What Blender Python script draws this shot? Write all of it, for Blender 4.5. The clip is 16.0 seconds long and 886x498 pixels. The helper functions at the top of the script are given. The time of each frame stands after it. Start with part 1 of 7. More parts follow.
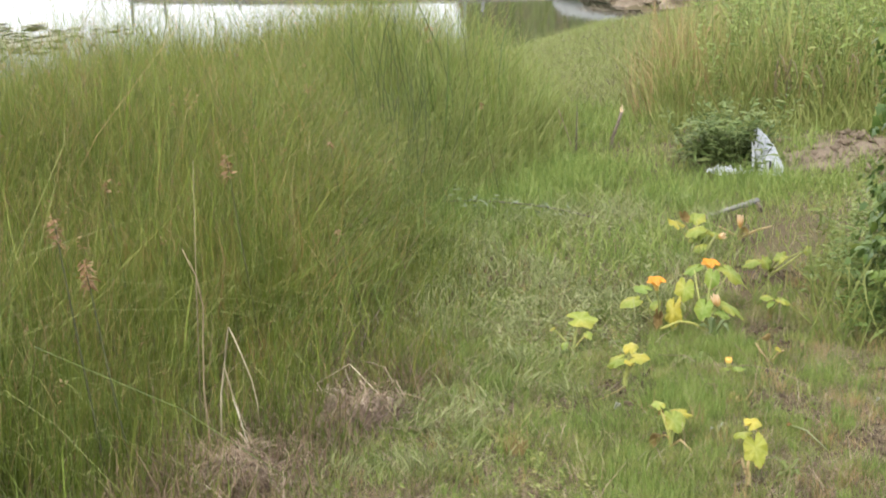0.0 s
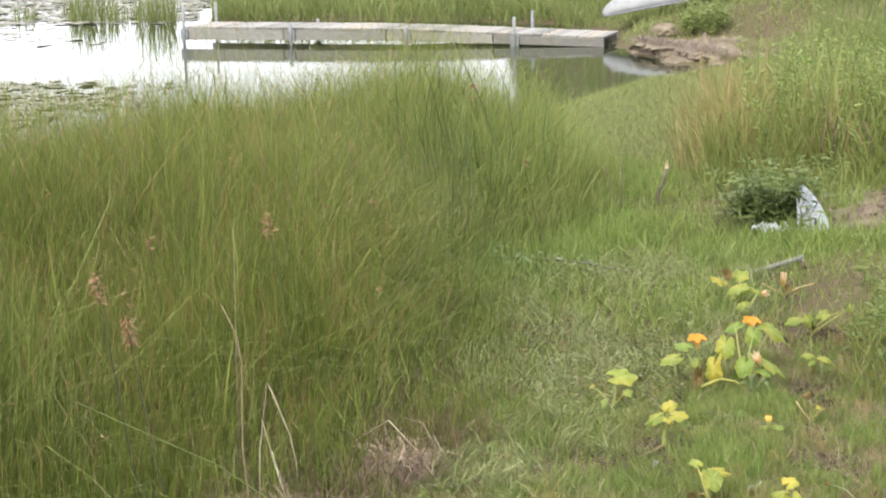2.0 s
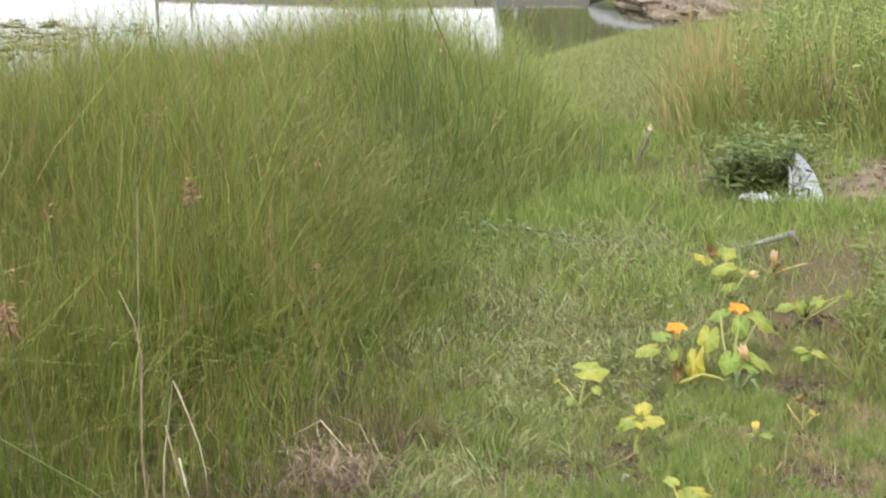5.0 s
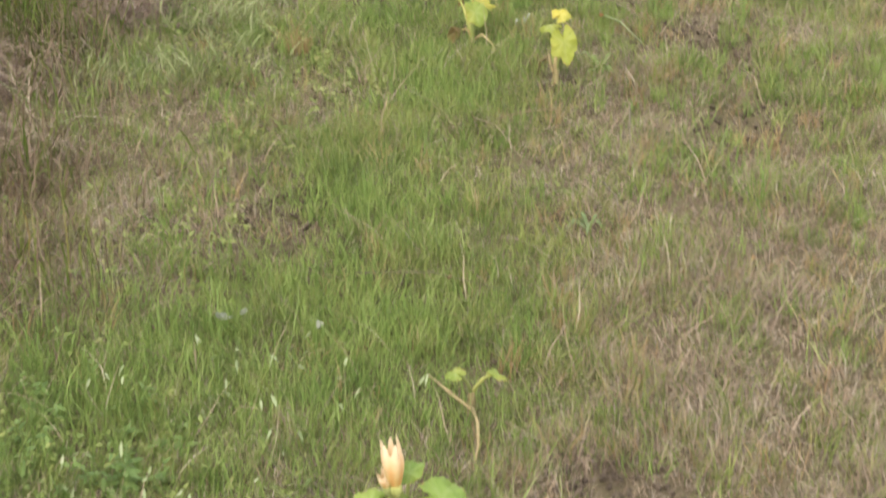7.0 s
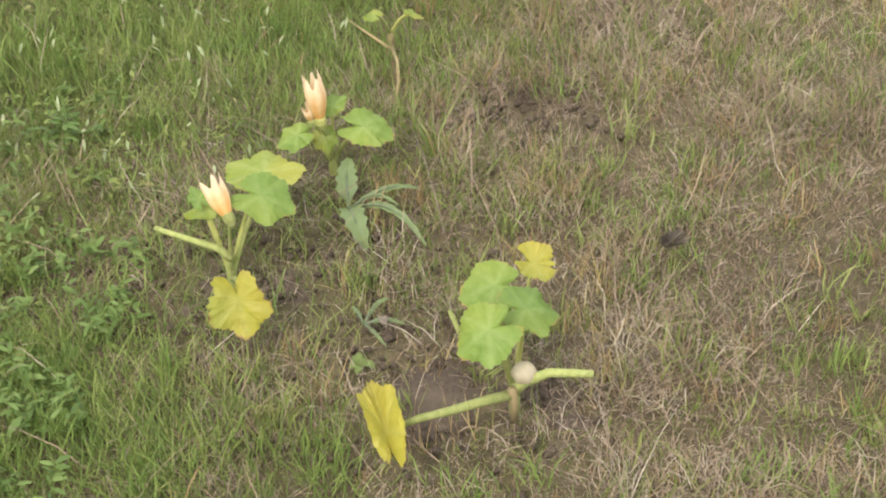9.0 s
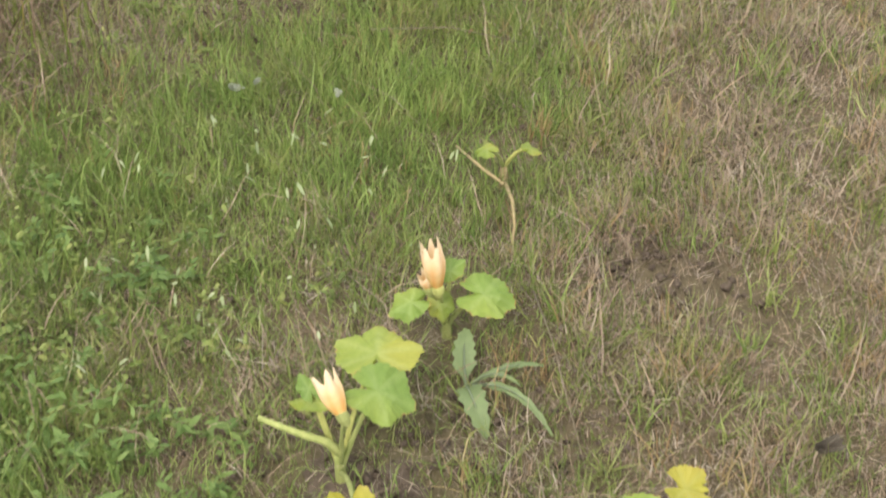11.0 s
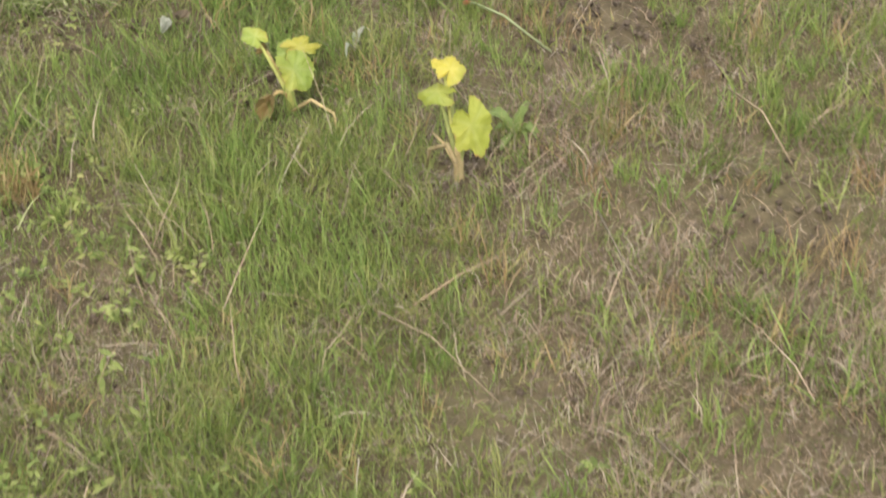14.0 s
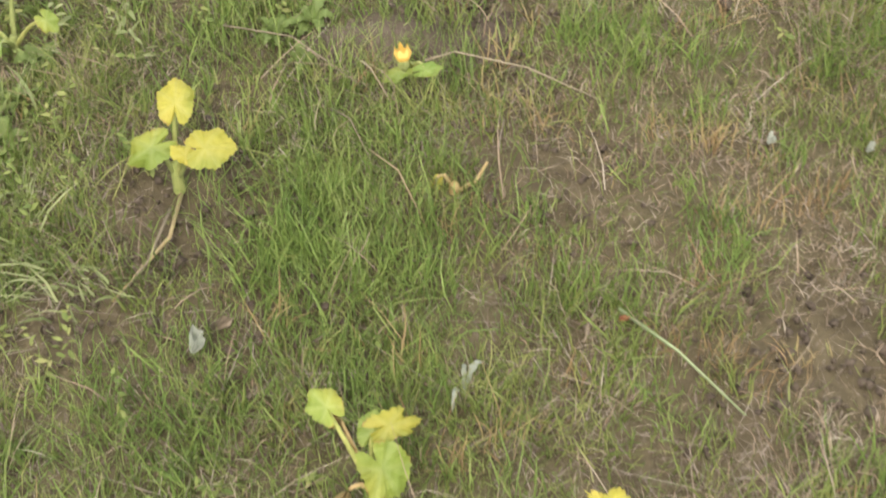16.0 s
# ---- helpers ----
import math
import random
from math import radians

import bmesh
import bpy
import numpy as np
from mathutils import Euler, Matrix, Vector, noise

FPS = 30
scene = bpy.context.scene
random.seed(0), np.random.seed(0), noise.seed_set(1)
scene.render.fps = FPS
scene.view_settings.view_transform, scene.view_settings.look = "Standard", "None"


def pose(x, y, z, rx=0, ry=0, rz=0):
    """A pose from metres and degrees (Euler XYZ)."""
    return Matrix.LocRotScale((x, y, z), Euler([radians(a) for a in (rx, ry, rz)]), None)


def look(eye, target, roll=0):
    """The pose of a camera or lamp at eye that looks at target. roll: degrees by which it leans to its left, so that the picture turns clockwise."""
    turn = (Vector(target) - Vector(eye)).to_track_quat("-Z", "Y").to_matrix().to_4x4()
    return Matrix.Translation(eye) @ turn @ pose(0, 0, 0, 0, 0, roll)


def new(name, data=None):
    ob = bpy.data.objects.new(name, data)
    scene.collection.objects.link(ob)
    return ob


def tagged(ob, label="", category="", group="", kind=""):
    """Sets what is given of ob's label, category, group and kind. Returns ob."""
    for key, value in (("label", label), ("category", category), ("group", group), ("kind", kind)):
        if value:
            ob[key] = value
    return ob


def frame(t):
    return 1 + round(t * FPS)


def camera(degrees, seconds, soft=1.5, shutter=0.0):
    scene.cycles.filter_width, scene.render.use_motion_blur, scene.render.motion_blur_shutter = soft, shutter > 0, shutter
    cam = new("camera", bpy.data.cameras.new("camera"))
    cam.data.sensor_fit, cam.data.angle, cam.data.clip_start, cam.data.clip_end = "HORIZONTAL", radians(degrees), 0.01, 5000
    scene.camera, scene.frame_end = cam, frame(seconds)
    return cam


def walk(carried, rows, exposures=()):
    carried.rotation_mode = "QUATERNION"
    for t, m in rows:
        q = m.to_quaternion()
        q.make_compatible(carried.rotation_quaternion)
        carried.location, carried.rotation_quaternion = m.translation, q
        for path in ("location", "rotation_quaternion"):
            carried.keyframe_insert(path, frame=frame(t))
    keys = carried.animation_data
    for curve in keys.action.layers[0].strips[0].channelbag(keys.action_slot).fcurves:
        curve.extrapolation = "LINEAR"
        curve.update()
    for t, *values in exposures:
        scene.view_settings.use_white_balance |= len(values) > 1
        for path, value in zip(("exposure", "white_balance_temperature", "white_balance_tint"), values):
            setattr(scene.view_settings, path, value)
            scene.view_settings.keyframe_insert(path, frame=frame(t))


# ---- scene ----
cam = camera(30.76, 16.0, soft=2.0, shutter=0.3)
PATH = [
    (0.0, (0.390, -0.849, 1.614), (-0.323, 1.975, 0.893), -0.90),
    (0.5, (0.425, -0.874, 1.600), (-0.270, 1.953, 0.878), -1.42),
    (1.0, (0.451, -0.877, 1.600), (-0.240, 1.953, 0.883), -1.90),
    (1.5, (0.443, -0.886, 1.619), (-0.304, 1.942, 0.951), -1.65),
    (2.0, (0.438, -0.869, 1.629), (-0.374, 1.952, 1.009), -1.19),
    (2.5, (0.388, -0.735, 1.622), (-0.456, 2.082, 1.030), -0.52),
    (3.0, (0.328, -0.542, 1.596), (-0.533, 2.272, 1.014), -0.01),
    (3.2, (0.320, -0.469, 1.598), (-0.552, 2.341, 1.011), 0.18),
    (5.3, (0.373, -0.235, 1.553), (-0.351, 2.569, 0.771), 0.27),
    (5.5, (0.382, -0.233, 1.539), (-0.298, 2.566, 0.699), 0.24),
    (6.0, (0.399, -0.242, 1.483), (-0.173, 2.521, 0.464), 0.02),
    (6.5, (0.404, -0.245, 1.460), (-0.062, 2.447, 0.220), -0.07),
    (7.0, (0.389, -0.383, 1.472), (0.049, 2.228, 0.035), 0.73),
    (7.5, (0.460, -0.523, 1.469), (0.167, 2.020, -0.097), -1.38),
    (8.0, (0.465, -0.525, 1.436), (0.256, 1.913, -0.300), -1.57),
    (8.2, (0.469, -0.542, 1.426), (0.284, 1.865, -0.355), -1.85),
    (10.3, (0.371, -0.391, 1.573), (0.061, 1.833, -0.416), -1.18),
    (10.5, (0.353, -0.331, 1.575), (0.038, 1.894, -0.412), -1.11),
    (11.0, (0.281, -0.185, 1.571), (0.030, 2.059, -0.404), -0.76),
    (11.5, (0.134, -0.018, 1.547), (0.081, 2.274, -0.388), -0.24),
    (12.0, (0.030, 0.208, 1.565), (0.141, 2.479, -0.392), -0.19),
    (12.5, (-0.001, 0.529, 1.548), (0.179, 2.768, -0.441), -1.31),
    (13.0, (-0.071, 0.792, 1.519), (0.199, 3.028, -0.462), -1.52),
    (13.5, (-0.139, 1.087, 1.532), (0.224, 3.268, -0.496), -1.18),
    (14.0, (-0.120, 1.368, 1.554), (0.227, 3.519, -0.508), -1.96),
    (14.5, (-0.067, 1.673, 1.556), (0.212, 3.798, -0.543), -2.19),
    (15.0, (-0.063, 1.918, 1.530), (0.206, 4.011, -0.603), -1.96),
    (15.5, (-0.089, 2.173, 1.516), (0.206, 4.180, -0.694), -0.94),
    (16.0, (-0.086, 2.418, 1.500), (0.187, 4.345, -0.783), -0.00),
]
walk(cam, [(t, look(e, g, r)) for t, e, g, r in PATH], exposures=[(0.0, 1.54), (7.0, 1.53), (8.0, 1.42), (10.5, 1.45), (12.5, 1.50), (16.0, 1.53)])

# ---- light: a bright overcast summer day ----
world = bpy.data.worlds.new("overcast_sky")
scene.world = world
world.use_nodes = True
wn = world.node_tree.nodes
sky = wn.new("ShaderNodeTexSky")
sky.sky_type = "NISHITA"
sky.sun_disc = False
sky.sun_elevation = radians(52)
sky.sun_rotation = radians(200)
sky.air_density = 1.0
sky.dust_density = 6.0
sky.ozone_density = 1.0
# cloud cover whitens the blue of the clear sky
veil = wn.new("ShaderNodeMixRGB")
veil.blend_type = "MIX"
veil.inputs["Fac"].default_value = 0.75
veil.inputs["Color2"].default_value = (9.0, 9.3, 9.8, 1)
world.node_tree.links.new(sky.outputs[0], veil.inputs["Color1"])
world.node_tree.links.new(veil.outputs[0], wn["Background"].inputs["Color"])
wn["Background"].inputs["Strength"].default_value = 0.13

sun = new("sun", bpy.data.lights.new("sun", "SUN"))
sun.data.energy = 1.0
sun.data.angle = radians(14)
sun.data.color = (1.0, 0.95, 0.87)
sun.matrix_world = look((0, 0, 30), (6.3, 17.3, 7))


# ---- materials ----
def mix_node(nt, fac, a, b, kind="MIX"):
    n = nt.nodes.new("ShaderNodeMixRGB")
    n.blend_type = kind
    for socket, value in (("Fac", fac), ("Color1", a), ("Color2", b)):
        if isinstance(value, bpy.types.NodeSocket):
            nt.links.new(value, n.inputs[socket])
        elif socket == "Fac":
            n.inputs[socket].default_value = value
        else:
            n.inputs[socket].default_value = (*value, 1)
    return n.outputs[0]


def math_node(nt, op, a, b):
    n = nt.nodes.new("ShaderNodeMath")
    n.operation = op
    for i, value in enumerate((a, b)):
        if isinstance(value, bpy.types.NodeSocket):
            nt.links.new(value, n.inputs[i])
        else:
            n.inputs[i].default_value = value
    return n.outputs[0]


def noise_node(nt, scale, detail=4.0, rough=0.6, stretch=None):
    n = nt.nodes.new("ShaderNodeTexNoise")
    n.inputs["Scale"].default_value = scale
    n.inputs["Detail"].default_value = detail
    n.inputs["Roughness"].default_value = rough
    c = nt.nodes.new("ShaderNodeTexCoord")
    if stretch:
        m = nt.nodes.new("ShaderNodeMapping")
        m.inputs["Scale"].default_value = stretch
        nt.links.new(c.outputs["Object"], m.inputs["Vector"])
        nt.links.new(m.outputs[0], n.inputs["Vector"])
    else:
        nt.links.new(c.outputs["Object"], n.inputs["Vector"])
    return n.outputs["Fac"]


def ramp_node(nt, fac, stops):
    n = nt.nodes.new("ShaderNodeValToRGB")
    r = n.color_ramp
    while len(r.elements) < len(stops):
        r.elements.new(0.5)
    for e, (p, c) in zip(r.elements, stops):
        e.position = p
        e.color = (*c, 1)
    nt.links.new(fac, n.inputs["Fac"])
    return n.outputs[0]


def island_random(nt):
    return nt.nodes.new("ShaderNodeNewGeometry").outputs["Random Per Island"]


def object_random(nt):
    return nt.nodes.new("ShaderNodeObjectInfo").outputs["Random"]


def attribute(nt, name):
    n = nt.nodes.new("ShaderNodeAttribute")
    n.attribute_name = name
    return n.outputs["Fac"]


def finish(m, colour, rough=0.6, through_light=0.0, bump=None, bump_size=0.02, metal=0.0, specular=0.3):
    """Wire a colour into a principled surface, with some light passing through thin blades and leaves."""
    nt = m.node_tree
    p = nt.nodes["Principled BSDF"]
    nt.links.new(colour, p.inputs["Base Color"])
    if isinstance(rough, bpy.types.NodeSocket):
        nt.links.new(rough, p.inputs["Roughness"])
    else:
        p.inputs["Roughness"].default_value = rough
    p.inputs["Metallic"].default_value = metal
    p.inputs["Specular IOR Level"].default_value = specular
    if bump is not None:
        b = nt.nodes.new("ShaderNodeBump")
        b.inputs["Strength"].default_value = 0.6
        b.inputs["Distance"].default_value = bump_size
        nt.links.new(bump, b.inputs["Height"])
        nt.links.new(b.outputs[0], p.inputs["Normal"])
    if through_light:
        tr = nt.nodes.new("ShaderNodeBsdfTranslucent")
        nt.links.new(colour, tr.inputs["Color"])
        mx = nt.nodes.new("ShaderNodeMixShader")
        mx.inputs["Fac"].default_value = through_light
        nt.links.new(p.outputs[0], mx.inputs[1])
        nt.links.new(tr.outputs[0], mx.inputs[2])
        nt.links.new(mx.outputs[0], nt.nodes["Material Output"].inputs["Surface"])
    return m


def blank(name):
    m = bpy.data.materials.new(name)
    m.use_nodes = True
    return m


def blade_material(name, stops, rough=0.55, light=0.35, patch=1.2, tuft=0.0):
    """Grass: each blade its own tone, drifting in patches over the ground and, with tuft, from tuft to tuft."""
    m = blank(name)
    nt = m.node_tree
    f = math_node(nt, "MULTIPLY", island_random(nt), 0.46 if tuft else 0.62)
    f = math_node(nt, "ADD", f, math_node(nt, "MULTIPLY", noise_node(nt, patch), 0.55))
    if tuft:
        f = math_node(nt, "ADD", f, math_node(nt, "MULTIPLY", noise_node(nt, tuft, 2.0), 1.15))
        f = math_node(nt, "SUBTRACT", f, 0.575)
    else:
        f = math_node(nt, "SUBTRACT", f, 0.08)
    c = ramp_node(nt, f, stops)
    c = mix_node(nt, 0.25, c, ramp_node(nt, noise_node(nt, 90, 2), [(0.3, (0.35, 0.35, 0.35)), (0.7, (1, 1, 1))]), "MULTIPLY")
    return finish(m, c, rough, light, specular=0.25)


M_LAWN = blade_material("lawn_green", [(0.0, (0.070, 0.095, 0.024)), (0.3, (0.112, 0.150, 0.035)), (0.55, (0.185, 0.220, 0.056)), (0.8, (0.28, 0.285, 0.092)), (1.0, (0.34, 0.285, 0.13))], tuft=13.0)
M_LUSH = blade_material("lush_green", [(0.0, (0.078, 0.122, 0.027)), (0.35, (0.142, 0.208, 0.047)), (0.7, (0.240, 0.302, 0.080)), (1.0, (0.37, 0.375, 0.15))], tuft=11.0)
M_STRAW = blade_material("dry_straw", [(0.0, (0.096, 0.064, 0.046)), (0.3, (0.205, 0.149, 0.102)), (0.5, (0.290, 0.205, 0.130)), (0.72, (0.355, 0.285, 0.205)), (1.0, (0.53, 0.465, 0.36))], light=0.2, tuft=12.0)
M_THATCH = blade_material("dead_thatch", [(0.0, (0.082, 0.060, 0.046)), (0.5, (0.200, 0.153, 0.114)), (1.0, (0.40, 0.335, 0.262))], light=0.15, tuft=9.0)
M_REED = blade_material("marsh_grass", [(0.0, (0.030, 0.048, 0.007)), (0.22, (0.064, 0.096, 0.013)), (0.5, (0.112, 0.148, 0.022)), (0.72, (0.18, 0.196, 0.040)), (0.86, (0.215, 0.160, 0.052)), (1.0, (0.29, 0.185, 0.075))], patch=0.7, tuft=6.0)
M_BRIGHT = blade_material("bright_marsh_blade", [(0.0, (0.14, 0.20, 0.030)), (0.5, (0.21, 0.27, 0.045)), (1.0, (0.30, 0.33, 0.085))], patch=0.8, tuft=5.0)
M_RUSTGRASS = blade_material("rusty_dry_grass", [(0.0, (0.16, 0.09, 0.045)), (0.4, (0.27, 0.175, 0.085)), (0.75, (0.36, 0.28, 0.12)), (1.0, (0.46, 0.38, 0.22))], light=0.2, tuft=7.0)
M_BROWN = blade_material("brown_dead_grass", [(0.0, (0.052, 0.036, 0.023)), (0.5, (0.13, 0.088, 0.053)), (0.85, (0.25, 0.18, 0.115)), (1.0, (0.40, 0.32, 0.22))], light=0.15)
M_HEAP = blade_material("matted_brown_litter", [(0.0, (0.060, 0.040, 0.029)), (0.5, (0.155, 0.106, 0.076)), (1.0, (0.30, 0.225, 0.165))], light=0.15, tuft=9.0)
M_SILVER = blade_material("silvery_leaf", [(0.0, (0.19, 0.20, 0.145)), (0.5, (0.29, 0.30, 0.23)), (1.0, (0.42, 0.42, 0.34))], patch=6.0)
M_MINT = blade_material("mint_leaf", [(0.0, (0.062, 0.102, 0.024)), (0.5, (0.112, 0.168, 0.040)), (1.0, (0.19, 0.245, 0.072))], patch=3.0)
M_FRESH = blade_material("fresh_yellow_green", [(0.0, (0.115, 0.14, 0.037)), (0.5, (0.205, 0.24, 0.064)), (1.0, (0.34, 0.355, 0.13))], patch=0.9)
M_REDLEAF = blade_material("red_fallen_leaf", [(0.0, (0.36, 0.15, 0.085)), (1.0, (0.46, 0.21, 0.12))], patch=3.0)
M_FARGRASS = blade_material("bank_grass", [(0.0, (0.10, 0.13, 0.038)), (0.4, (0.145, 0.18, 0.053)), (0.8, (0.20, 0.222, 0.076)), (1.0, (0.27, 0.255, 0.12))], patch=0.35)
M_MOWN = blade_material("mown_yellow_green", [(0.0, (0.12, 0.148, 0.044)), (0.5, (0.198, 0.232, 0.074)), (1.0, (0.32, 0.325, 0.135))], patch=0.6)
M_WEED = blade_material("weed_leaf", [(0.0, (0.085, 0.12, 0.032)), (0.5, (0.17, 0.215, 0.06)), (1.0, (0.29, 0.32, 0.11))], patch=2.0)
M_CUT = blade_material("wilting_cut_grass", [(0.0, (0.085, 0.104, 0.038)), (0.45, (0.184, 0.212, 0.077)), (0.8, (0.31, 0.325, 0.150)), (1.0, (0.45, 0.44, 0.26))], patch=3.0)
M_THISTLE = blade_material("thistle_leaf", [(0.0, (0.110, 0.148, 0.058)), (0.5, (0.165, 0.210, 0.086)), (1.0, (0.25, 0.29, 0.14))], patch=12.0)
M_GREYWEED = blade_material("grey_weed_leaf", [(0.0, (0.10, 0.13, 0.075)), (0.5, (0.17, 0.205, 0.12)), (1.0, (0.28, 0.30, 0.20))], patch=3.0)
M_SHRUB = blade_material("shrub_leaf", [(0.0, (0.034, 0.064, 0.013)), (0.35, (0.068, 0.116, 0.025)), (0.7, (0.128, 0.185, 0.041)), (0.9, (0.26, 0.30, 0.072)), (1.0, (0.33, 0.24, 0.08))], rough=0.42, patch=3.0, tuft=8.0)
M_PULLED = blade_material("pulled_weed_leaf", [(0.0, (0.055, 0.088, 0.026)), (0.5, (0.13, 0.18, 0.054)), (1.0, (0.29, 0.335, 0.13))], patch=5.0)
M_PALESEED = blade_material("pale_brome_seed", [(0.0, (0.19, 0.23, 0.10)), (0.5, (0.28, 0.315, 0.16)), (1.0, (0.40, 0.42, 0.26))], patch=5.0)
M_RUST = blade_material("rusty_seed_head", [(0.0, (0.13, 0.075, 0.04)), (0.5, (0.25, 0.145, 0.072)), (1.0, (0.38, 0.25, 0.14))], patch=8.0)


def soil_material():
    m = blank("soil")
    nt = m.node_tree
    a = ramp_node(nt, noise_node(nt, 1.4, 6), [(0.25, (0.072, 0.058, 0.037)), (0.5, (0.105, 0.086, 0.053)), (0.75, (0.096, 0.096, 0.044))])
    b = ramp_node(nt, noise_node(nt, 45, 5, 0.7), [(0.25, (0.45, 0.42, 0.38)), (0.75, (1.25, 1.2, 1.1))])
    return finish(m, mix_node(nt, 1.0, a, b, "MULTIPLY"), 0.95, bump=noise_node(nt, 70, 6, 0.7), bump_size=0.02, specular=0.1)


M_SOIL = soil_material()


def sand_material(name, dark, light):
    m = blank(name)
    nt = m.node_tree
    c = ramp_node(nt, noise_node(nt, 6, 6, 0.7), [(0.3, dark), (0.7, light)])
    c = mix_node(nt, 0.5, c, ramp_node(nt, noise_node(nt, 120, 3), [(0.3, (0.55, 0.52, 0.48)), (0.7, (1, 1, 1))]), "MULTIPLY")
    return finish(m, c, 0.95, bump=noise_node(nt, 40, 6, 0.7), bump_size=0.03, specular=0.1)


M_SAND = sand_material("sandy_soil", (0.105, 0.080, 0.057), (0.225, 0.18, 0.132))
M_SHORE = sand_material("eroded_shore_soil", (0.12, 0.095, 0.070), (0.29, 0.24, 0.18))
M_BAREBED = sand_material("bare_bed_soil", (0.058, 0.043, 0.031), (0.128, 0.098, 0.071))


def water_material():
    m = blank("pond_water")
    nt = m.node_tree
    p = nt.nodes["Principled BSDF"]
    p.inputs["Base Color"].default_value = (0.02, 0.024, 0.014, 1)
    p.inputs["Roughness"].default_value = 0.04
    p.inputs["IOR"].default_value = 1.33
    p.inputs["Specular IOR Level"].default_value = 0.36
    b = nt.nodes.new("ShaderNodeBump")
    b.inputs["Strength"].default_value = 0.12
    b.inputs["Distance"].default_value = 0.01
    nt.links.new(noise_node(nt, 5, 3), b.inputs["Height"])
    nt.links.new(b.outputs[0], p.inputs["Normal"])
    return m


M_WATER = water_material()


def wood_material(name, dark, light, scale=(1, 1, 1)):
    m = blank(name)
    nt = m.node_tree
    c = ramp_node(nt, noise_node(nt, 14, 6, 0.7, scale), [(0.3, dark), (0.7, light)])
    speck = math_node(nt, "MULTIPLY", noise_node(nt, 16, 4, 0.7), math_node(nt, "ADD", math_node(nt, "MULTIPLY", attribute(nt, "rim"), 0.25), 0.80))
    c = mix_node(nt, ramp_node(nt, speck, [(0.60, (0, 0, 0)), (0.70, (0.75, 0.75, 0.75))]), c, (0.26, 0.15, 0.055))
    tone = ramp_node(nt, object_random(nt), [(0.0, (0.62, 0.61, 0.60)), (0.6, (1, 1, 1)), (0.95, (1.08, 0.99, 0.88))])
    return finish(m, mix_node(nt, 1.0, c, tone, "MULTIPLY"), 0.85, bump=noise_node(nt, 40, 4, 0.6, scale), bump_size=0.005)


M_DECK = wood_material("weathered_grey_planks", (0.17, 0.16, 0.145), (0.31, 0.295, 0.27), (6, 0.7, 6))
M_FASCIA = wood_material("weathered_grey_fascia", (0.16, 0.155, 0.138), (0.29, 0.28, 0.25), (0.7, 6, 6))
M_BARK = wood_material("grey_brown_bark", (0.085, 0.068, 0.05), (0.24, 0.205, 0.155), (4, 4, 1))
M_RAWWOOD = wood_material("torn_pale_wood", (0.42, 0.31, 0.20), (0.66, 0.53, 0.38), (6, 6, 1))
M_STEM = wood_material("green_stem", (0.06, 0.085, 0.024), (0.12, 0.145, 0.045), (8, 8, 2))
M_RUSHSTEM = wood_material("dark_rush_stem", (0.032, 0.036, 0.016), (0.075, 0.080, 0.032), (8, 8, 2))
M_DRYSTEM = wood_material("dry_stem", (0.13, 0.10, 0.062), (0.26, 0.21, 0.135), (8, 8, 2))


def steel_material():
    m = blank("galvanised_steel")
    nt = m.node_tree
    c = ramp_node(nt, noise_node(nt, 25, 4), [(0.3, (0.14, 0.147, 0.15)), (0.7, (0.23, 0.237, 0.24))])
    return finish(m, c, 0.6, metal=0.3)


M_STEEL = steel_material()


def shell_material(name, dark, light, rough=0.35):
    m = blank(name)
    nt = m.node_tree
    c = ramp_node(nt, noise_node(nt, 3.5, 6, 0.65), [(0.3, dark), (0.65, light)])
    return finish(m, c, rough, bump=noise_node(nt, 18, 3), bump_size=0.004)


M_CANOE = shell_material("scuffed_white_hull", (0.13, 0.135, 0.135), (0.23, 0.235, 0.235), 0.55)
M_BAG = shell_material("white_plastic_sack", (0.29, 0.305, 0.335), (0.42, 0.435, 0.465), 0.38)
M_BAGPRINT = shell_material("sack_print_dark", (0.015, 0.016, 0.02), (0.05, 0.05, 0.055), 0.4)


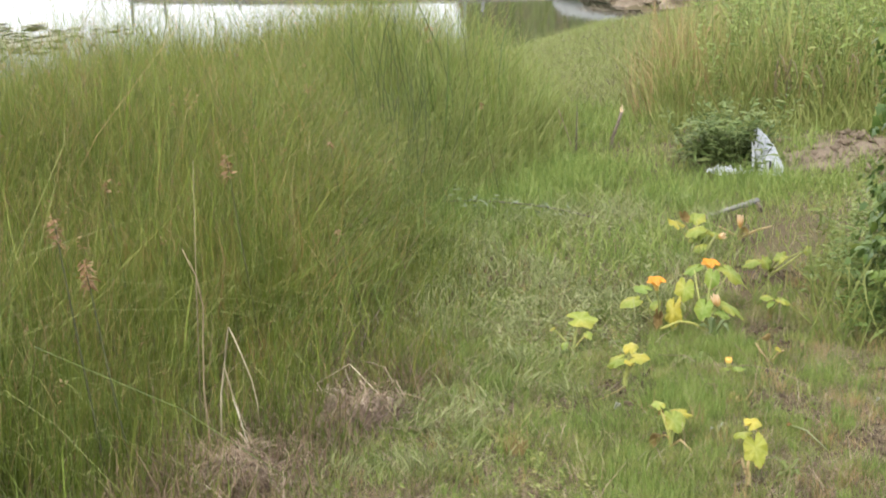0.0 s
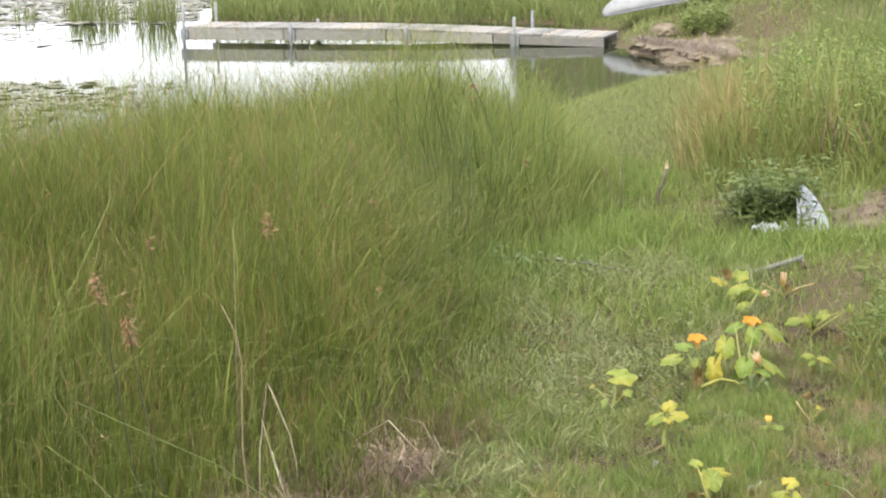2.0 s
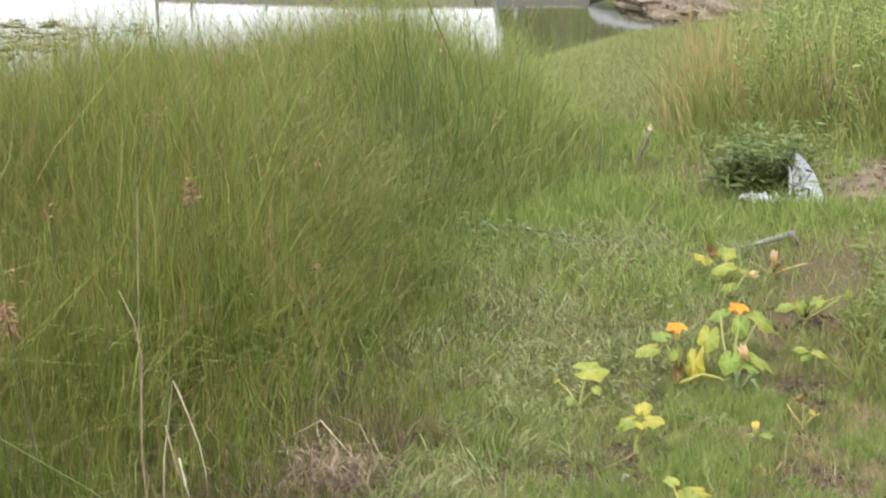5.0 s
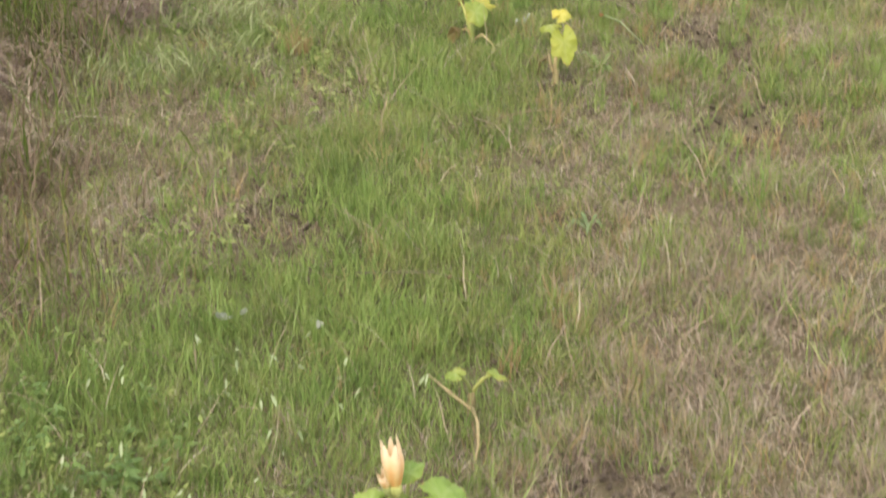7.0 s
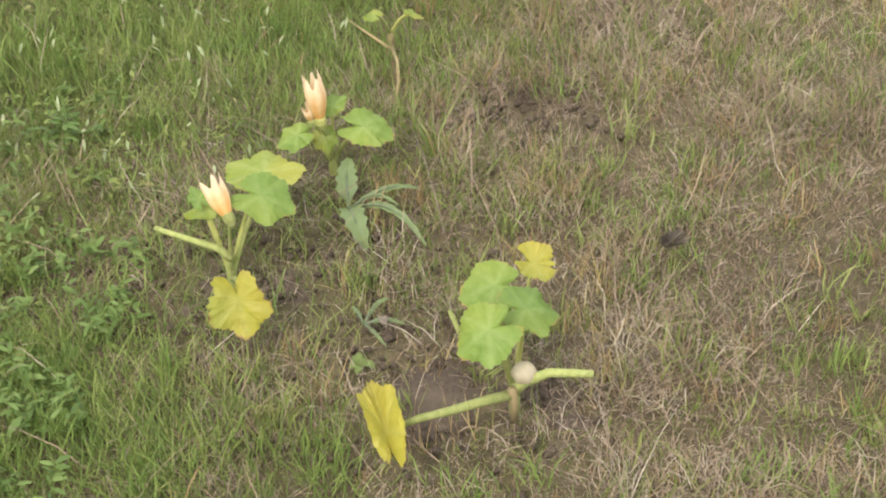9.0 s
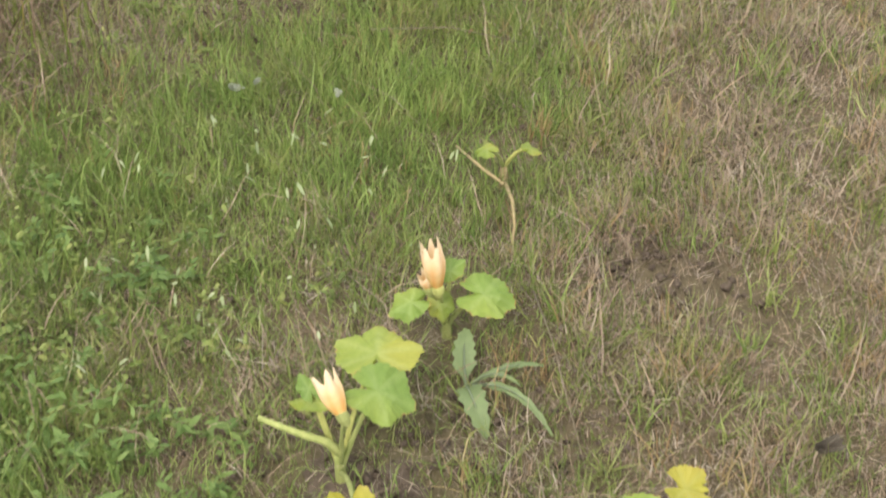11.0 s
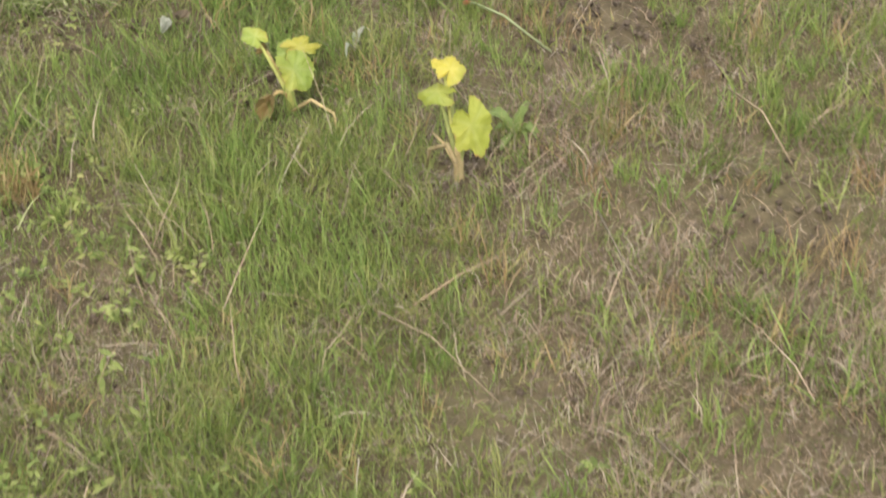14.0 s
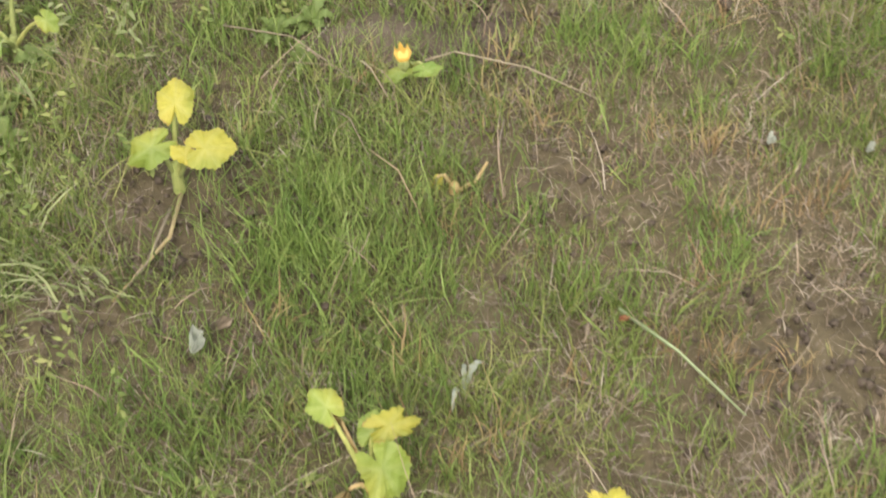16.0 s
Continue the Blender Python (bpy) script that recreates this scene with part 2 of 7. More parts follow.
def leaf_material(name, blade, old, vein, light=0.4, turned=(0.42, 0.36, 0.065)):
    """A pumpkin leaf: pale veins, mottled blade, margins that yellow and brown."""
    m = blank(name)
    nt = m.node_tree
    patchy = noise_node(nt, 22, 5, 0.65)
    c = mix_node(nt, ramp_node(nt, patchy, [(0.35, (0, 0, 0)), (0.75, (1, 1, 1))]), blade, old)
    c = mix_node(nt, ramp_node(nt, noise_node(nt, 7, 2, 0.5), [(0.48, (0, 0, 0)), (0.62, (0.85, 0.85, 0.85))]), c, turned)
    c = mix_node(nt, math_node(nt, "MULTIPLY", attribute(nt, "vein"), 0.36), c, vein)
    quilt = ramp_node(nt, noise_node(nt, 75, 3, 0.6), [(0.35, (0.80, 0.84, 0.72)), (0.62, (1.0, 1.0, 1.0))])
    c = mix_node(nt, 0.8, c, quilt, "MULTIPLY")
    rim = math_node(nt, "MULTIPLY", attribute(nt, "rim"), noise_node(nt, 30, 3))
    c = mix_node(nt, ramp_node(nt, rim, [(0.47, (0, 0, 0)), (0.60, (1, 1, 1))]), c, (0.34, 0.20, 0.07))
    speck = math_node(nt, "MULTIPLY", noise_node(nt, 16, 4, 0.7), math_node(nt, "ADD", math_node(nt, "MULTIPLY", attribute(nt, "rim"), 0.25), 0.80))
    c = mix_node(nt, ramp_node(nt, speck, [(0.60, (0, 0, 0)), (0.70, (0.75, 0.75, 0.75))]), c, (0.26, 0.15, 0.055))
    tone = ramp_node(nt, object_random(nt), [(0.0, (0.82, 0.85, 0.8)), (1.0, (1.12, 1.08, 1.0))])
    return finish(m, mix_node(nt, 1.0, c, tone, "MULTIPLY"), 0.5, light, bump=noise_node(nt, 60, 3), bump_size=0.008)


M_LEAF = {
    "green": leaf_material("pumpkin_leaf_green", (0.150, 0.225, 0.045), (0.185, 0.255, 0.052), (0.27, 0.33, 0.12), turned=(0.21, 0.265, 0.05)),
    "lime": leaf_material("pumpkin_leaf_yellow_green", (0.205, 0.26, 0.048), (0.265, 0.295, 0.058), (0.34, 0.37, 0.14), turned=(0.33, 0.32, 0.06)),
    "lemon": leaf_material("pumpkin_leaf_lemon", (0.285, 0.308, 0.052), (0.330, 0.330, 0.060), (0.38, 0.38, 0.13), turned=(0.34, 0.335, 0.06)),
    "yellow": leaf_material("pumpkin_leaf_yellow", (0.395, 0.350, 0.052), (0.400, 0.325, 0.062), (0.42, 0.385, 0.12), turned=(0.30, 0.305, 0.055)),
    "brown": leaf_material("pumpkin_leaf_withered", (0.20, 0.135, 0.06), (0.30, 0.21, 0.09), (0.34, 0.26, 0.13), 0.2, turned=(0.38, 0.28, 0.11)),
}
M_PALESTALK = wood_material("bleached_reed", (0.24, 0.215, 0.155), (0.42, 0.385, 0.29), (8, 8, 1))
M_VINE = wood_material("pumpkin_stem", (0.18, 0.21, 0.055), (0.31, 0.32, 0.11), (8, 8, 2))
M_VINEDRY = wood_material("withered_pumpkin_stem", (0.24, 0.175, 0.08), (0.38, 0.30, 0.15), (8, 8, 2))


def petal_material(name, base, tip, rib=None):
    m = blank(name)
    nt = m.node_tree
    c = mix_node(nt, attribute(nt, "tip"), base, tip)
    c = mix_node(nt, math_node(nt, "MULTIPLY", attribute(nt, "rib"), 0.8), c, rib or tip)
    c = mix_node(nt, 0.35, c, ramp_node(nt, noise_node(nt, 90, 3), [(0.3, (0.6, 0.55, 0.5)), (0.7, (1, 1, 1))]), "MULTIPLY")
    return finish(m, c, 0.55, 0.35)


M_PETAL = petal_material("orange_petal", (0.52, 0.42, 0.14), (0.66, 0.28, 0.03), (0.55, 0.24, 0.03))
M_WILTED = petal_material("wilted_pale_petal", (0.56, 0.37, 0.12), (0.66, 0.52, 0.35), (0.58, 0.27, 0.07))
M_HALFOPEN = petal_material("yellow_orange_petal", (0.64, 0.43, 0.09), (0.72, 0.47, 0.12))
M_FRUIT = petal_material("pale_unripe_rind", (0.42, 0.36, 0.24), (0.42, 0.36, 0.24))
M_LILY = blade_material("lily_pad", [(0.0, (0.13, 0.13, 0.090)), (0.5, (0.21, 0.20, 0.150)), (1.0, (0.32, 0.30, 0.24))], rough=0.6, light=0.0, patch=0.3)


# ---- helpers of shape ----
def part(name, bm, material, parent=None, label="", smooth=False):
    """Links a bmesh as one mesh object, under a thing if there is one."""
    me = bpy.data.meshes.new(name)
    bm.to_mesh(me)
    bm.free()
    me.materials.append(material)
    if smooth:
        me.polygons.foreach_set("use_smooth", [True] * len(me.polygons))
    ob = new(name, me)
    if parent:
        ob.parent = parent
    return tagged(ob, label) if label else ob


def raw_mesh(name, verts, loops, starts, totals, material, smooth=True):
    me = bpy.data.meshes.new(name)
    me.vertices.add(len(verts))
    me.vertices.foreach_set("co", np.asarray(verts, np.float32).ravel())
    me.loops.add(len(loops))
    me.loops.foreach_set("vertex_index", np.asarray(loops, np.int32))
    me.polygons.add(len(starts))
    me.polygons.foreach_set("loop_start", np.asarray(starts, np.int32))
    me.polygons.foreach_set("loop_total", np.asarray(totals, np.int32))
    if smooth:
        me.polygons.foreach_set("use_smooth", np.ones(len(starts), bool))
    me.update(calc_edges=True)
    me.validate()
    me.materials.append(material)
    return me


def strips(verts, n, rings, name, material):
    """Ribbons of `rings` pairs and a tip each: verts is (n, 2*rings+1, 3)."""
    k = 2 * rings + 1
    quads = [(2 * i, 2 * i + 1, 2 * i + 3, 2 * i + 2) for i in range(rings - 1)]
    one = [v for q in quads for v in q] + [2 * rings - 2, 2 * rings - 1, 2 * rings]
    tot1 = [4] * len(quads) + [3]
    loops = (np.arange(n)[:, None] * k + np.array(one)[None]).ravel()
    totals = np.tile(tot1, n)
    starts = np.concatenate([[0], np.cumsum(totals)[:-1]])
    return raw_mesh(name, verts.reshape(-1, 3), loops, starts, totals, material)


rng = np.random.default_rng(7)


def blades(name, xyz, height, width, lean, material, rings=3, droop=0.5, heading=None, bend=None):
    """A field of tapering blades that rise from xyz, lean over and droop at the tip."""
    n = len(xyz)
    a = rng.uniform(0, 2 * np.pi, n) if heading is None else heading
    face = rng.uniform(0, np.pi, n)
    d = np.stack([np.cos(a), np.sin(a), 0 * a], 1)
    s = np.stack([np.cos(face), np.sin(face), 0 * a], 1)
    v = np.zeros((n, 2 * rings + 1, 3))
    sway = rng.normal(0, 0.06 if bend is None else bend, (n, 2))
    wave = rng.normal(0, 0.015 if bend is None else bend * 0.3, (n, 2))
    for i in range(rings + 1):
        u = i / rings
        out = lean * (0.55 * u + 0.45 * u ** 2)
        up = u - droop * lean * u ** 2.2 * 0.6
        p = xyz + d * (out * height)[:, None]
        p[:, 2] += up * height
        p[:, :2] += sway * (height * np.sin(u * np.pi))[:, None] + wave * (height * np.sin(u * 2 * np.pi))[:, None]
        w = width * (1 - 0.75 * u ** 1.5) * (0.75 if i == 0 else 1)
        if i < rings:
            v[:, 2 * i] = p - s * w[:, None] / 2
            v[:, 2 * i + 1] = p + s * w[:, None] / 2
        else:
            v[:, 2 * i] = p
    return strips(v, n, rings, name, material)


def value_noise(x, y, scale, seed):
    g = np.random.default_rng(seed).uniform(0, 1, (64, 64))
    X, Y = x * scale + 1000.0, y * scale + 1000.0
    i, j = np.floor(X).astype(int), np.floor(Y).astype(int)
    fx, fy = X - i, Y - j
    fx, fy = fx * fx * (3 - 2 * fx), fy * fy * (3 - 2 * fy)
    c = lambda p, q: g[p % 64, q % 64]
    return (c(i, j) * (1 - fx) + c(i + 1, j) * fx) * (1 - fy) + (c(i, j + 1) * (1 - fx) + c(i + 1, j + 1) * fx) * fy


def tube(bm, points, radii, sides=8, cap=True):
    """A round rod along points."""
    rings = []
    pts = [Vector(p) for p in points]
    for i, p in enumerate(pts):
        d = (pts[min(i + 1, len(pts) - 1)] - pts[max(i - 1, 0)]).normalized()
        a = d.orthogonal().normalized() if i == 0 else (rings_axis - d * rings_axis.dot(d)).normalized()
        rings_axis = a
        b = d.cross(a)
        r = radii[i] if hasattr(radii, "__len__") else radii
        rings.append([bm.verts.new(p + (a * math.cos(t) + b * math.sin(t)) * r) for t in [2 * math.pi * k / sides for k in range(sides)]])
    for r0, r1 in zip(rings, rings[1:]):
        for k in range(sides):
            bm.faces.new((r0[k], r0[(k + 1) % sides], r1[(k + 1) % sides], r1[k]))
    if cap:
        bm.faces.new(rings[0][::-1])
        bm.faces.new(rings[-1])


def arc(a, b, rise=0.0, n=6, side=0.0):
    """Points from a to b, bowed upwards and sideways."""
    a, b = Vector(a), Vector(b)
    d = b - a
    s = Vector((-d.y, d.x, 0))
    return [a + d * t + Vector((0, 0, rise * 4 * t * (1 - t))) + s * side * 4 * t * (1 - t) for t in [i / n for i in range(n + 1)]]


def box(bm, size, at=(0, 0, 0), bevel=0.0, turn=None):
    m = Matrix.Translation(at) @ (turn or Matrix()) @ Matrix.Diagonal((*size, 1))
    r = bmesh.ops.create_cube(bm, size=1.0, matrix=m)
    if bevel:
        es = {e for v in r["verts"] for e in v.link_edges}
        bmesh.ops.bevel(bm, geom=list(es), offset=bevel, segments=1, affect="EDGES")


# ---- the lie of the land ----
SHORE = np.array([(-60, -60), (-7, -8), (-4.2, 0.5), (-3.7, 4), (-3.8, 8.4), (-2.9, 10.5), (-2.5, 13.4), (-2.2, 15.0), (-1.62, 16.0), (-1.55, 16.5), (-1.85, 16.9), (-2.36, 18.0),
                  (-2.9, 19.0), (-3.15, 19.7), (-3.4, 21.3), (-4.6, 23.3), (-6.2, 23.8), (-10.5, 24.0), (-11.8, 27), (-15, 45), (-34, 110), (-90, 170), (-400, 170), (-400, -60)])


def in_water(x, y):
    """Signed distance to the pond's edge: positive over the water."""
    inside = np.zeros(x.shape, bool)
    dist = np.full(x.shape, 1e9)
    for (x0, y0), (x1, y1) in zip(SHORE, np.roll(SHORE, -1, 0)):
        cross = (y0 > y) != (y1 > y)
        inside ^= cross & (x < (x1 - x0) * (y - y0) / (y1 - y0 + 1e-12) + x0)
        t = np.clip(((x - x0) * (x1 - x0) + (y - y0) * (y1 - y0)) / ((x1 - x0) ** 2 + (y1 - y0) ** 2), 0, 1)
        dist = np.minimum(dist, np.hypot(x - x0 - t * (x1 - x0), y - y0 - t * (y1 - y0)))
    return np.where(inside, dist, -dist)


def smooth(a, b, x):
    t = np.clip((x - a) / (b - a), 0, 1)
    return t * t * (3 - 2 * t)


def land(x, y):
    """Height of the ground."""
    x, y = np.asarray(x, float), np.asarray(y, float)
    z = 0.02 * (value_noise(x, y, 0.8, 3) - 0.5) + 0.018 * (value_noise(x, y, 3.1, 4) - 0.5)
    z = z - 0.05 * smooth(9, 14, y) * smooth(1.5, -1.5, x)
    # bank behind the landing stage
    z = z + (0.55 * smooth(19.5, 27, y) + 0.9 * smooth(26, 36, y) + 2.5 * smooth(34, 80, y)) * smooth(-4.6, 0.2, x) + 4.5 * smooth(27, 50, y) * smooth(-0.35, 0.15, x + 0.235 * (y + 0.8) - 0.4) + 0.3 * smooth(28, 60, y) * smooth(-13, -8, x)
    z = z + 0.34 * smooth(-4.3, -0.9, x) * smooth(19.6, 21.2, y) * smooth(36, 26, y)
    # heap of dug soil
    z = z + 0.03 * np.exp(-(((x - 0.42) / 0.38) ** 2 + ((y - 8.0) / 0.55) ** 2) ** 2)
    w = in_water(x, y)
    return z * smooth(0.1, -0.6, w) + smooth(-0.45, 0.0, w) * -0.12 + smooth(0.0, 2.5, w) * -0.6


def land1(x, y):
    return float(land(np.array([x]), np.array([y]))[0])


def spaced(lo, hi, fine, growth, limit):
    a = list(np.arange(lo, hi, fine))
    s, p = fine, a[-1]
    while p < limit:
        s *= growth
        p += s
        a.append(p)
    s, p, b = fine, a[0], []
    while p > -limit:
        s *= growth
        p -= s
        b.append(p)
    return np.array(b[::-1] + a)


gx, gy = spaced(-2.5, 1.8, 0.07, 1.11, 900), spaced(-0.5, 9.0, 0.08, 1.05, 1200)
GX, GY = np.meshgrid(gx, gy)
nx, ny = len(gx), len(gy)
gv = np.stack([GX.ravel(), GY.ravel(), land(GX.ravel(), GY.ravel())], 1)
gi = (np.arange(ny - 1)[:, None] * nx + np.arange(nx - 1)[None]).ravel()
gl = np.stack([gi, gi + 1, gi + nx + 1, gi + nx], 1).ravel()
ground = new("ground", raw_mesh("ground", gv, gl, np.arange(len(gi)) * 4, np.full(len(gi), 4), M_SOIL))
tagged(ground, "brown earth with worn turf sloping to a pond", "ground", kind="structure")

bm = bmesh.new()
wv = [bm.verts.new(p) for p in ((-420, -70, -0.12), (0.5, -70, -0.12), (0.5, 175, -0.12), (-420, 175, -0.12))]
bm.faces.new(wv)
water = part("water", bm, M_WATER)
tagged(water, "still pond water mirroring a pale overcast sky", "water", kind="structure")


def ground_patch(name, cx, cy, rx, ry, material, lift, label, rough_edge=0.25, bumps=0.03):
    """A low uneven sheet of bare soil that thins out to its edge and sinks into the ground."""
    bm = bmesh.new()
    rows = []
    for i in range(15):
        u = i / 14
        ring = []
        for k in range(40):
            a = 2 * math.pi * k / 40
            e = 1 + rough_edge * (noise.noise((cx + math.cos(a) * 1.7, cy + math.sin(a) * 1.7, 0.3)) + 0.5 * noise.noise((math.cos(a) * 6 + cx, math.sin(a) * 6, cy)))
            x, y = cx + math.cos(a) * rx * u * e, cy + math.sin(a) * ry * u * e
            h = lift * (1 - u ** 3) + bumps * (1 - u) * noise.noise((x * 9, y * 9, 0)) - 0.012 * u ** 4
            ring.append(bm.verts.new((x, y, land1(x, y) + h)))
        rows.append(ring)
    for r0, r1 in zip(rows, rows[1:]):
        for k in range(40):
            bm.faces.new((r0[k], r1[k], r1[(k + 1) % 40], r0[(k + 1) % 40]))
    bmesh.ops.remove_doubles(bm, verts=bm.verts, dist=0.0005)
    ob = part(name, bm, material, smooth=True)
    return tagged(ob, label, "soil", kind="structure")


ground_patch("soil_heap", 0.36, 7.85, 0.40, 0.72, M_SAND, 0.012, "low heap of dry sandy soil", bumps=0.05, rough_edge=0.9)
ground_patch("sand_shore", -1.85, 18.35, 0.62, 1.35, M_SHORE, 0.05, "sandy washed-out bank at the landing stage", bumps=0.20, rough_edge=0.8)
ground_patch("sand_track", 0.9, 19.0, 1.7, 3.5, M_SAND, 0.04, "bare sandy track beyond the tall grass", bumps=0.05)
for cx, cy, rx, ry in ((0.12, 4.05, 0.20, 0.12), (0.02, 1.14, 0.12, 0.10), (0.33, 0.93, 0.16, 0.12), (0.13, 5.25, 0.16, 0.14)):
    ground_patch("bare_soil", cx, cy, rx, ry, M_BAREBED, 0.003, "crumbly bare soil round the pumpkin plants", bumps=0.04, rough_edge=0.6)


# ---- grass ----
EDGE_Y = [0.0, 1.8, 2.4, 2.7, 2.85, 3.4, 3.95, 4.5, 5.4, 6.0, 6.5, 7.25, 7.9, 9.1, 10.0]
EDGE_X = [-1.75, -1.6, -1.42, -1.28, -1.2, -1.08, -1.0, -1.08, -1.28, -1.42, -1.2, -1.0, -1.02, -1.32, -1.7]


def edge(y):
    return np.interp(y, EDGE_Y, EDGE_X)


def scatter(x0, x1, y0, y1, density, keep=None):
    n = int((x1 - x0) * (y1 - y0) * density)
    x, y = rng.uniform(x0, x1, n), rng.uniform(y0, y1, n)
    if keep is not None:
        k = rng.uniform(0, 1, n) < keep(x, y)
        x, y = x[k], y[k]
    return np.stack([x, y, land(x, y) - 0.004], 1)


LUSH = [(-0.36, 0.98, 0.24, 0.20), (-0.45, 1.62, 0.14, 0.20), (-0.12, 0.80, 0.16, 0.12), (-0.08, 1.95, 0.34, 0.30), (-0.05, 3.2, 0.20, 0.16), (-0.03, 3.70, 0.15, 0.30), (-0.03, 4.08, 0.15, 0.10), (0.36, 4.0, 0.05, 0.07), (-0.25, 3.45, 0.16, 0.12), (-0.12, 2.55, 0.16, 0.25), (0.03, 4.2, 0.14, 0.22), (-0.05, 3.0, 0.12, 0.12), (-0.9, 6.6, 0.5, 0.7), (-0.25, 6.7, 0.5, 0.5), (0.1, 7.0, 0.5, 0.25), (0.18, 7.95, 0.12, 0.2), (0.03, 7.55, 0.1, 0.15), (0.5, 7.45, 0.12, 0.12), (0.33, 8.35, 0.1, 0.1), (-0.5, 5.6, 0.5, 0.4)]
BARE = [(-0.30, 2.32, 0.10, 0.16), (-0.36, 3.62, 0.10, 0.07), (0.48, 3.45, 0.16, 0.10), (0.62, 2.95, 0.14, 0.10), (0.42, 1.55, 0.12, 0.10), (0.30, 2.44, 0.07, 0.06), (0.12, 4.04, 0.18, 0.10), (0.05, 1.12, 0.24, 0.16), (0.22, 1.0, 0.22, 0.13), (0.33, 0.93, 0.17, 0.12), (-0.21, 3.78, 0.13, 0.14), (0.20, 3.13, 0.06, 0.06), (0.13, 5.26, 0.16, 0.14), (0.38, 7.85, 0.32, 0.55), (0.19, 4.45, 0.1, 0.2), (0.16, 1.22, 0.16, 0.08), (-0.15, 3.58, 0.14, 0.07), (0.25, 3.77, 0.12, 0.09), (-0.06, 3.42, 0.06, 0.06)]


def spots(x, y, where):
    f = np.zeros(x.shape)
    for cx, cy, rx, ry in where:
        f = np.maximum(f, np.exp(-(((x - cx) / rx) ** 2 + ((y - cy) / ry) ** 2) ** 1.5))
    return f


def dead_strip(x, y):
    """Brown trampled margin between the marsh and the lawn."""
    c = -0.98 - 0.43 * (y - 2.6)
    return np.where(x > c, np.exp(-((x - c) / 0.17) ** 2), np.exp(-((x - c) / 0.3) ** 2)) * smooth(1.7, 2.1, y) * smooth(3.7, 3.2, y) * (0.3 + 0.7 * smooth(0.3, 0.6, value_noise(x, y, 3.6, 45)))


def lawn_keep(x, y):
    k = 0.26 + 0.74 * smooth(0.35, 0.7, value_noise(x, y, 2.3, 11) * 0.6 + value_noise(x, y, 7.0, 12) * 0.4 + 0.10 * smooth(0.4, -0.3, x))
    k *= (1 - 0.74 * smooth(0.12, 0.5, x) * (0.45 * smooth(4.8, 4.0, y) + 0.55 * smooth(3.2, 2.3, y))) * (1 - 0.45 * smooth(-0.25, -0.5, x) * smooth(3.0, 2.5, y) * smooth(1.5, 1.9, y))
    return np.clip(k, 0, 1) * (1 - 0.9 * spots(x, y, BARE)) * (1 - 0.6 * dead_strip(x, y)) * (x > edge(y) - 0.15)


def straw_keep(x, y):
    k = 0.2 + 0.8 * smooth(0.4, 0.65, value_noise(x, y, 1.9, 21) * 0.5 + value_noise(x, y, 6.0, 22) * 0.5 + 0.14 * smooth(0.0, 0.6, x) - 0.05)
    return k * (1 - 0.30 * smooth(2.4, 3.2, y)) * (1 - 0.65 * smooth(4.4, 5.2, y)) * (1 - 0.8 * spots(x, y, BARE)) * (1 - 0.75 * spots(x, y, LUSH)) * (1 - 0.85 * dead_strip(x, y)) * (x > edge(y) - 0.1)


def stuff(name, me, label, category):
    return tagged(new(name, me), label, category, kind="stuff")


def gauss(n, mean, dev, lo):
    return np.maximum(rng.normal(mean, dev, n), lo)


def field(name, pts, h, dh, w, lean, material, label, rings=3, droop=0.5, category="grass"):
    n = len(pts)
    me = blades(name, pts, gauss(n, h, dh, h * 0.3), gauss(n, w, w * 0.25, w * 0.4), np.abs(rng.normal(lean, lean * 0.5, n)), material, rings, droop)
    return stuff(name, me, label, category)


def tufted(pts, h, dh):
    """Blade heights that swell in small tufts."""
    k = 0.55 + 0.9 * smooth(0.35, 0.8, 0.6 * value_noise(pts[:, 0], pts[:, 1], 9.0, 15) + 0.4 * value_noise(pts[:, 0], pts[:, 1], 21.0, 16))
    return gauss(len(pts), h, dh, h * 0.3) * k


def turf(name, pts, h, dh, w, lean, material, label, category="grass", rings=2):
    n = len(pts)
    me = blades(name, pts, tufted(pts, h, dh), gauss(n, w, w * 0.3, w * 0.4), np.abs(rng.normal(lean, lean * 0.5, n)), material, rings, 0.5)
    return stuff(name, me, label, category)


def strip(x, y):
    """The stretch along the pumpkin row, where the turf is seen from close by."""
    return (x > -0.95) & (x < 1.0) & (y > 0.55) & (y < 4.9)


near = scatter(-0.95, 1.0, 0.55, 4.9, 41000, lawn_keep)
turf("lawn_grass", near, 0.037, 0.016, 0.0019, 0.62, M_LAWN, "short mown lawn grass, green and patchy")
straw = scatter(-0.95, 1.0, 0.55, 4.9, 29500, straw_keep)
turf("dry_grass", straw, 0.030, 0.014, 0.0016, 0.75, M_STRAW, "dry straw-coloured grass among the turf")
dead = scatter(-0.95, 1.0, 0.55, 4.9, 17500, lambda x, y: (1 - 0.55 * spots(x, y, BARE)) * (1 - 0.8 * dead_strip(x, y)))
turf("dead_turf", dead, 0.026, 0.012, 0.0028, 1.5, M_THATCH, "brown dead blades lying in the turf", rings=1)
around = scatter(-2.2, 2.2, -1.5, 9.2, 2800, lambda x, y: lawn_keep(x, y) * ~strip(x, y) * (in_water(x, y) < -0.3))
turf("lawn_grass", around, 0.055, 0.018, 0.0053, 0.6, M_LAWN, "mown grass running down to the pond")
around = scatter(-2.2, 2.2, -1.5, 7.0, 1700, lambda x, y: straw_keep(x, y) * ~strip(x, y) * (in_water(x, y) < -0.3))
turf("dry_grass", around, 0.045, 0.015, 0.0036, 0.8, M_STRAW, "dry straw-coloured grass among the turf")
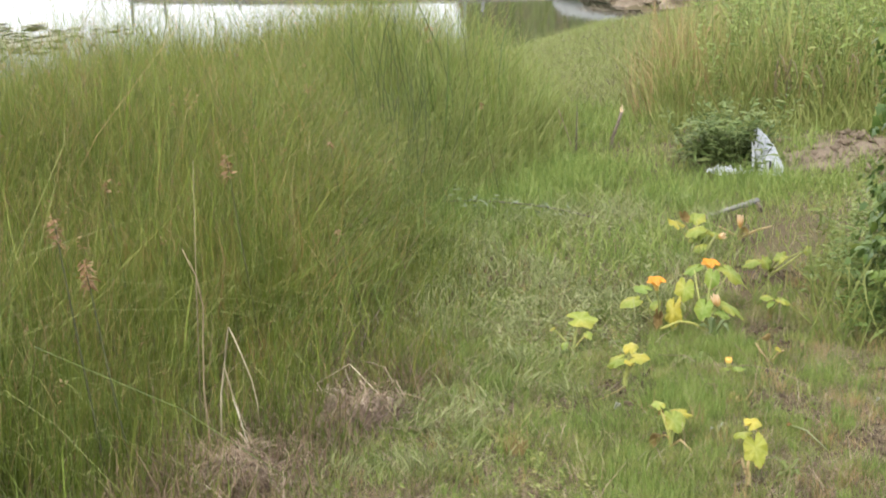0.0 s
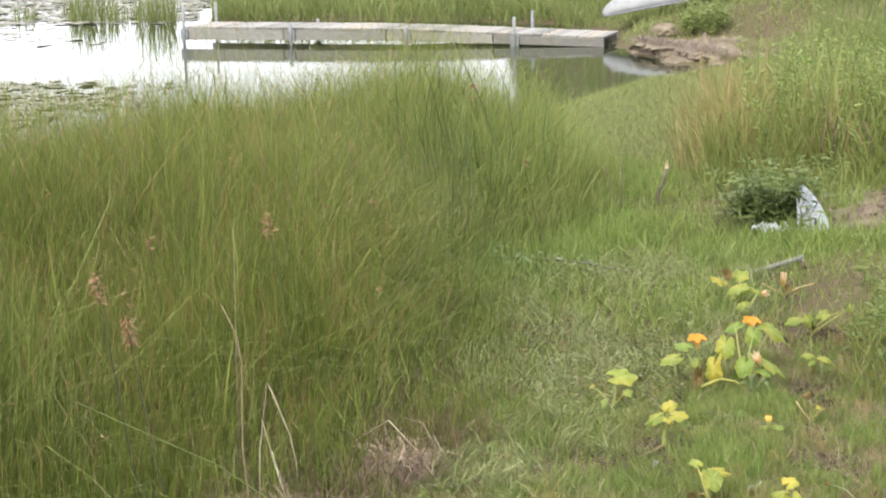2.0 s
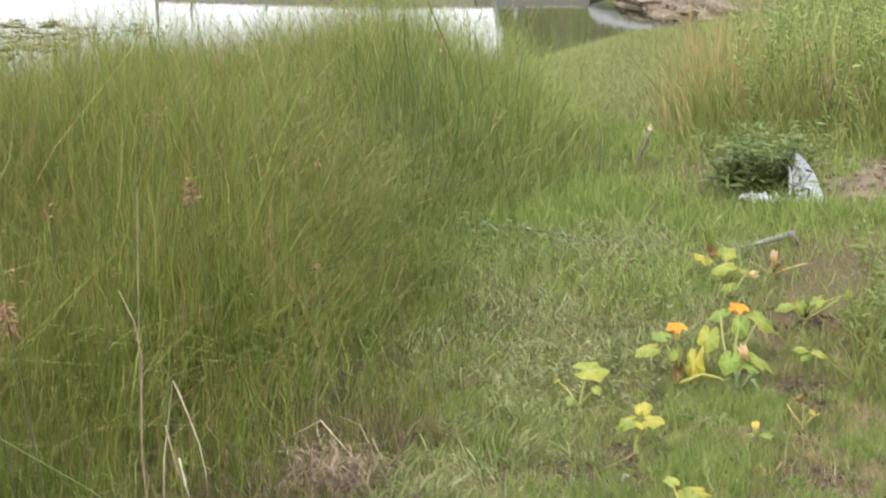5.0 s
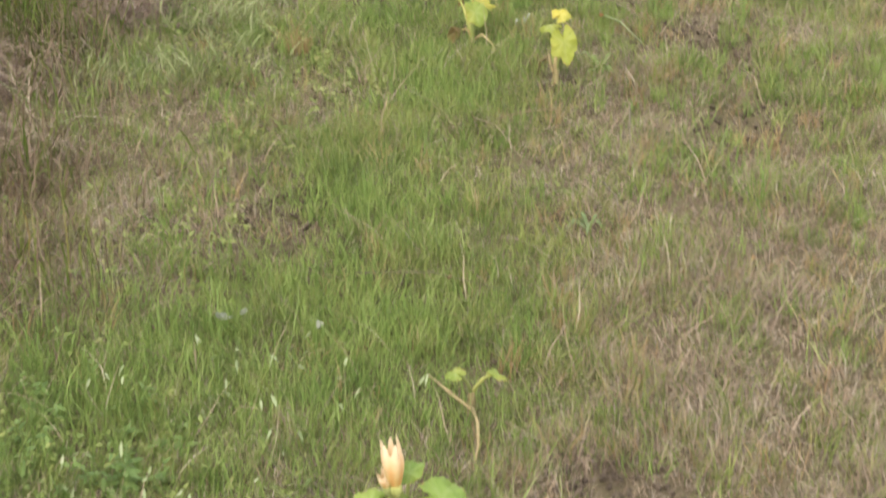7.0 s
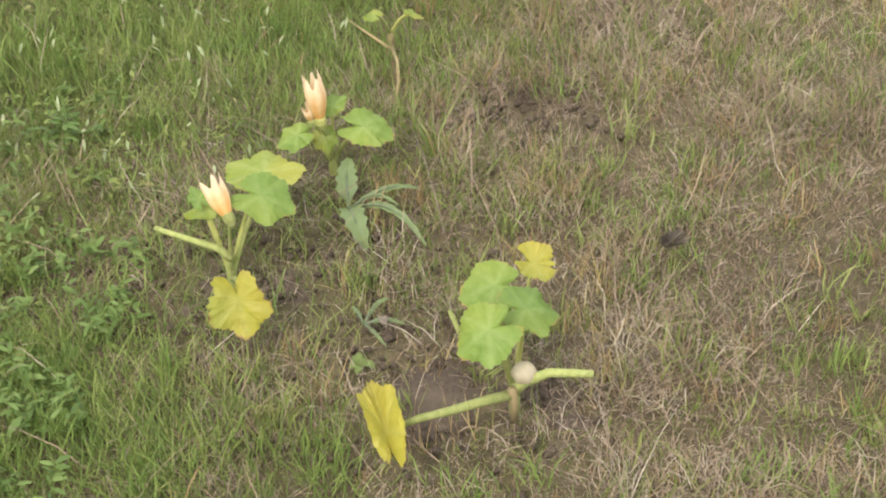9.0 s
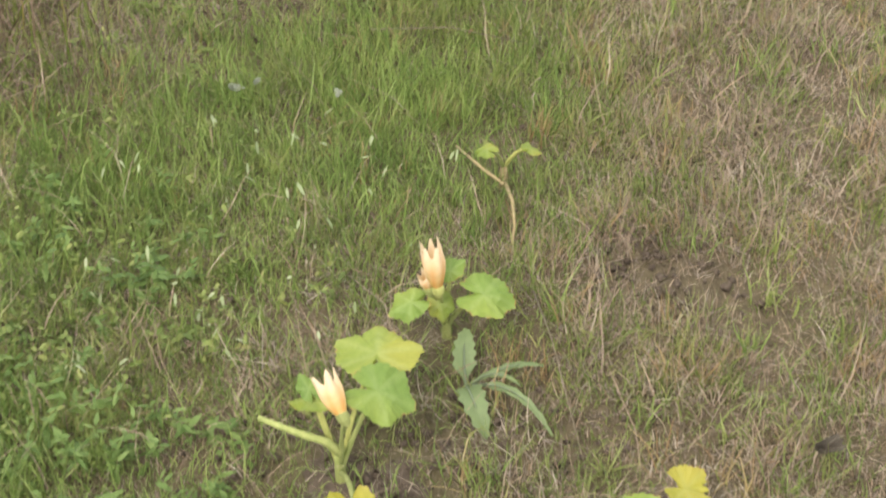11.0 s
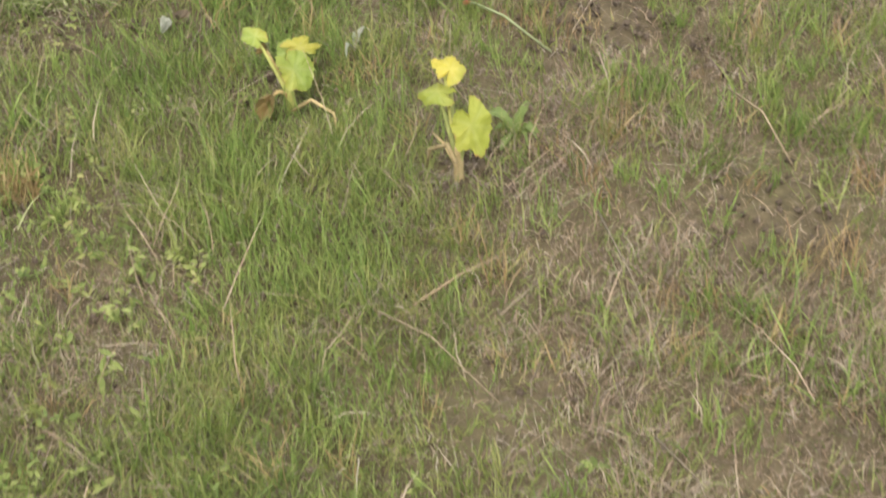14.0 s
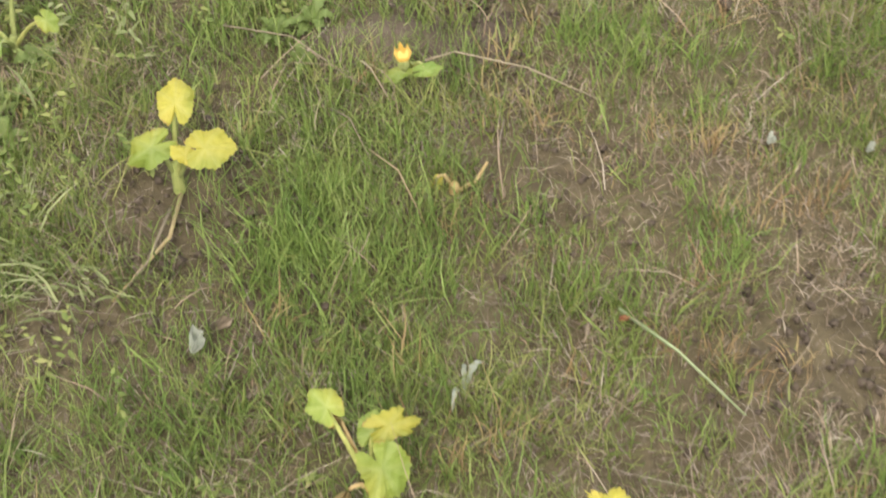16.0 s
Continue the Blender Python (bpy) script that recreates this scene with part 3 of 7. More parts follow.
outer = scatter(-4.0, 12.0, -7.0, 16.0, 190, lambda x, y: ((x > 2.1) | (y < -1.4) | ((x > 1.2) & (y > 9.0))) * (in_water(x, y) < -0.4) * (0.4 + 0.6 * value_noise(x, y, 0.8, 46)))
turf("lawn_grass", outer, 0.085, 0.02, 0.042, 0.8, M_LAWN, "rough lawn running on behind the viewer")
tc = scatter(-1.0, 1.05, 0.5, 5.5, 280, lambda x, y: (x > edge(y)) * (0.25 + 0.75 * smooth(0.35, 0.65, value_noise(x, y, 1.6, 17))) * (1 - 0.35 * smooth(0.2, 0.5, x) * smooth(3.2, 2.4, y)) * (0.65 + 0.35 * smooth(2.6, 3.2, y)) * (1 - spots(x, y, BARE)))
k = len(tc)
tuft = np.repeat(tc, 26, 0) + np.repeat(rng.uniform(0.5, 1.3, k), 26)[:, None] * rng.normal(0, 1, (26 * k, 3)) * np.array([0.016, 0.016, 0.0])
n = len(tuft)
stuff("grass_tufts", blades("grass_tufts", tuft, np.repeat(gauss(k, 0.060, 0.02, 0.025), 26) * rng.uniform(0.5, 1.15, n), gauss(n, 0.0020, 0.0006, 0.001), np.abs(rng.normal(0.40, 0.22, n)), M_LUSH, 3, 0.5), "scattered light green grass tufts", "grass")
tc = scatter(-1.0, 1.05, 0.5, 5.5, 90, lambda x, y: (x > edge(y)) * (0.35 + 0.65 * smooth(0.0, 0.4, x)))
k = len(tc)
tuft = np.repeat(tc, 18, 0) + rng.normal(0, 1, (18 * k, 3)) * np.array([0.013, 0.013, 0.0])
n = len(tuft)
stuff("straw_tufts", blades("straw_tufts", tuft, np.repeat(gauss(k, 0.055, 0.02, 0.02), 18) * rng.uniform(0.5, 1.15, n), gauss(n, 0.0018, 0.0005, 0.001), np.abs(rng.normal(0.5, 0.3, n)), M_RUSTGRASS, 3, 0.3, None, 0.03), "scattered rusty brown grass tufts", "grass")
tc = scatter(0.05, 1.05, 0.5, 4.6, 230, lambda x, y: (0.5 + 0.5 * smooth(2.6, 3.3, y)) * (0.25 + 0.75 * smooth(0.35, 0.6, value_noise(x, y, 4.0, 18))) * (1 - 0.8 * spots(x, y, BARE)))
k = len(tc)
tuft = np.repeat(tc, 20, 0) + rng.normal(0, 1, (20 * k, 3)) * np.array([0.014, 0.014, 0.0])
n = len(tuft)
stuff("grass_tufts", blades("grass_tufts", tuft, np.repeat(gauss(k, 0.05, 0.018, 0.025), 20) * rng.uniform(0.5, 1.15, n), gauss(n, 0.0022, 0.0006, 0.001), np.abs(rng.normal(0.35, 0.2, n)), M_LAWN, 3, 0.4), "scattered yellow-green grass tufts in the dry turf", "grass")
tc = scatter(-0.95, 1.05, 0.5, 5.0, 60, lambda x, y: smooth(0.3, 0.6, value_noise(x, y, 5.0, 20)) * (1 - 0.7 * spots(x, y, BARE)))
k = len(tc)
tuft = np.repeat(tc, 16, 0) + rng.normal(0, 1, (16 * k, 3)) * np.array([0.012, 0.012, 0.0])
n = len(tuft)
stuff("grass_tufts", blades("grass_tufts", tuft, np.repeat(gauss(k, 0.05, 0.018, 0.025), 16) * rng.uniform(0.5, 1.15, n), gauss(n, 0.0034, 0.001, 0.0015), np.abs(rng.normal(0.5, 0.25, n)), M_FRESH, 3, 0.5), "broad-bladed yellow-green grass tufts", "grass")
farlawn = scatter(-3.4, 2.5, 8.8, 17, 2500, lambda x, y: np.maximum(smooth(0.0, 0.5, x - edge(y)), smooth(8.9, 9.8, y)) * (in_water(x, y) < -0.1))
farlawn = np.concatenate([farlawn, scatter(-4.5, 3.0, 17, 27, 520, lambda x, y: (in_water(x, y) < -0.1) * (1 - 0.85 * np.exp(-(((x + 2.2) / 0.7) ** 2 + ((y - 18.2) / 1.8) ** 2) ** 2)))])
field("lawn_grass", farlawn, 0.06, 0.025, 0.0095, 0.7, M_MOWN, "rough cut grass beside the water", rings=1)
lush = scatter(-1.4, 1.2, 0.4, 5.2, 26000, lambda x, y: spots(x, y, LUSH) * (x > edge(y)) * (0.22 + 0.78 * smooth(0.38, 0.58, 0.6 * value_noise(x, y, 7.0, 23) + 0.4 * value_noise(x, y, 16.0, 24))))
n = len(lush)
field("lush_grass", lush, 0.056, 0.022, 0.0018, 0.42, M_LUSH, "lush green tufts of uncut grass")
patch = scatter(-0.25, 0.20, 3.35, 4.2, 15000, lambda x, y: np.exp(-(((x + 0.03) / 0.13) ** 2 + ((y - 3.70) / 0.30) ** 2) ** 2) * (0.45 + 0.55 * smooth(0.35, 0.55, value_noise(x, y, 9.0, 63))))
field("lush_grass", patch, 0.052, 0.018, 0.0018, 0.5, M_LUSH, "dense patch of lush green grass beside the small plants")
lush = scatter(-1.5, 1.0, 5.0, 8.4, 4200, lambda x, y: np.clip(spots(x, y, LUSH) * 1.2, 0, 1) * (x > edge(y)) * (0.4 + 0.6 * smooth(0.3, 0.6, value_noise(x, y, 3.0, 19))))
field("lush_grass", lush, 0.10, 0.04, 0.0040, 0.5, M_LUSH, "ankle-high light green grass", rings=3)
litter = scatter(-1.5, 1.3, 0.4, 6.5, 520, lambda x, y: 0.3 + 0.7 * straw_keep(x, y))
n = len(litter)
litter[:, 2] += rng.uniform(0.01, 0.04, n)
stuff("grass_clippings", blades("grass_clippings", litter, gauss(n, 0.060, 0.03, 0.02), gauss(n, 0.0015, 0.0005, 0.0008), np.abs(rng.normal(1.1, 0.3, n)), M_STRAW, 3, 0.35, None, 0.05), "pale dry clippings lying on the turf", "clippings")


def reed_keep(x, y):
    ragged = 0.16 * (value_noise(x, y, 3.0, 33) - 0.5)
    return smooth(-0.08, 0.55 - 0.15 * smooth(5.2, 7.0, y), edge(y) - x + ragged) * smooth(-4.3, -3.7, x + ragged) * (1 - 0.8 * smooth(8.2, 9.4, y + ragged)) * smooth(1.5, 2.2, y) * (1 - 0.88 * smooth(5.3, 6.3, y) * smooth(-2.4, -1.6, x)) * (0.5 + 0.5 * smooth(0.3, 0.6, value_noise(x, y, 4.5, 34)))


def reed_height(x, y):
    h = (0.80 + 0.035 * smooth(3.5, 5.0, y)) * (0.40 + 0.60 * smooth(0.0, 0.9 - 0.5 * smooth(5.2, 7.0, y), edge(y) - x))
    h *= (1 - 0.14 * smooth(6.5, 9.0, y)) * (1 - 0.15 * smooth(-2.0, -3.0, x) * smooth(4.5, 6.5, y))
    return h * (0.50 + 0.46 * smooth(0.25, 0.75, value_noise(x, y, 1.5, 31)) + 0.38 * value_noise(x, y, 4.5, 37) + 0.24 * value_noise(x, y, 11.0, 38))


def upright(y):
    """The nearer edge of the marsh stands straighter than the rest."""
    return 0.42 + 0.88 * smooth(2.8, 5.0, y)


def reed_layer(name, density, width, lean, material, label, tall=1.0, spread=0.26, rings=4, droop=0.75, wild=1.9):
    pts = scatter(-4.6, -0.75, 1.5, 9.4, density, reed_keep)
    n = len(pts)
    h = tall * reed_height(pts[:, 0], pts[:, 1]) * np.clip(rng.normal(0.88, spread, n), 0.3, 1.5)
    f = upright(pts[:, 1]) if lean < 0.5 else np.ones(n)
    heading = 6.28 * 2.0 * value_noise(pts[:, 0], pts[:, 1], 5.0, 35) + rng.normal(0, wild, n)
    me = blades(name, pts, h, gauss(n, width, width * 0.35, width * 0.4), np.abs(rng.normal(lean, 0.34, n)) * f, material, rings, droop, heading, 0.13 * f[:, None])
    return stuff(name, me, label, "marsh grass")


def tussocks(name, density, per, width, material, label, tall=1.0):
    """Marsh grass in tufts whose blades spread outwards from one root."""
    c = scatter(-4.6, -0.8, 1.5, 9.4, density, reed_keep)
    k = len(c)
    own = np.repeat(rng.uniform(0.72, 1.12, k), per)
    off = rng.normal(0, 1, (k * per, 2))
    pts = np.repeat(c, per, 0)
    pts[:, :2] += off * np.repeat(rng.uniform(0.03, 0.075, k), per)[:, None]
    n = len(pts)
    h = tall * own * reed_height(pts[:, 0], pts[:, 1]) * np.clip(rng.normal(0.92, 0.22, n), 0.3, 1.4)
    heading = np.arctan2(off[:, 1], off[:, 0]) + rng.normal(0, 0.7, n)
    lean = np.abs(0.20 * np.hypot(off[:, 0], off[:, 1]) + rng.normal(0.05, 0.22, n))
    f = upright(pts[:, 1])
    me = blades(name, pts, h, gauss(n, width, width * 0.35, width * 0.4), lean * f, material, 3, 0.95, heading, 0.16 * f[:, None])
    return stuff(name, me, label, "marsh grass")


tussocks("marsh_grass", 46, 110, 0.0027, M_REED, "dense stand of tall green marsh grass by the pond")
tussocks("marsh_grass", 18, 80, 0.0030, M_LUSH, "fresher green tufts among the marsh grass", 0.85)
reed_layer("marsh_grass", 3200, 0.0026, 0.22, M_REED, "slender marsh blades filling the gaps", 0.88, 0.3)
reed_layer("marsh_grass", 1700, 0.0029, 0.70, M_REED, "marsh blades arching over and crossing each other", 0.97, 0.28, 4, 0.95, 3.0)
reed_layer("marsh_grass", 1900, 0.0042, 0.22, M_LUSH, "bright green marsh blades near the ground", 0.60, 0.25)
reed_layer("marsh_grass", 1500, 0.0022, 0.75, M_FRESH, "thin pale marsh stems leaning across each other", 1.04, 0.24, 4, 0.8, 3.0)
bright = scatter(-4.2, -0.9, 2.0, 8.0, 600, lambda x, y: reed_keep(x, y) * (0.30 + 0.70 * smooth(5.0, 3.2, y)))
n = len(bright)
stuff("marsh_grass", blades("marsh_grass", bright, reed_height(bright[:, 0], bright[:, 1]) * np.clip(rng.normal(0.78, 0.2, n), 0.3, 1.2), gauss(n, 0.0050, 0.0014, 0.002), np.abs(rng.normal(0.16, 0.12, n)), M_BRIGHT, 4, 0.8, None, 0.05), "bright upright blades standing out of the marsh grass", "marsh grass")
reed_layer("dry_marsh_grass", 900, 0.0022, 0.5, M_BROWN, "dry straw-brown stems in the marsh grass", 0.97, 0.3, 3, 0.85, 3.0)
reed_layer("rusty_marsh_grass", 760, 0.0021, 0.45, M_RUSTGRASS, "thin rusty seed stems over the marsh grass", 1.06, 0.2, 4, 0.7, 3.0)
reed_layer("dead_marsh_litter", 1800, 0.0040, 0.8, M_THATCH, "brown dead blades low in the marsh grass", 0.4, 0.35, 2)
for tone, name in ((M_FRESH, "light green blades where the marsh thins out"), (M_LUSH, "fresh green blades where the marsh thins out")):
    thin = scatter(-2.6, -0.9, 5.0, 9.2, 2600 if tone is M_FRESH else 900, lambda x, y: smooth(-0.05, 0.2, edge(y) - x) * smooth(-2.6, -1.7, x) * smooth(5.0, 6.2, y))
    n = len(thin)
    stuff("marsh_grass", blades("marsh_grass", thin, 0.9 * reed_height(thin[:, 0], thin[:, 1]) * np.clip(rng.normal(0.85, 0.25, n), 0.3, 1.3), gauss(n, 0.0042, 0.0012, 0.002), np.abs(rng.normal(0.35, 0.25, n)), tone, 4, 0.85, None, 0.12), name, "marsh grass")
tips = scatter(-3.7, -0.95, 2.1, 8.6, 32, reed_keep)
n = len(tips)
tips[:, 2] += reed_height(tips[:, 0], tips[:, 1]) * rng.uniform(0.8, 1.02, n)
tips = np.repeat(tips, 7, 0) + rng.normal(0, 1, (7 * n, 3)) * np.array([0.005, 0.005, 0.014])
ta = rng.uniform(0, 6.28, 7 * n)
TIP_WAYS = np.stack([np.cos(ta), np.sin(ta), rng.normal(0.8, 0.5, 7 * n)], 1)

fringe = scatter(-1.9, -0.2, 4.6, 9.3, 3200, lambda x, y: np.exp(-((x - edge(y) - 0.12) / 0.26) ** 2) * smooth(5.2, 6.2, y))
n = len(fringe)
stuff("fringe_grass", blades("fringe_grass", fringe, gauss(n, 0.15, 0.05, 0.05) * (1 - 0.3 * smooth(6.8, 7.6, fringe[:, 1])) * (1 - 0.75 * np.exp(-((fringe[:, 0] + 0.80) / 0.16) ** 2 - ((fringe[:, 1] - 7.55) / 0.45) ** 2)), gauss(n, 0.0042, 0.001, 0.002), np.abs(rng.normal(0.45, 0.25, n)), M_LUSH, 4, 0.7), "knee-high fresh grass fringing the marsh", "grass")

HEAPS = [(-1.09, 2.82, 0.14, 0.11), (-0.91, 3.33, 0.12, 0.11)]
foot = scatter(-1.7, -0.6, 1.7, 5.4, 3600, lambda x, y: (1 - 0.9 * spots(x, y, HEAPS)) * np.exp(-((x - edge(y) - 0.06) / 0.17) ** 2) * (0.3 + 0.7 * smooth(0.35, 0.6, value_noise(x, y, 3.4, 39))))
n = len(foot)
stuff("fringe_grass", blades("fringe_grass", foot, gauss(n, 0.19, 0.08, 0.04), gauss(n, 0.0024, 0.0008, 0.0012), np.abs(rng.normal(0.4, 0.25, n)), M_REED, 4, 0.6), "uncut green grass at the foot of the marsh", "grass")

shag = scatter(-1.5, -0.6, 2.3, 3.8, 5200, lambda x, y: (1 - 0.9 * spots(x, y, HEAPS)) * np.exp(-((x - edge(y) - 0.10) / 0.15) ** 2))
n = len(shag)
stuff("fringe_grass", blades("fringe_grass", shag, gauss(n, 0.14, 0.06, 0.04), gauss(n, 0.0022, 0.0007, 0.001), np.abs(rng.normal(0.6, 0.35, n)), M_BROWN, 3, 0.7), "brown shaggy grass at the foot of the marsh", "grass")
thatch = scatter(-2.2, -0.6, 1.6, 4.4, 2600, lambda x, y: np.exp(-((x - edge(y) - 0.02) / 0.16) ** 2) * smooth(4.4, 3.4, y) * smooth(0.35, 0.6, value_noise(x, y, 3.0, 36)))
n = len(thatch)
stuff("dead_thatch", blades("dead_thatch", thatch, gauss(n, 0.09, 0.05, 0.03), gauss(n, 0.003, 0.001, 0.0015), np.abs(rng.normal(1.1, 0.5, n)), M_THATCH, 3, 0.9), "brown dead thatch at the foot of the marsh grass", "thatch")

margin = scatter(-1.5, -0.5, 1.7, 3.7, 11000, dead_strip)
n = len(margin)
stuff("dead_thatch", blades("dead_thatch", margin, gauss(n, 0.125, 0.05, 0.03), gauss(n, 0.0026, 0.0008, 0.001), np.abs(rng.normal(0.6, 0.45, n)), M_BROWN, 3, 0.8), "brown dead grass standing along the marsh margin", "thatch")
margin = scatter(-1.5, -0.5, 1.7, 3.7, 2600, dead_strip)
n = len(margin)
stuff("fringe_grass", blades("fringe_grass", margin, gauss(n, 0.13, 0.05, 0.04), gauss(n, 0.0032, 0.001, 0.0015), np.abs(rng.normal(0.4, 0.3, n)), M_REED, 4, 0.6), "green blades growing through the dead margin", "grass")
bank = scatter(-14, 4, 21.5, 36, 250, lambda x, y: (in_water(x, y) < 0.12) * (0.35 + 0.65 * value_noise(x, y, 0.6, 41)) * (1 - 0.9 * smooth(-4.3, -3.7, x) * smooth(25.0, 23.5, y)))
field("bank_grass", bank, 0.38, 0.12, 0.026, 0.35, M_FARGRASS, "tall green grass on the far bank", rings=3, droop=0.8)
bank = scatter(-14, 4, 23, 36, 90, lambda x, y: (in_water(x, y) < -0.1) * smooth(0.35, 0.7, value_noise(x, y, 0.9, 42)) * (1 - 0.9 * smooth(-4.3, -3.7, x) * smooth(25.0, 23.5, y)))
field("bank_grass", bank, 0.5, 0.2, 0.016, 0.7, M_MOWN, "yellowing grass leaning about on the far bank", rings=3, droop=0.9)
bank = scatter(-22, 8, 36, 75, 14, lambda x, y: (in_water(x, y) < -0.15) * 1.0)
field("bank_grass", bank, 0.6, 0.18, 0.11, 0.4, M_FARGRASS, "far grassland behind the pond", rings=3, droop=0.8)


# ---- leaves and plants ----
def leaf_strips(name, pos, way, length, width, material, droop=0.3):
    """Many small leaves: each a pointed oval ribbon from pos along way."""
    n = len(pos)
    way = way / np.linalg.norm(way, axis=1, keepdims=True)
    side = np.cross(way, np.array([0, 0, 1.0]))
    side /= np.linalg.norm(side, axis=1, keepdims=True) + 1e-9
    up = np.cross(side, way)
    tilt = rng.normal(0, 0.6, n)[:, None]
    side = side * np.cos(tilt) + up * np.sin(tilt)
    v = np.zeros((n, 7, 3))
    for i, (u, w) in enumerate(((0.0, 0.18), (0.33, 1.0), (0.68, 0.78))):
        p = pos + way * (length * u)[:, None]
        p[:, 2] -= droop * length * u * u
        v[:, 2 * i] = p - side * (width * w / 2)[:, None]
        v[:, 2 * i + 1] = p + side * (width * w / 2)[:, None]
    v[:, 6] = pos + way * length[:, None]
    v[:, 6, 2] -= droop * length
    return strips(v, n, 3, name, material)


def leafy_stems(base, height, lean, per_stem, leaf_len, leaf_wid, start=0.15, rise=0.5):
    """Leaf roots and ways along leaning stems."""
    n = len(base)
    a = rng.uniform(0, 2 * np.pi, n)
    tip = base + np.stack([np.cos(a) * lean * height, np.sin(a) * lean * height, height], 1)
    u = start + (1 - start) * (np.arange(per_stem)[None] + rng.uniform(0, 1, (n, per_stem))) / per_stem
    pos = (base[:, None] * (1 - u[..., None]) + tip[:, None] * u[..., None]).reshape(-1, 3)
    b = rng.uniform(0, 2 * np.pi, len(pos))
    way = np.stack([np.cos(b), np.sin(b), rng.normal(rise, 0.3, len(pos))], 1)
    L = gauss(len(pos), leaf_len, leaf_len * 0.25, leaf_len * 0.4) * (1.15 - 0.5 * u.ravel())
    return tip, pos, way, L, L * leaf_wid / leaf_len


def stem_strips(name, base, tip, width, material):
    n = len(base)
    mid = (base + tip) / 2
    mid[:, :2] += rng.normal(0, 0.01, (n, 2))
    s = rng.normal(0, 1, (n, 3))
    s[:, 2] = 0
    s /= np.linalg.norm(s, axis=1, keepdims=True)
    v = np.zeros((n, 5, 3))
    v[:, 0], v[:, 1] = base - s * width / 2, base + s * width / 2
    v[:, 2], v[:, 3] = mid - s * width / 2.5, mid + s * width / 2.5
    v[:, 4] = tip
    return strips(v, n, 2, name, material)


LOBES = ((0.0, 1.06), (1.08, 1.0), (-1.08, 1.0), (2.12, 0.86), (-2.12, 0.86))


def lobed(a):
    """Outline of a pumpkin leaf: five blunt corners with shallow bays between, and a deep notch at the stalk."""
    best = 0.0
    for c, r in LOBES:
        d = abs((a - c + math.pi) % (2 * math.pi) - math.pi)
        best = max(best, r - 0.23 * min(1.0, d / 0.54) ** 0.88)
    tooth = abs((a * 4.3 + 0.25) % 1.0 - 0.5) * 2
    return (best + 0.07 * tooth) * (1 - 0.66 * math.exp(-((math.pi - abs(a)) / 0.24) ** 2))


def pumpkin_leaf_mesh(size, seed, cup=0.12, tatter=0.0, wide=1.0, fold=0.0):
    """A five-lobed toothed leaf blade on its stalk end, tip along +x."""
    bm = bmesh.new()
    vein_l = bm.verts.layers.float.new("vein")
    rim_l = bm.verts.layers.float.new("rim")
    r0 = random.Random(seed)
    ph = r0.uniform(0, 6.28)
    skew = r0.uniform(-0.07, 0.07)
    droop = r0.uniform(0.10, 0.26)
    dome = cup * r0.uniform(-1.6, 0.6) if cup < 0.3 else cup * 2
    segs, rings = 80, 7
    c = bm.verts.new((0, 0, 0))
    c[vein_l] = 1.0
    grid = []
    for i in range(1, rings + 1):
        u = i / rings
        row = []
        for k in range(segs):
            a = -math.pi + 2 * math.pi * (k + 0.5) / segs
            r = lobed(a) if u > 0.8 else 0.94 * lobed(a) + 0.02
            r += 0.05 * noise.noise((math.cos(a) * 3 + seed, math.sin(a) * 3, 1.7)) + skew * math.sin(2 * a + ph)
            r *= 1 - tatter * max(0.0, noise.noise((math.cos(a) * 1.6 + seed, math.sin(a) * 1.6, 0.2)) + 0.45 * noise.noise((math.cos(a) * 6 + seed, math.sin(a) * 6, 0.9)))
            rr = r * u * size
            near_vein = max(math.exp(-((a - s) * u * 9) ** 2) for s, q in LOBES)
            z = dome * size * u * u - 0.02 * size * near_vein * u + 0.02 * size * u * u * math.sin(a * 5 + ph) + 0.20 * size * u * u * noise.noise((math.cos(a) * 1.6 * u + seed * 3.1, math.sin(a) * 1.6 * u, ph))
            z += 0.09 * size * u ** 3 * noise.noise((math.cos(a) * 7 + seed, math.sin(a) * 7, ph))
            z += fold * size * abs(math.sin(a)) * u
            z -= droop * size * u ** 3 * max(0.0, math.cos(a))
            v = bm.verts.new((math.cos(a) * rr, math.sin(a) * rr * wide * 0.92, z))
            v[vein_l] = near_vein * (1.15 - 0.6 * u)
            v[rim_l] = u ** 6
            row.append(v)
        grid.append(row)
    for k in range(segs):
        bm.faces.new((c, grid[0][k], grid[0][(k + 1) % segs]))
        for g0, g1 in zip(grid, grid[1:]):
            bm.faces.new((g0[k], g1[k], g1[(k + 1) % segs], g0[(k + 1) % segs]))
    return bm


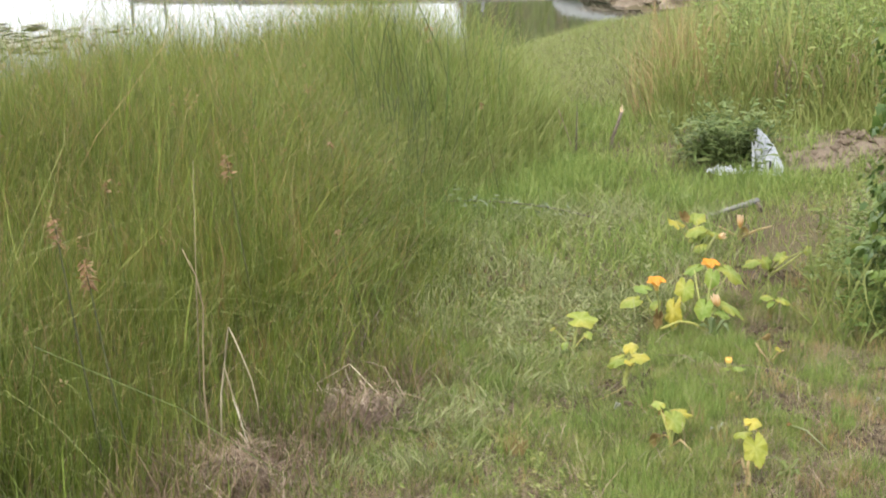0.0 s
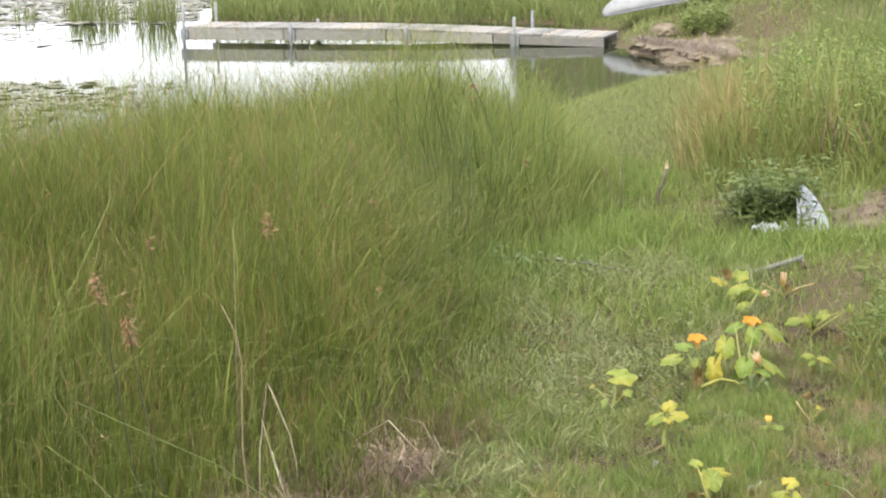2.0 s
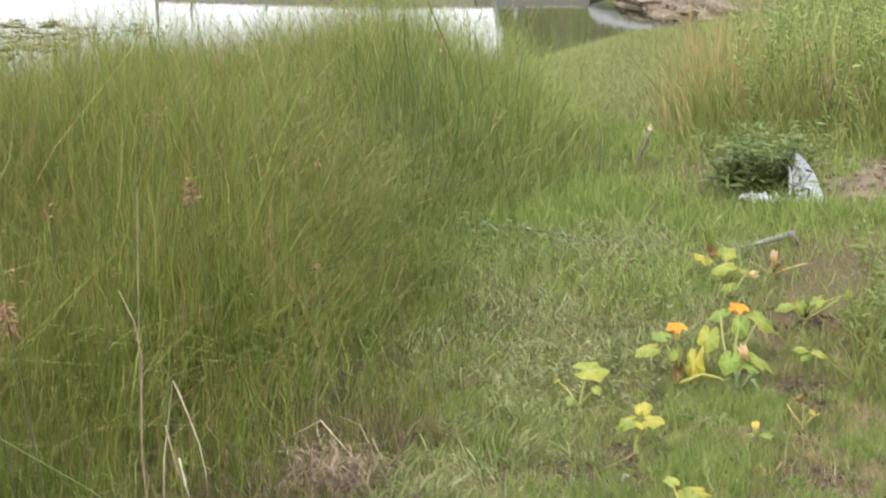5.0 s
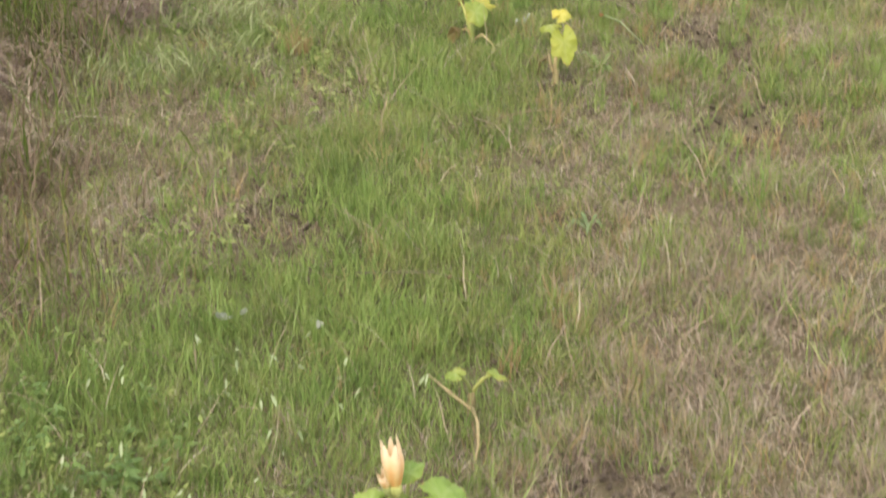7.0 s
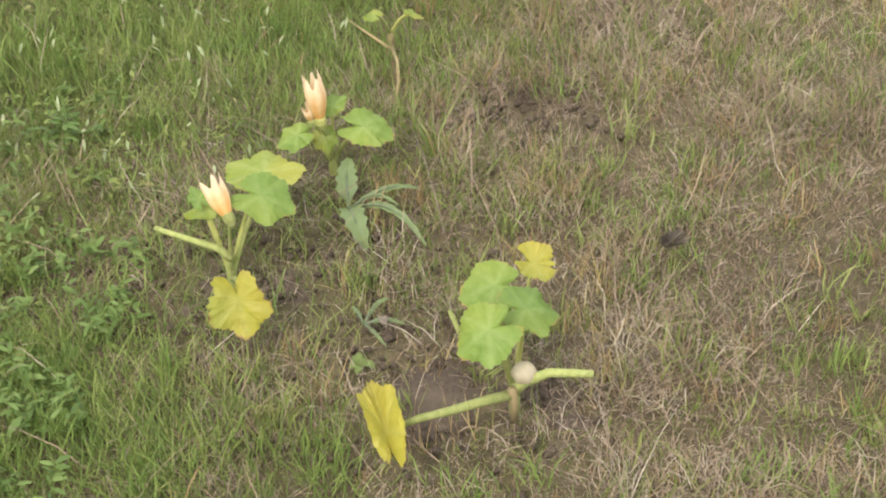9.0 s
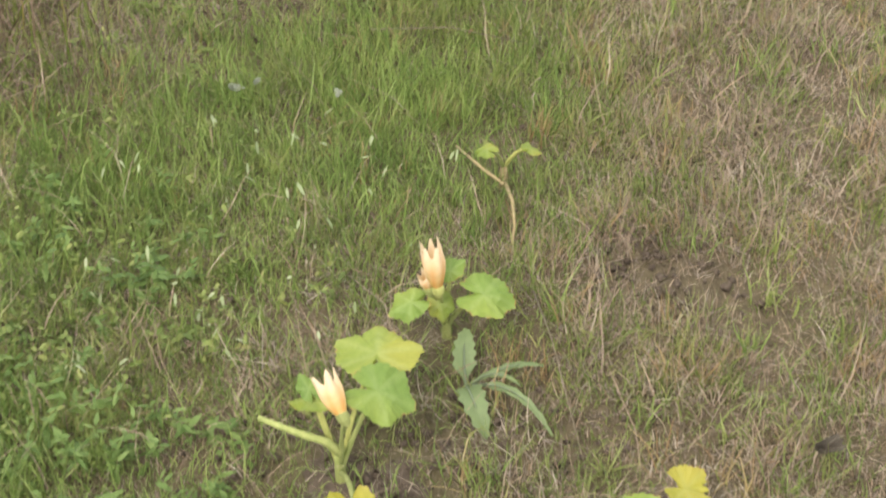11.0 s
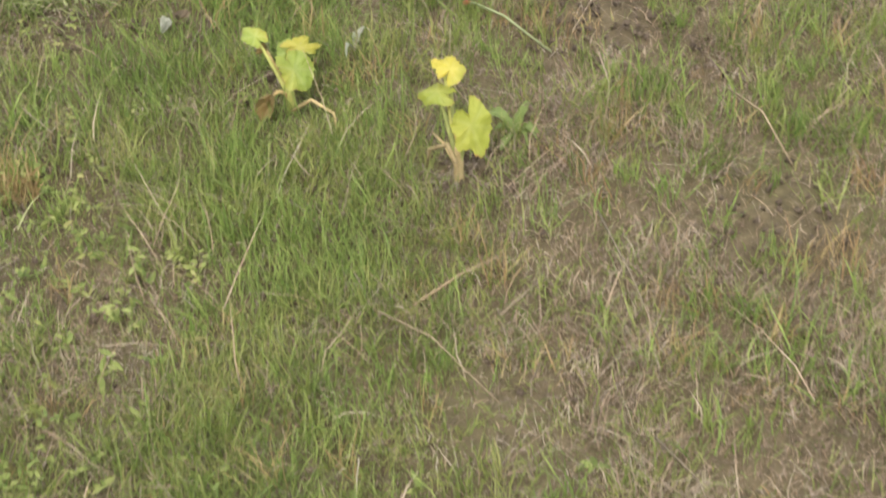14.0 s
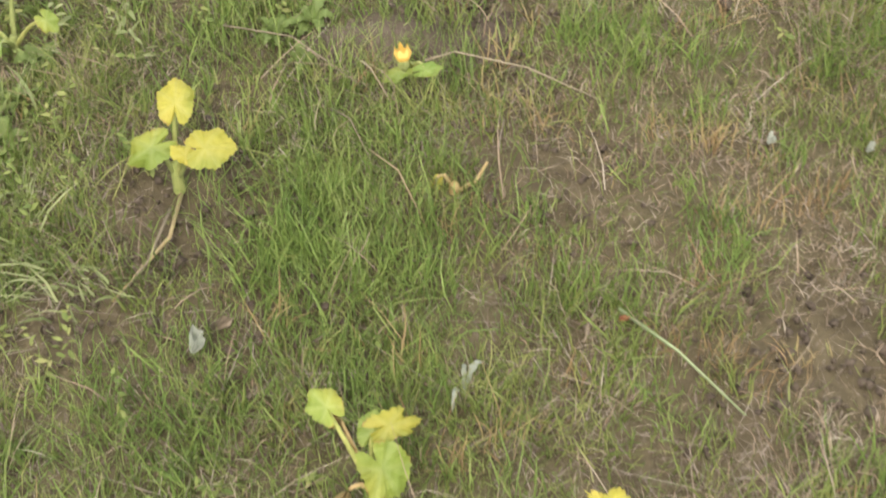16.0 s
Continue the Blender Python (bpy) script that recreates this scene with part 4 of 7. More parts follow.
def wilted_flower_mesh(length, width):
    """A spent bloom: a pleated, slightly twisted trumpet that ends in ragged points of uneven length."""
    bm = bmesh.new()
    tip_l = bm.verts.layers.float.new("tip")
    rib_l = bm.verts.layers.float.new("rib")
    r0 = random.Random(int(length * 1e5))
    reach = [r0.uniform(0.12, 0.30) for _ in range(5)]
    bend = [r0.uniform(-0.22, 0.22) for _ in range(5)]
    rows = []
    for i in range(11):
        u = i / 10
        row = []
        for k in range(30):
            q, f = divmod(k, 6)
            a = 2 * math.pi * k / 30 + 0.45 * u
            ridge = 0.5 + 0.5 * math.cos(f / 6 * 2 * math.pi)
            r = width * 0.5 * (0.26 + 0.60 * math.sin(min(1.0, u * 1.25) * 1.75)) * (1 + 0.20 * (ridge - 0.5) * u)
            over = max(0.0, u - 0.72) / 0.28
            r *= 1 + bend[q] * over * ridge - 0.18 * over
            z = length * (u * 0.80 + over * ridge ** 1.5 * (reach[q] - 0.02) - over * (1 - ridge) * 0.10)
            v = bm.verts.new((math.cos(a) * r, math.sin(a) * r, z))
            v[tip_l] = max(0.0, u * 1.25 - 0.25)
            v[rib_l] = (1 - ridge) ** 1.5 * (1 - 0.75 * u)
            row.append(v)
        rows.append(row)
    for g0, g1 in zip(rows, rows[1:]):
        for k in range(30):
            bm.faces.new((g0[k], g0[(k + 1) % 30], g1[(k + 1) % 30], g1[k]))
    bm.faces.new(rows[0][::-1])
    return bm


def open_flower_mesh(size):
    """An open trumpet: a pale tube that flares into five pointed, curling petals."""
    bm = bmesh.new()
    tip_l = bm.verts.layers.float.new("tip")
    rib_l = bm.verts.layers.float.new("rib")
    rows = []
    for i in range(10):
        u = i / 9
        row = []
        for k in range(40):
            a = 2 * math.pi * k / 40
            petal = 0.5 + 0.5 * math.cos(a * 5)
            flare = max(0.0, u - 0.45) / 0.55
            r = size * (0.14 + 0.10 * u + 0.42 * flare ** 1.5 * (0.55 + 0.45 * petal) * (1 + 0.16 * math.sin(2 * a + 1)))
            z = size * (0.95 * u + 0.16 * flare * petal - 0.26 * flare ** 3 * petal * (1 + 0.5 * math.sin(a + 2)))
            v = bm.verts.new((math.cos(a) * r, math.sin(a) * r, z))
            v[tip_l] = min(1.0, flare * 1.6)
            v[rib_l] = petal ** 6
            row.append(v)
        rows.append(row)
    for g0, g1 in zip(rows, rows[1:]):
        for k in range(40):
            bm.faces.new((g0[k], g0[(k + 1) % 40], g1[(k + 1) % 40], g1[k]))
    bm.faces.new(rows[0][::-1])
    return bm


leaf_seed = [0]


def add_leaf(plant, joint, tip, colour, wide=1.0, roll=0.0, tatter=0.1, stalk=True, root=(0, 0, 0.02), fold=None):
    """A leaf from its stalk joint to its tip, its face turned up and to the open side, with the stalk from the crown of the plant."""
    leaf_seed[0] += 1
    j, x = Vector(joint), Vector(tip) - Vector(joint)
    size = x.length / 1.10
    j += x * 0.03
    x.normalize()
    n = Vector((0.05, -0.40, 0.91))
    n = (n - x * n.dot(x)).normalized()
    n = Matrix.Rotation(radians(roll), 3, x) @ n
    y = n.cross(x)
    if fold is None:
        fold = random.Random(leaf_seed[0]).uniform(-0.10, 0.12)
    ob = part("leaf", pumpkin_leaf_mesh(size, leaf_seed[0], 0.5 if colour == "brown" else 0.10, tatter, wide, fold), M_LEAF[colour], plant, smooth=True)
    turn = Matrix((x, y, n)).transposed().to_4x4()
    ob.matrix_basis = Matrix.Translation(j - plant.location) @ turn
    if stalk:
        bm = bmesh.new()
        pts = arc(root, j - plant.location - n * 0.003, 0.012, 7, 0.03)
        thick = 0.0030 + 0.02 * size
        tube(bm, pts, [thick * (1.05 - 0.45 * i / 7) for i in range(8)], 7)
        part("leaf_stalk", bm, M_VINEDRY if colour == "brown" else M_VINE, plant, smooth=True)
    return ob


def pumpkin_plant(x, y, label):
    plant = new("pumpkin_plant")
    plant.location = (x, y, land1(x, y))
    tagged(plant, label, "pumpkin plant", group="pumpkin plants in the lawn")
    return plant


def crown(plant, height=0.04, dry=False, lean=(0.0, 0.0)):
    bm = bmesh.new()
    tube(bm, arc((0, 0, -0.015), (lean[0], lean[1], height), 0, 4), [0.009, 0.008, 0.0075, 0.007, 0.005], 8)
    part("stem", bm, M_VINEDRY if dry else M_VINE, plant, smooth=True)


def runner(plant, points, r=0.005, dry=False, name="runner"):
    bm = bmesh.new()
    o = plant.location
    tube(bm, [Vector(p) - o for p in points], [r * (1 - 0.4 * i / max(1, len(points) - 1)) for i in range(len(points))], 8)
    return part(name, bm, M_VINEDRY if dry else M_VINE, plant, smooth=True)


def add_flower(plant, base, tip, wilted=True, width=0.024, label=""):
    b, t = Vector(base), Vector(tip)
    d = t - b
    q = Vector((0, 0, 1)).rotation_difference(d).to_matrix().to_4x4()
    bm = wilted_flower_mesh(d.length, width) if wilted else open_flower_mesh(d.length)
    ob = part("flower", bm, M_WILTED if wilted else M_PETAL, plant, label or ("pale wilted closed blossom" if wilted else "open orange blossom"), smooth=True)
    ob.matrix_basis = Matrix.Translation(b - plant.location) @ q
    runner(plant, arc(plant.location + Vector((0, 0, 0.02)), b, 0.01, 5), 0.0035, False, "flower_stalk")
    bm = bmesh.new()
    tube(bm, [(0, 0, -0.012), (0, 0, -0.004), (0, 0, 0.004), (0, 0, 0.010)], [0.003, 0.008, 0.009, 0.006], 8)
    c = part("calyx", bm, M_VINE, ob)
    return ob


# two blooming plants and a larger one with a fruit, nearest the viewer
p = pumpkin_plant(0.105, 1.422, "young pumpkin plant with a wilted blossom and green leaves")
crown(p)
add_leaf(p, (0.063, 1.381, 0.095), (0.033, 1.366, 0.09), "green", 1, 8, 0.1)
add_leaf(p, (0.157, 1.404, 0.095), (0.208, 1.414, 0.078), "green", 0.85, -10, 0.1)
add_leaf(p, (0.11, 1.42, 0.12), (0.13, 1.433, 0.13), "green", 0.8, 10, 0.1)
add_leaf(p, (0.099, 1.4, 0.08), (0.107, 1.381, 0.06), "lime", 0.8, 0, 0.1)
add_flower(p, (0.098, 1.386, 0.115), (0.086, 1.398, 0.192), True, 0.036)
add_flower(p, (0.087, 1.391, 0.11), (0.076, 1.391, 0.14), True, 0.022)
p = pumpkin_plant(-0.003, 1.148, "stunted pumpkin plant with a wilted blossom and a yellow bottom leaf")
crown(p, 0.06)
add_leaf(p, (0.033, 1.256, 0.118), (0.032, 1.308, 0.125), "lime", 1.4, 0, 0.12, fold=-0.16)
add_leaf(p, (0.047, 1.161, 0.15), (0.1, 1.156, 0.135), "green", 0.92, -8, 0.15)
add_leaf(p, (-0.03, 1.168, 0.12), (-0.073, 1.176, 0.11), "lime", 0.42, 10, 0.1)
add_leaf(p, (-0.04, 1.174, 0.13), (-0.054, 1.191, 0.14), "green", 0.8, 0, 0.1)
add_leaf(p, (0.038, 1.011, 0.095), (0.052, 0.984, 0.050), "yellow", 1.0, 6, 0.4, fold=0.28)
add_flower(p, (0.011, 1.124, 0.138), (-0.022, 1.162, 0.178), True, 0.036)
runner(p, [(0.002, 1.14, 0.055), (-0.017, 1.144, 0.07), (-0.055, 1.143, 0.085), (-0.104, 1.158, 0.09)], 0.0062, False, "cut_stalk")
p = pumpkin_plant(0.401, 0.926, "pumpkin plant with green leaves, small pale fruit and long runner")
crown(p, 0.05)
add_leaf(p, (0.376, 0.968, 0.17), (0.328, 0.956, 0.165), "green", 1.05, 8, 0.1)
add_leaf(p, (0.413, 0.921, 0.175), (0.459, 0.932, 0.165), "green", 1, -6, 0.2)
add_leaf(p, (0.374, 0.854, 0.2), (0.333, 0.837, 0.18), "green", 1.1, 6, 0.1)
add_leaf(p, (0.419, 1.049, 0.14), (0.456, 1.049, 0.13), "yellow", 0.95, 0, 0.8, fold=0.3)
runner(p, [(0.399, 0.87, 0.08), (0.416, 0.862, 0.11), (0.445, 0.863, 0.125), (0.497, 0.858, 0.13)], 0.0078, False, "cut_stalk")
runner(p, [(0.354, 0.882, 0.13), (0.338, 0.884, 0.16), (0.323, 0.902, 0.185)], 0.0045, False, "cut_stalk")
runner(p, [(0.397, 0.858, 0.09), (0.365, 0.84, 0.095), (0.327, 0.822, 0.095), (0.295, 0.804, 0.1), (0.271, 0.791, 0.1)], 0.0068, False, "runner")
add_leaf(p, (0.256, 0.776, 0.1), (0.226, 0.868, 0.1), "yellow", 0.31, 0, 0.15, stalk=False, fold=0.40)
runner(p, [(0.4, 0.857, 0.1), (0.403, 0.86, 0.07), (0.402, 0.861, 0.04)], 0.006, True, "dead_stalk")
bm = bmesh.new()
bmesh.ops.create_uvsphere(bm, u_segments=16, v_segments=10, radius=0.0155)
for v in bm.verts:
    a = math.atan2(v.co.y, v.co.x)
    s = 1 + 0.07 * math.cos(a * 6)
    v.co.x *= s
    v.co.y *= s
    v.co.z *= 0.85
fruit = part("fruit", bm, M_FRUIT, p, "small pale unripe fruit", smooth=True)
fruit.location = (0.013, -0.058, 0.128)
p = pumpkin_plant(0.159, 1.762, "sparse pumpkin seedling with two small leaves on long stalks")
crown(p, 0.045, True)
add_leaf(p, (0.135, 1.735, 0.085), (0.113, 1.753, 0.077), "lime", 0.7, 0, 0.1, root=(0, 0, 0.04))
add_leaf(p, (0.2, 1.753, 0.078), (0.212, 1.777, 0.066), "lime", 0.7, 0, 0.1, root=(0, 0, 0.04))
runner(p, [(0.163, 1.74, 0.02), (0.178, 1.684, 0.03), (0.185, 1.635, 0.02), (0.182, 1.591, 0.009)], 0.0034, True, "runner")
runner(p, [(0.162, 1.735, 0.02), (0.128, 1.757, 0.03), (0.078, 1.836, 0.012)], 0.003, True, "runner")

# the three along the strip
p = pumpkin_plant(-0.031, 3.335, "small pumpkin plant with yellow-green leaves and a withered one")
crown(p, 0.05)
add_leaf(p, (-0.071, 3.389, 0.115), (-0.087, 3.411, 0.123), "lime", 0.92, 6, 0.1)
add_leaf(p, (-0.027, 3.361, 0.1), (-0.019, 3.380, 0.113), "lime", 0.92, 10, 0.1)
add_leaf(p, (-0.009, 3.364, 0.105), (0.030, 3.373, 0.101), "yellow", 0.57, 8, 0.5)
add_leaf(p, (-0.022, 3.317, 0.1), (-0.002, 3.296, 0.066), "lime", 0.87, -6, 0.25)
add_leaf(p, (-0.059, 3.389, 0.09), (-0.069, 3.388, 0.082), "brown", 0.74, 0, 0.4)
add_leaf(p, (-0.058, 3.328, 0.045), (-0.065, 3.332, 0.015), "brown", 0.64, 0, 0.3)
runner(p, [(-0.031, 3.318, 0.02), (-0.002, 3.301, 0.05), (0.029, 3.286, 0.03), (0.031, 3.253, 0.004)], 0.003, True, "runner")
p = pumpkin_plant(0.192, 3.132, "small yellowing pumpkin plant on a bare brown stem")
crown(p, 0.07, True)
add_leaf(p, (0.195, 3.2, 0.15), (0.215, 3.225, 0.159), "yellow", 0.87, 6, 0.35)
add_leaf(p, (0.189, 3.209, 0.145), (0.168, 3.234, 0.149), "yellow", 0.41, 20, 0.9)
add_leaf(p, (0.174, 3.182, 0.125), (0.144, 3.202, 0.121), "lemon", 0.78, 6, 0.1)
add_leaf(p, (0.208, 3.114, 0.115), (0.221, 3.096, 0.064), "lemon", 0.82, 0, 0.4, fold=0.12)
runner(p, [(0.182, 3.098, 0.06), (0.175, 3.124, 0.075), (0.153, 3.148, 0.05), (0.149, 3.155, 0.01)], 0.0042, True, "dead_stalk")
runner(p, [(0.186, 3.113, 0.04), (0.175, 3.157, 0.05), (0.168, 3.208, 0.03)], 0.003, True, "dead_stalk")
p = pumpkin_plant(-0.221, 3.816, "small pumpkin plant with two yellow leaves and a green one")
crown(p, 0.05)
add_leaf(p, (-0.211, 3.849, 0.13), (-0.207, 3.886, 0.147), "yellow", 0.74, 0, 0.15)
add_leaf(p, (-0.243, 3.805, 0.105), (-0.281, 3.796, 0.088), "lime", 0.69, -4, 0.1)
add_leaf(p, (-0.180, 3.774, 0.125), (-0.142, 3.770, 0.128), "yellow", 1.0, 0, 0.25)
add_leaf(p, (-0.204, 3.789, 0.1), (-0.220, 3.807, 0.108), "yellow", 0.74, 10, 0.3)
runner(p, [(-0.219, 3.801, 0.02), (-0.234, 3.724, 0.03), (-0.306, 3.649, 0.01)], 0.003, True, "runner")
p = pumpkin_plant(0.092, 3.977, "tiny pumpkin plant with one yellow blossom")
crown(p, 0.03)
add_leaf(p, (0.075, 3.952, 0.05), (0.050, 3.942, 0.046), "lime", 0.55, 6, 0.1)
add_leaf(p, (0.107, 3.95, 0.05), (0.133, 3.951, 0.054), "green", 0.51, 6, 0.1)
add_flower(p, (0.08, 3.956, 0.06), (0.079, 3.961, 0.085), True, 0.026, "half-closed orange-yellow blossom").data.materials[0] = M_HALFOPEN

p = pumpkin_plant(0.12, 3.77, "withered pumpkin seedling with curled yellow stalks")
crown(p, 0.015, True)
runner(p, [(0.121, 3.77, 0.004), (0.114, 3.774, 0.022), (0.108, 3.776, 0.034), (0.101, 3.778, 0.030), (0.096, 3.776, 0.018)], 0.0030, True, "dead_stalk")
runner(p, [(0.121, 3.77, 0.004), (0.134, 3.772, 0.012), (0.148, 3.776, 0.016), (0.156, 3.780, 0.028), (0.163, 3.782, 0.042)], 0.0030, True, "dead_stalk")
add_leaf(p, (0.098, 3.776, 0.022), (0.090, 3.772, 0.010), "yellow", 0.7, 6, 0.6, stalk=False)
p = pumpkin_plant(0.20, 4.14, "withered yellowed pumpkin seedling on bare soil")
crown(p, 0.03, True)
runner(p, [(0.20, 4.14, 0.01), (0.17, 4.14, 0.05), (0.15, 4.15, 0.075)], 0.004, True, "dead_stalk")
runner(p, [(0.20, 4.14, 0.01), (0.22, 4.13, 0.05), (0.24, 4.14, 0.06)], 0.004, True, "dead_stalk")
add_leaf(p, (0.19, 4.15, 0.085), (0.172, 4.160, 0.077), "brown", 0.83, 6, 0.5)
add_leaf(p, (0.22, 4.13, 0.065), (0.234, 4.133, 0.060), "yellow", 0.83, 6, 0.5)
p = pumpkin_plant(-0.43, 4.10, "small pumpkin plant half hidden by green weeds")
crown(p, 0.04)
add_leaf(p, (-0.418, 4.160, 0.12), (-0.362, 4.180, 0.122), "lime", 0.9, 6)
add_leaf(p, (-0.5, 4.13, 0.09), (-0.514, 4.133, 0.085), "yellow", 0.83, 6, 0.4)
add_leaf(p, (-0.45, 4.06, 0.06), (-0.455, 4.046, 0.049), "green", 0.83, 6)
add_leaf(p, (-0.375, 4.06, 0.1), (-0.361, 4.048, 0.089), "lime", 0.83, 6)

# the large flowering plants
p = pumpkin_plant(-0.189, 4.483, "flowering pumpkin plant with an orange blossom and a yellow hanging leaf")
crown(p, 0.05)
add_leaf(p, (-0.287, 4.481, 0.1), (-0.330, 4.461, 0.088), "lime", 0.84, 5, 0.1)
add_leaf(p, (-0.254, 4.525, 0.13), (-0.293, 4.545, 0.137), "green", 0.70, 5, 0.1)
add_leaf(p, (-0.209, 4.478, 0.09), (-0.192, 4.498, 0.108), "lime", 0.70, 5, 0.1)
add_leaf(p, (-0.105, 4.446, 0.165), (-0.112, 4.426, 0.117), "lime", 0.88, 0, 0.2)
add_leaf(p, (-0.138, 4.395, 0.1), (-0.145, 4.375, 0.030), "yellow", 0.55, 10, 0.4)
add_leaf(p, (-0.186, 4.402, 0.06), (-0.188, 4.381, 0.023), "brown", 0.53, 0, 0.4)
add_flower(p, (-0.2, 4.455, 0.145), (-0.203, 4.443, 0.192), False, 0.03)
runner(p, [(-0.175, 4.362, 0.04), (-0.115, 4.399, 0.06), (-0.068, 4.413, 0.05), (-0.031, 4.405, 0.03)], 0.006, False, "runner")
p = pumpkin_plant(-0.032, 4.466, "flowering pumpkin plant with broad green leaves and an orange blossom")
crown(p, 0.06)
add_leaf(p, (-0.027, 4.304, 0.14), (-0.042, 4.284, 0.101), "green", 0.88, -5, 0.1)
add_leaf(p, (-0.025, 4.573, 0.175), (-0.031, 4.553, 0.134), "green", 0.79, 4, 0.1)
add_leaf(p, (0.026, 4.679, 0.17), (0.083, 4.659, 0.139), "lime", 0.55, -6, 0.15)
add_leaf(p, (-0.095, 4.694, 0.17), (-0.137, 4.673, 0.155), "green", 0.62, 6, 0.1)
add_leaf(p, (0.038, 4.479, 0.1), (0.100, 4.458, 0.072), "lime", 0.37, -6, 0.5)
add_leaf(p, (0.013, 4.461, 0.08), (0.049, 4.441, 0.071), "green", 0.53, 0, 0.1)
add_leaf(p, (-0.027, 4.61, 0.1), (-0.044, 4.590, 0.093), "green", 0.70, 0, 0.1)
add_flower(p, (-0.042, 4.688, 0.155), (-0.04, 4.676, 0.203), False, 0.03)
add_flower(p, (0.009, 4.46, 0.1), (-0.01, 4.448, 0.148), True, 0.034)
p = pumpkin_plant(-0.151, 5.516, "pumpkin plant with stacked yellow-green leaves and spent blossoms")
crown(p, 0.05)
add_leaf(p, (-0.176, 5.647, 0.13), (-0.144, 5.667, 0.154), "lime", 0.97, 4, 0.1)
add_leaf(p, (-0.155, 5.464, 0.125), (-0.201, 5.444, 0.109), "lime", 0.88, 4, 0.25)
add_leaf(p, (-0.152, 5.511, 0.1), (-0.192, 5.490, 0.073), "lime", 0.79, -8, 0.25)
add_leaf(p, (-0.13, 5.395, 0.07), (-0.168, 5.375, 0.063), "lime", 0.70, 4, 0.1)
add_leaf(p, (-0.25, 5.597, 0.12), (-0.290, 5.617, 0.141), "yellow", 0.62, 0, 0.8)
add_leaf(p, (-0.23, 5.629, 0.13), (-0.213, 5.609, 0.106), "brown", 0.79, 0, 0.5)
add_leaf(p, (-0.095, 5.506, 0.11), (-0.052, 5.486, 0.103), "lime", 0.44, 0, 0.4)
add_flower(p, (-0.076, 5.503, 0.095), (-0.044, 5.491, 0.103), True, 0.03)
runner(p, [(-0.142, 5.415, 0.03), (-0.111, 5.335, 0.06), (-0.098, 5.383, 0.09), (-0.082, 5.458, 0.11)], 0.006, False, "runner")
p = pumpkin_plant(-0.01, 5.85, "withered pumpkin seedling with a pale bud")
crown(p, 0.04, True)
add_flower(p, (-0.005, 5.76, 0.07), (-0.005, 5.74, 0.14), True, 0.032)
add_leaf(p, (0.01, 5.74, 0.06), (0.026, 5.731, 0.045), "brown", 0.79, 6, 0.4)
runner(p, [(-0.01, 5.85, 0.01), (0.06, 5.84, 0.05), (0.12, 5.88, 0.06)], 0.006, True, "dead_stalk")
runner(p, [(-0.01, 5.85, 0.01), (-0.06, 5.84, 0.04), (-0.10, 5.86, 0.055)], 0.005, True, "dead_stalk")
p = pumpkin_plant(0.141, 5.282, "spreading pumpkin plant with pale shrivelled leaves on long stalks")
crown(p, 0.04)
add_leaf(p, (0.089, 5.101, 0.1), (0.048, 5.080, 0.093), "lime", 0.66, 6, 0.1)
add_leaf(p, (0.182, 5.135, 0.11), (0.198, 5.155, 0.136), "lime", 0.88, 4, 0.3)
add_leaf(p, (0.133, 5.116, 0.1), (0.144, 5.096, 0.066), "lime", 0.62, 0, 0.7)
add_leaf(p, (0.123, 5.132, 0.1), (0.104, 5.112, 0.090), "yellow", 0.53, 0, 0.7)
add_leaf(p, (0.282, 5.253, 0.12), (0.270, 5.232, 0.103), "lime", 0.70, 0, 0.7)
runner(p, [(0.146, 5.223, 0.02), (0.193, 5.195, 0.06), (0.262, 5.237, 0.11)], 0.0055, False, "cut_stalk")
p = pumpkin_plant(0.17, 4.68, "thin pumpkin seedling with two small leaves")
crown(p, 0.05, True)
add_leaf(p, (0.164, 4.615, 0.1), (0.139, 4.595, 0.105), "lime", 0.70, 4, 0.1)
add_leaf(p, (0.209, 4.629, 0.09), (0.239, 4.609, 0.090), "lime", 0.53, 4, 0.1)
add_leaf(p, (0.176, 4.601, 0.08), (0.165, 4.580, 0.072), "green", 0.53, 4, 0.1)


# ---- sow thistles and other broad weeds in the turf ----
def rosette(x, y, n, length, width, label, lift=0.4, material=None, spread=6.28, facing=0.0):
    weed = new("weed")
    weed.location = (x, y, land1(x, y))
    tagged(weed, label, "weed")
    r0 = random.Random(int(x * 1000) + int(y * 100))
    for k in range(n):
        a = facing + spread * (k + r0.uniform(-0.45, 0.45)) / n
        L = length * r0.uniform(0.55, 1.2)
        wd = width * r0.uniform(0.7, 1.15)
        up = lift * r0.uniform(0.5, 1.5)
        bow, twist = r0.uniform(-0.25, 0.25), r0.uniform(-0.7, 0.7)
        bm = bmesh.new()
        rows = []
        for i in range(10):
            u = i / 9
            w = wd * (math.sin(math.pi * min(1, u * 0.92 + 0.06)) ** 0.7) * (1 + 0.22 * (-1) ** i)
            z = L * up * 0.8 * math.sin(u * 2.6)
            rows.append([bm.verts.new((L * u, L * bow * u * u + s * w / 2 * math.cos(twist * u), max(0.001, z + abs(s) * 0.12 * wd + s * w / 2 * math.sin(twist * u)))) for s in (-1, 0, 1)])
        for g0, g1 in zip(rows, rows[1:]):
            for j in range(2):
                bm.faces.new((g0[j], g1[j], g1[j + 1], g0[j + 1]))
        lf = part("leaf", bm, material or M_THISTLE, weed, smooth=True)
        lf.rotation_euler = (0, 0, a)
        lf.location = (0, 0, 0.004)
    return weed


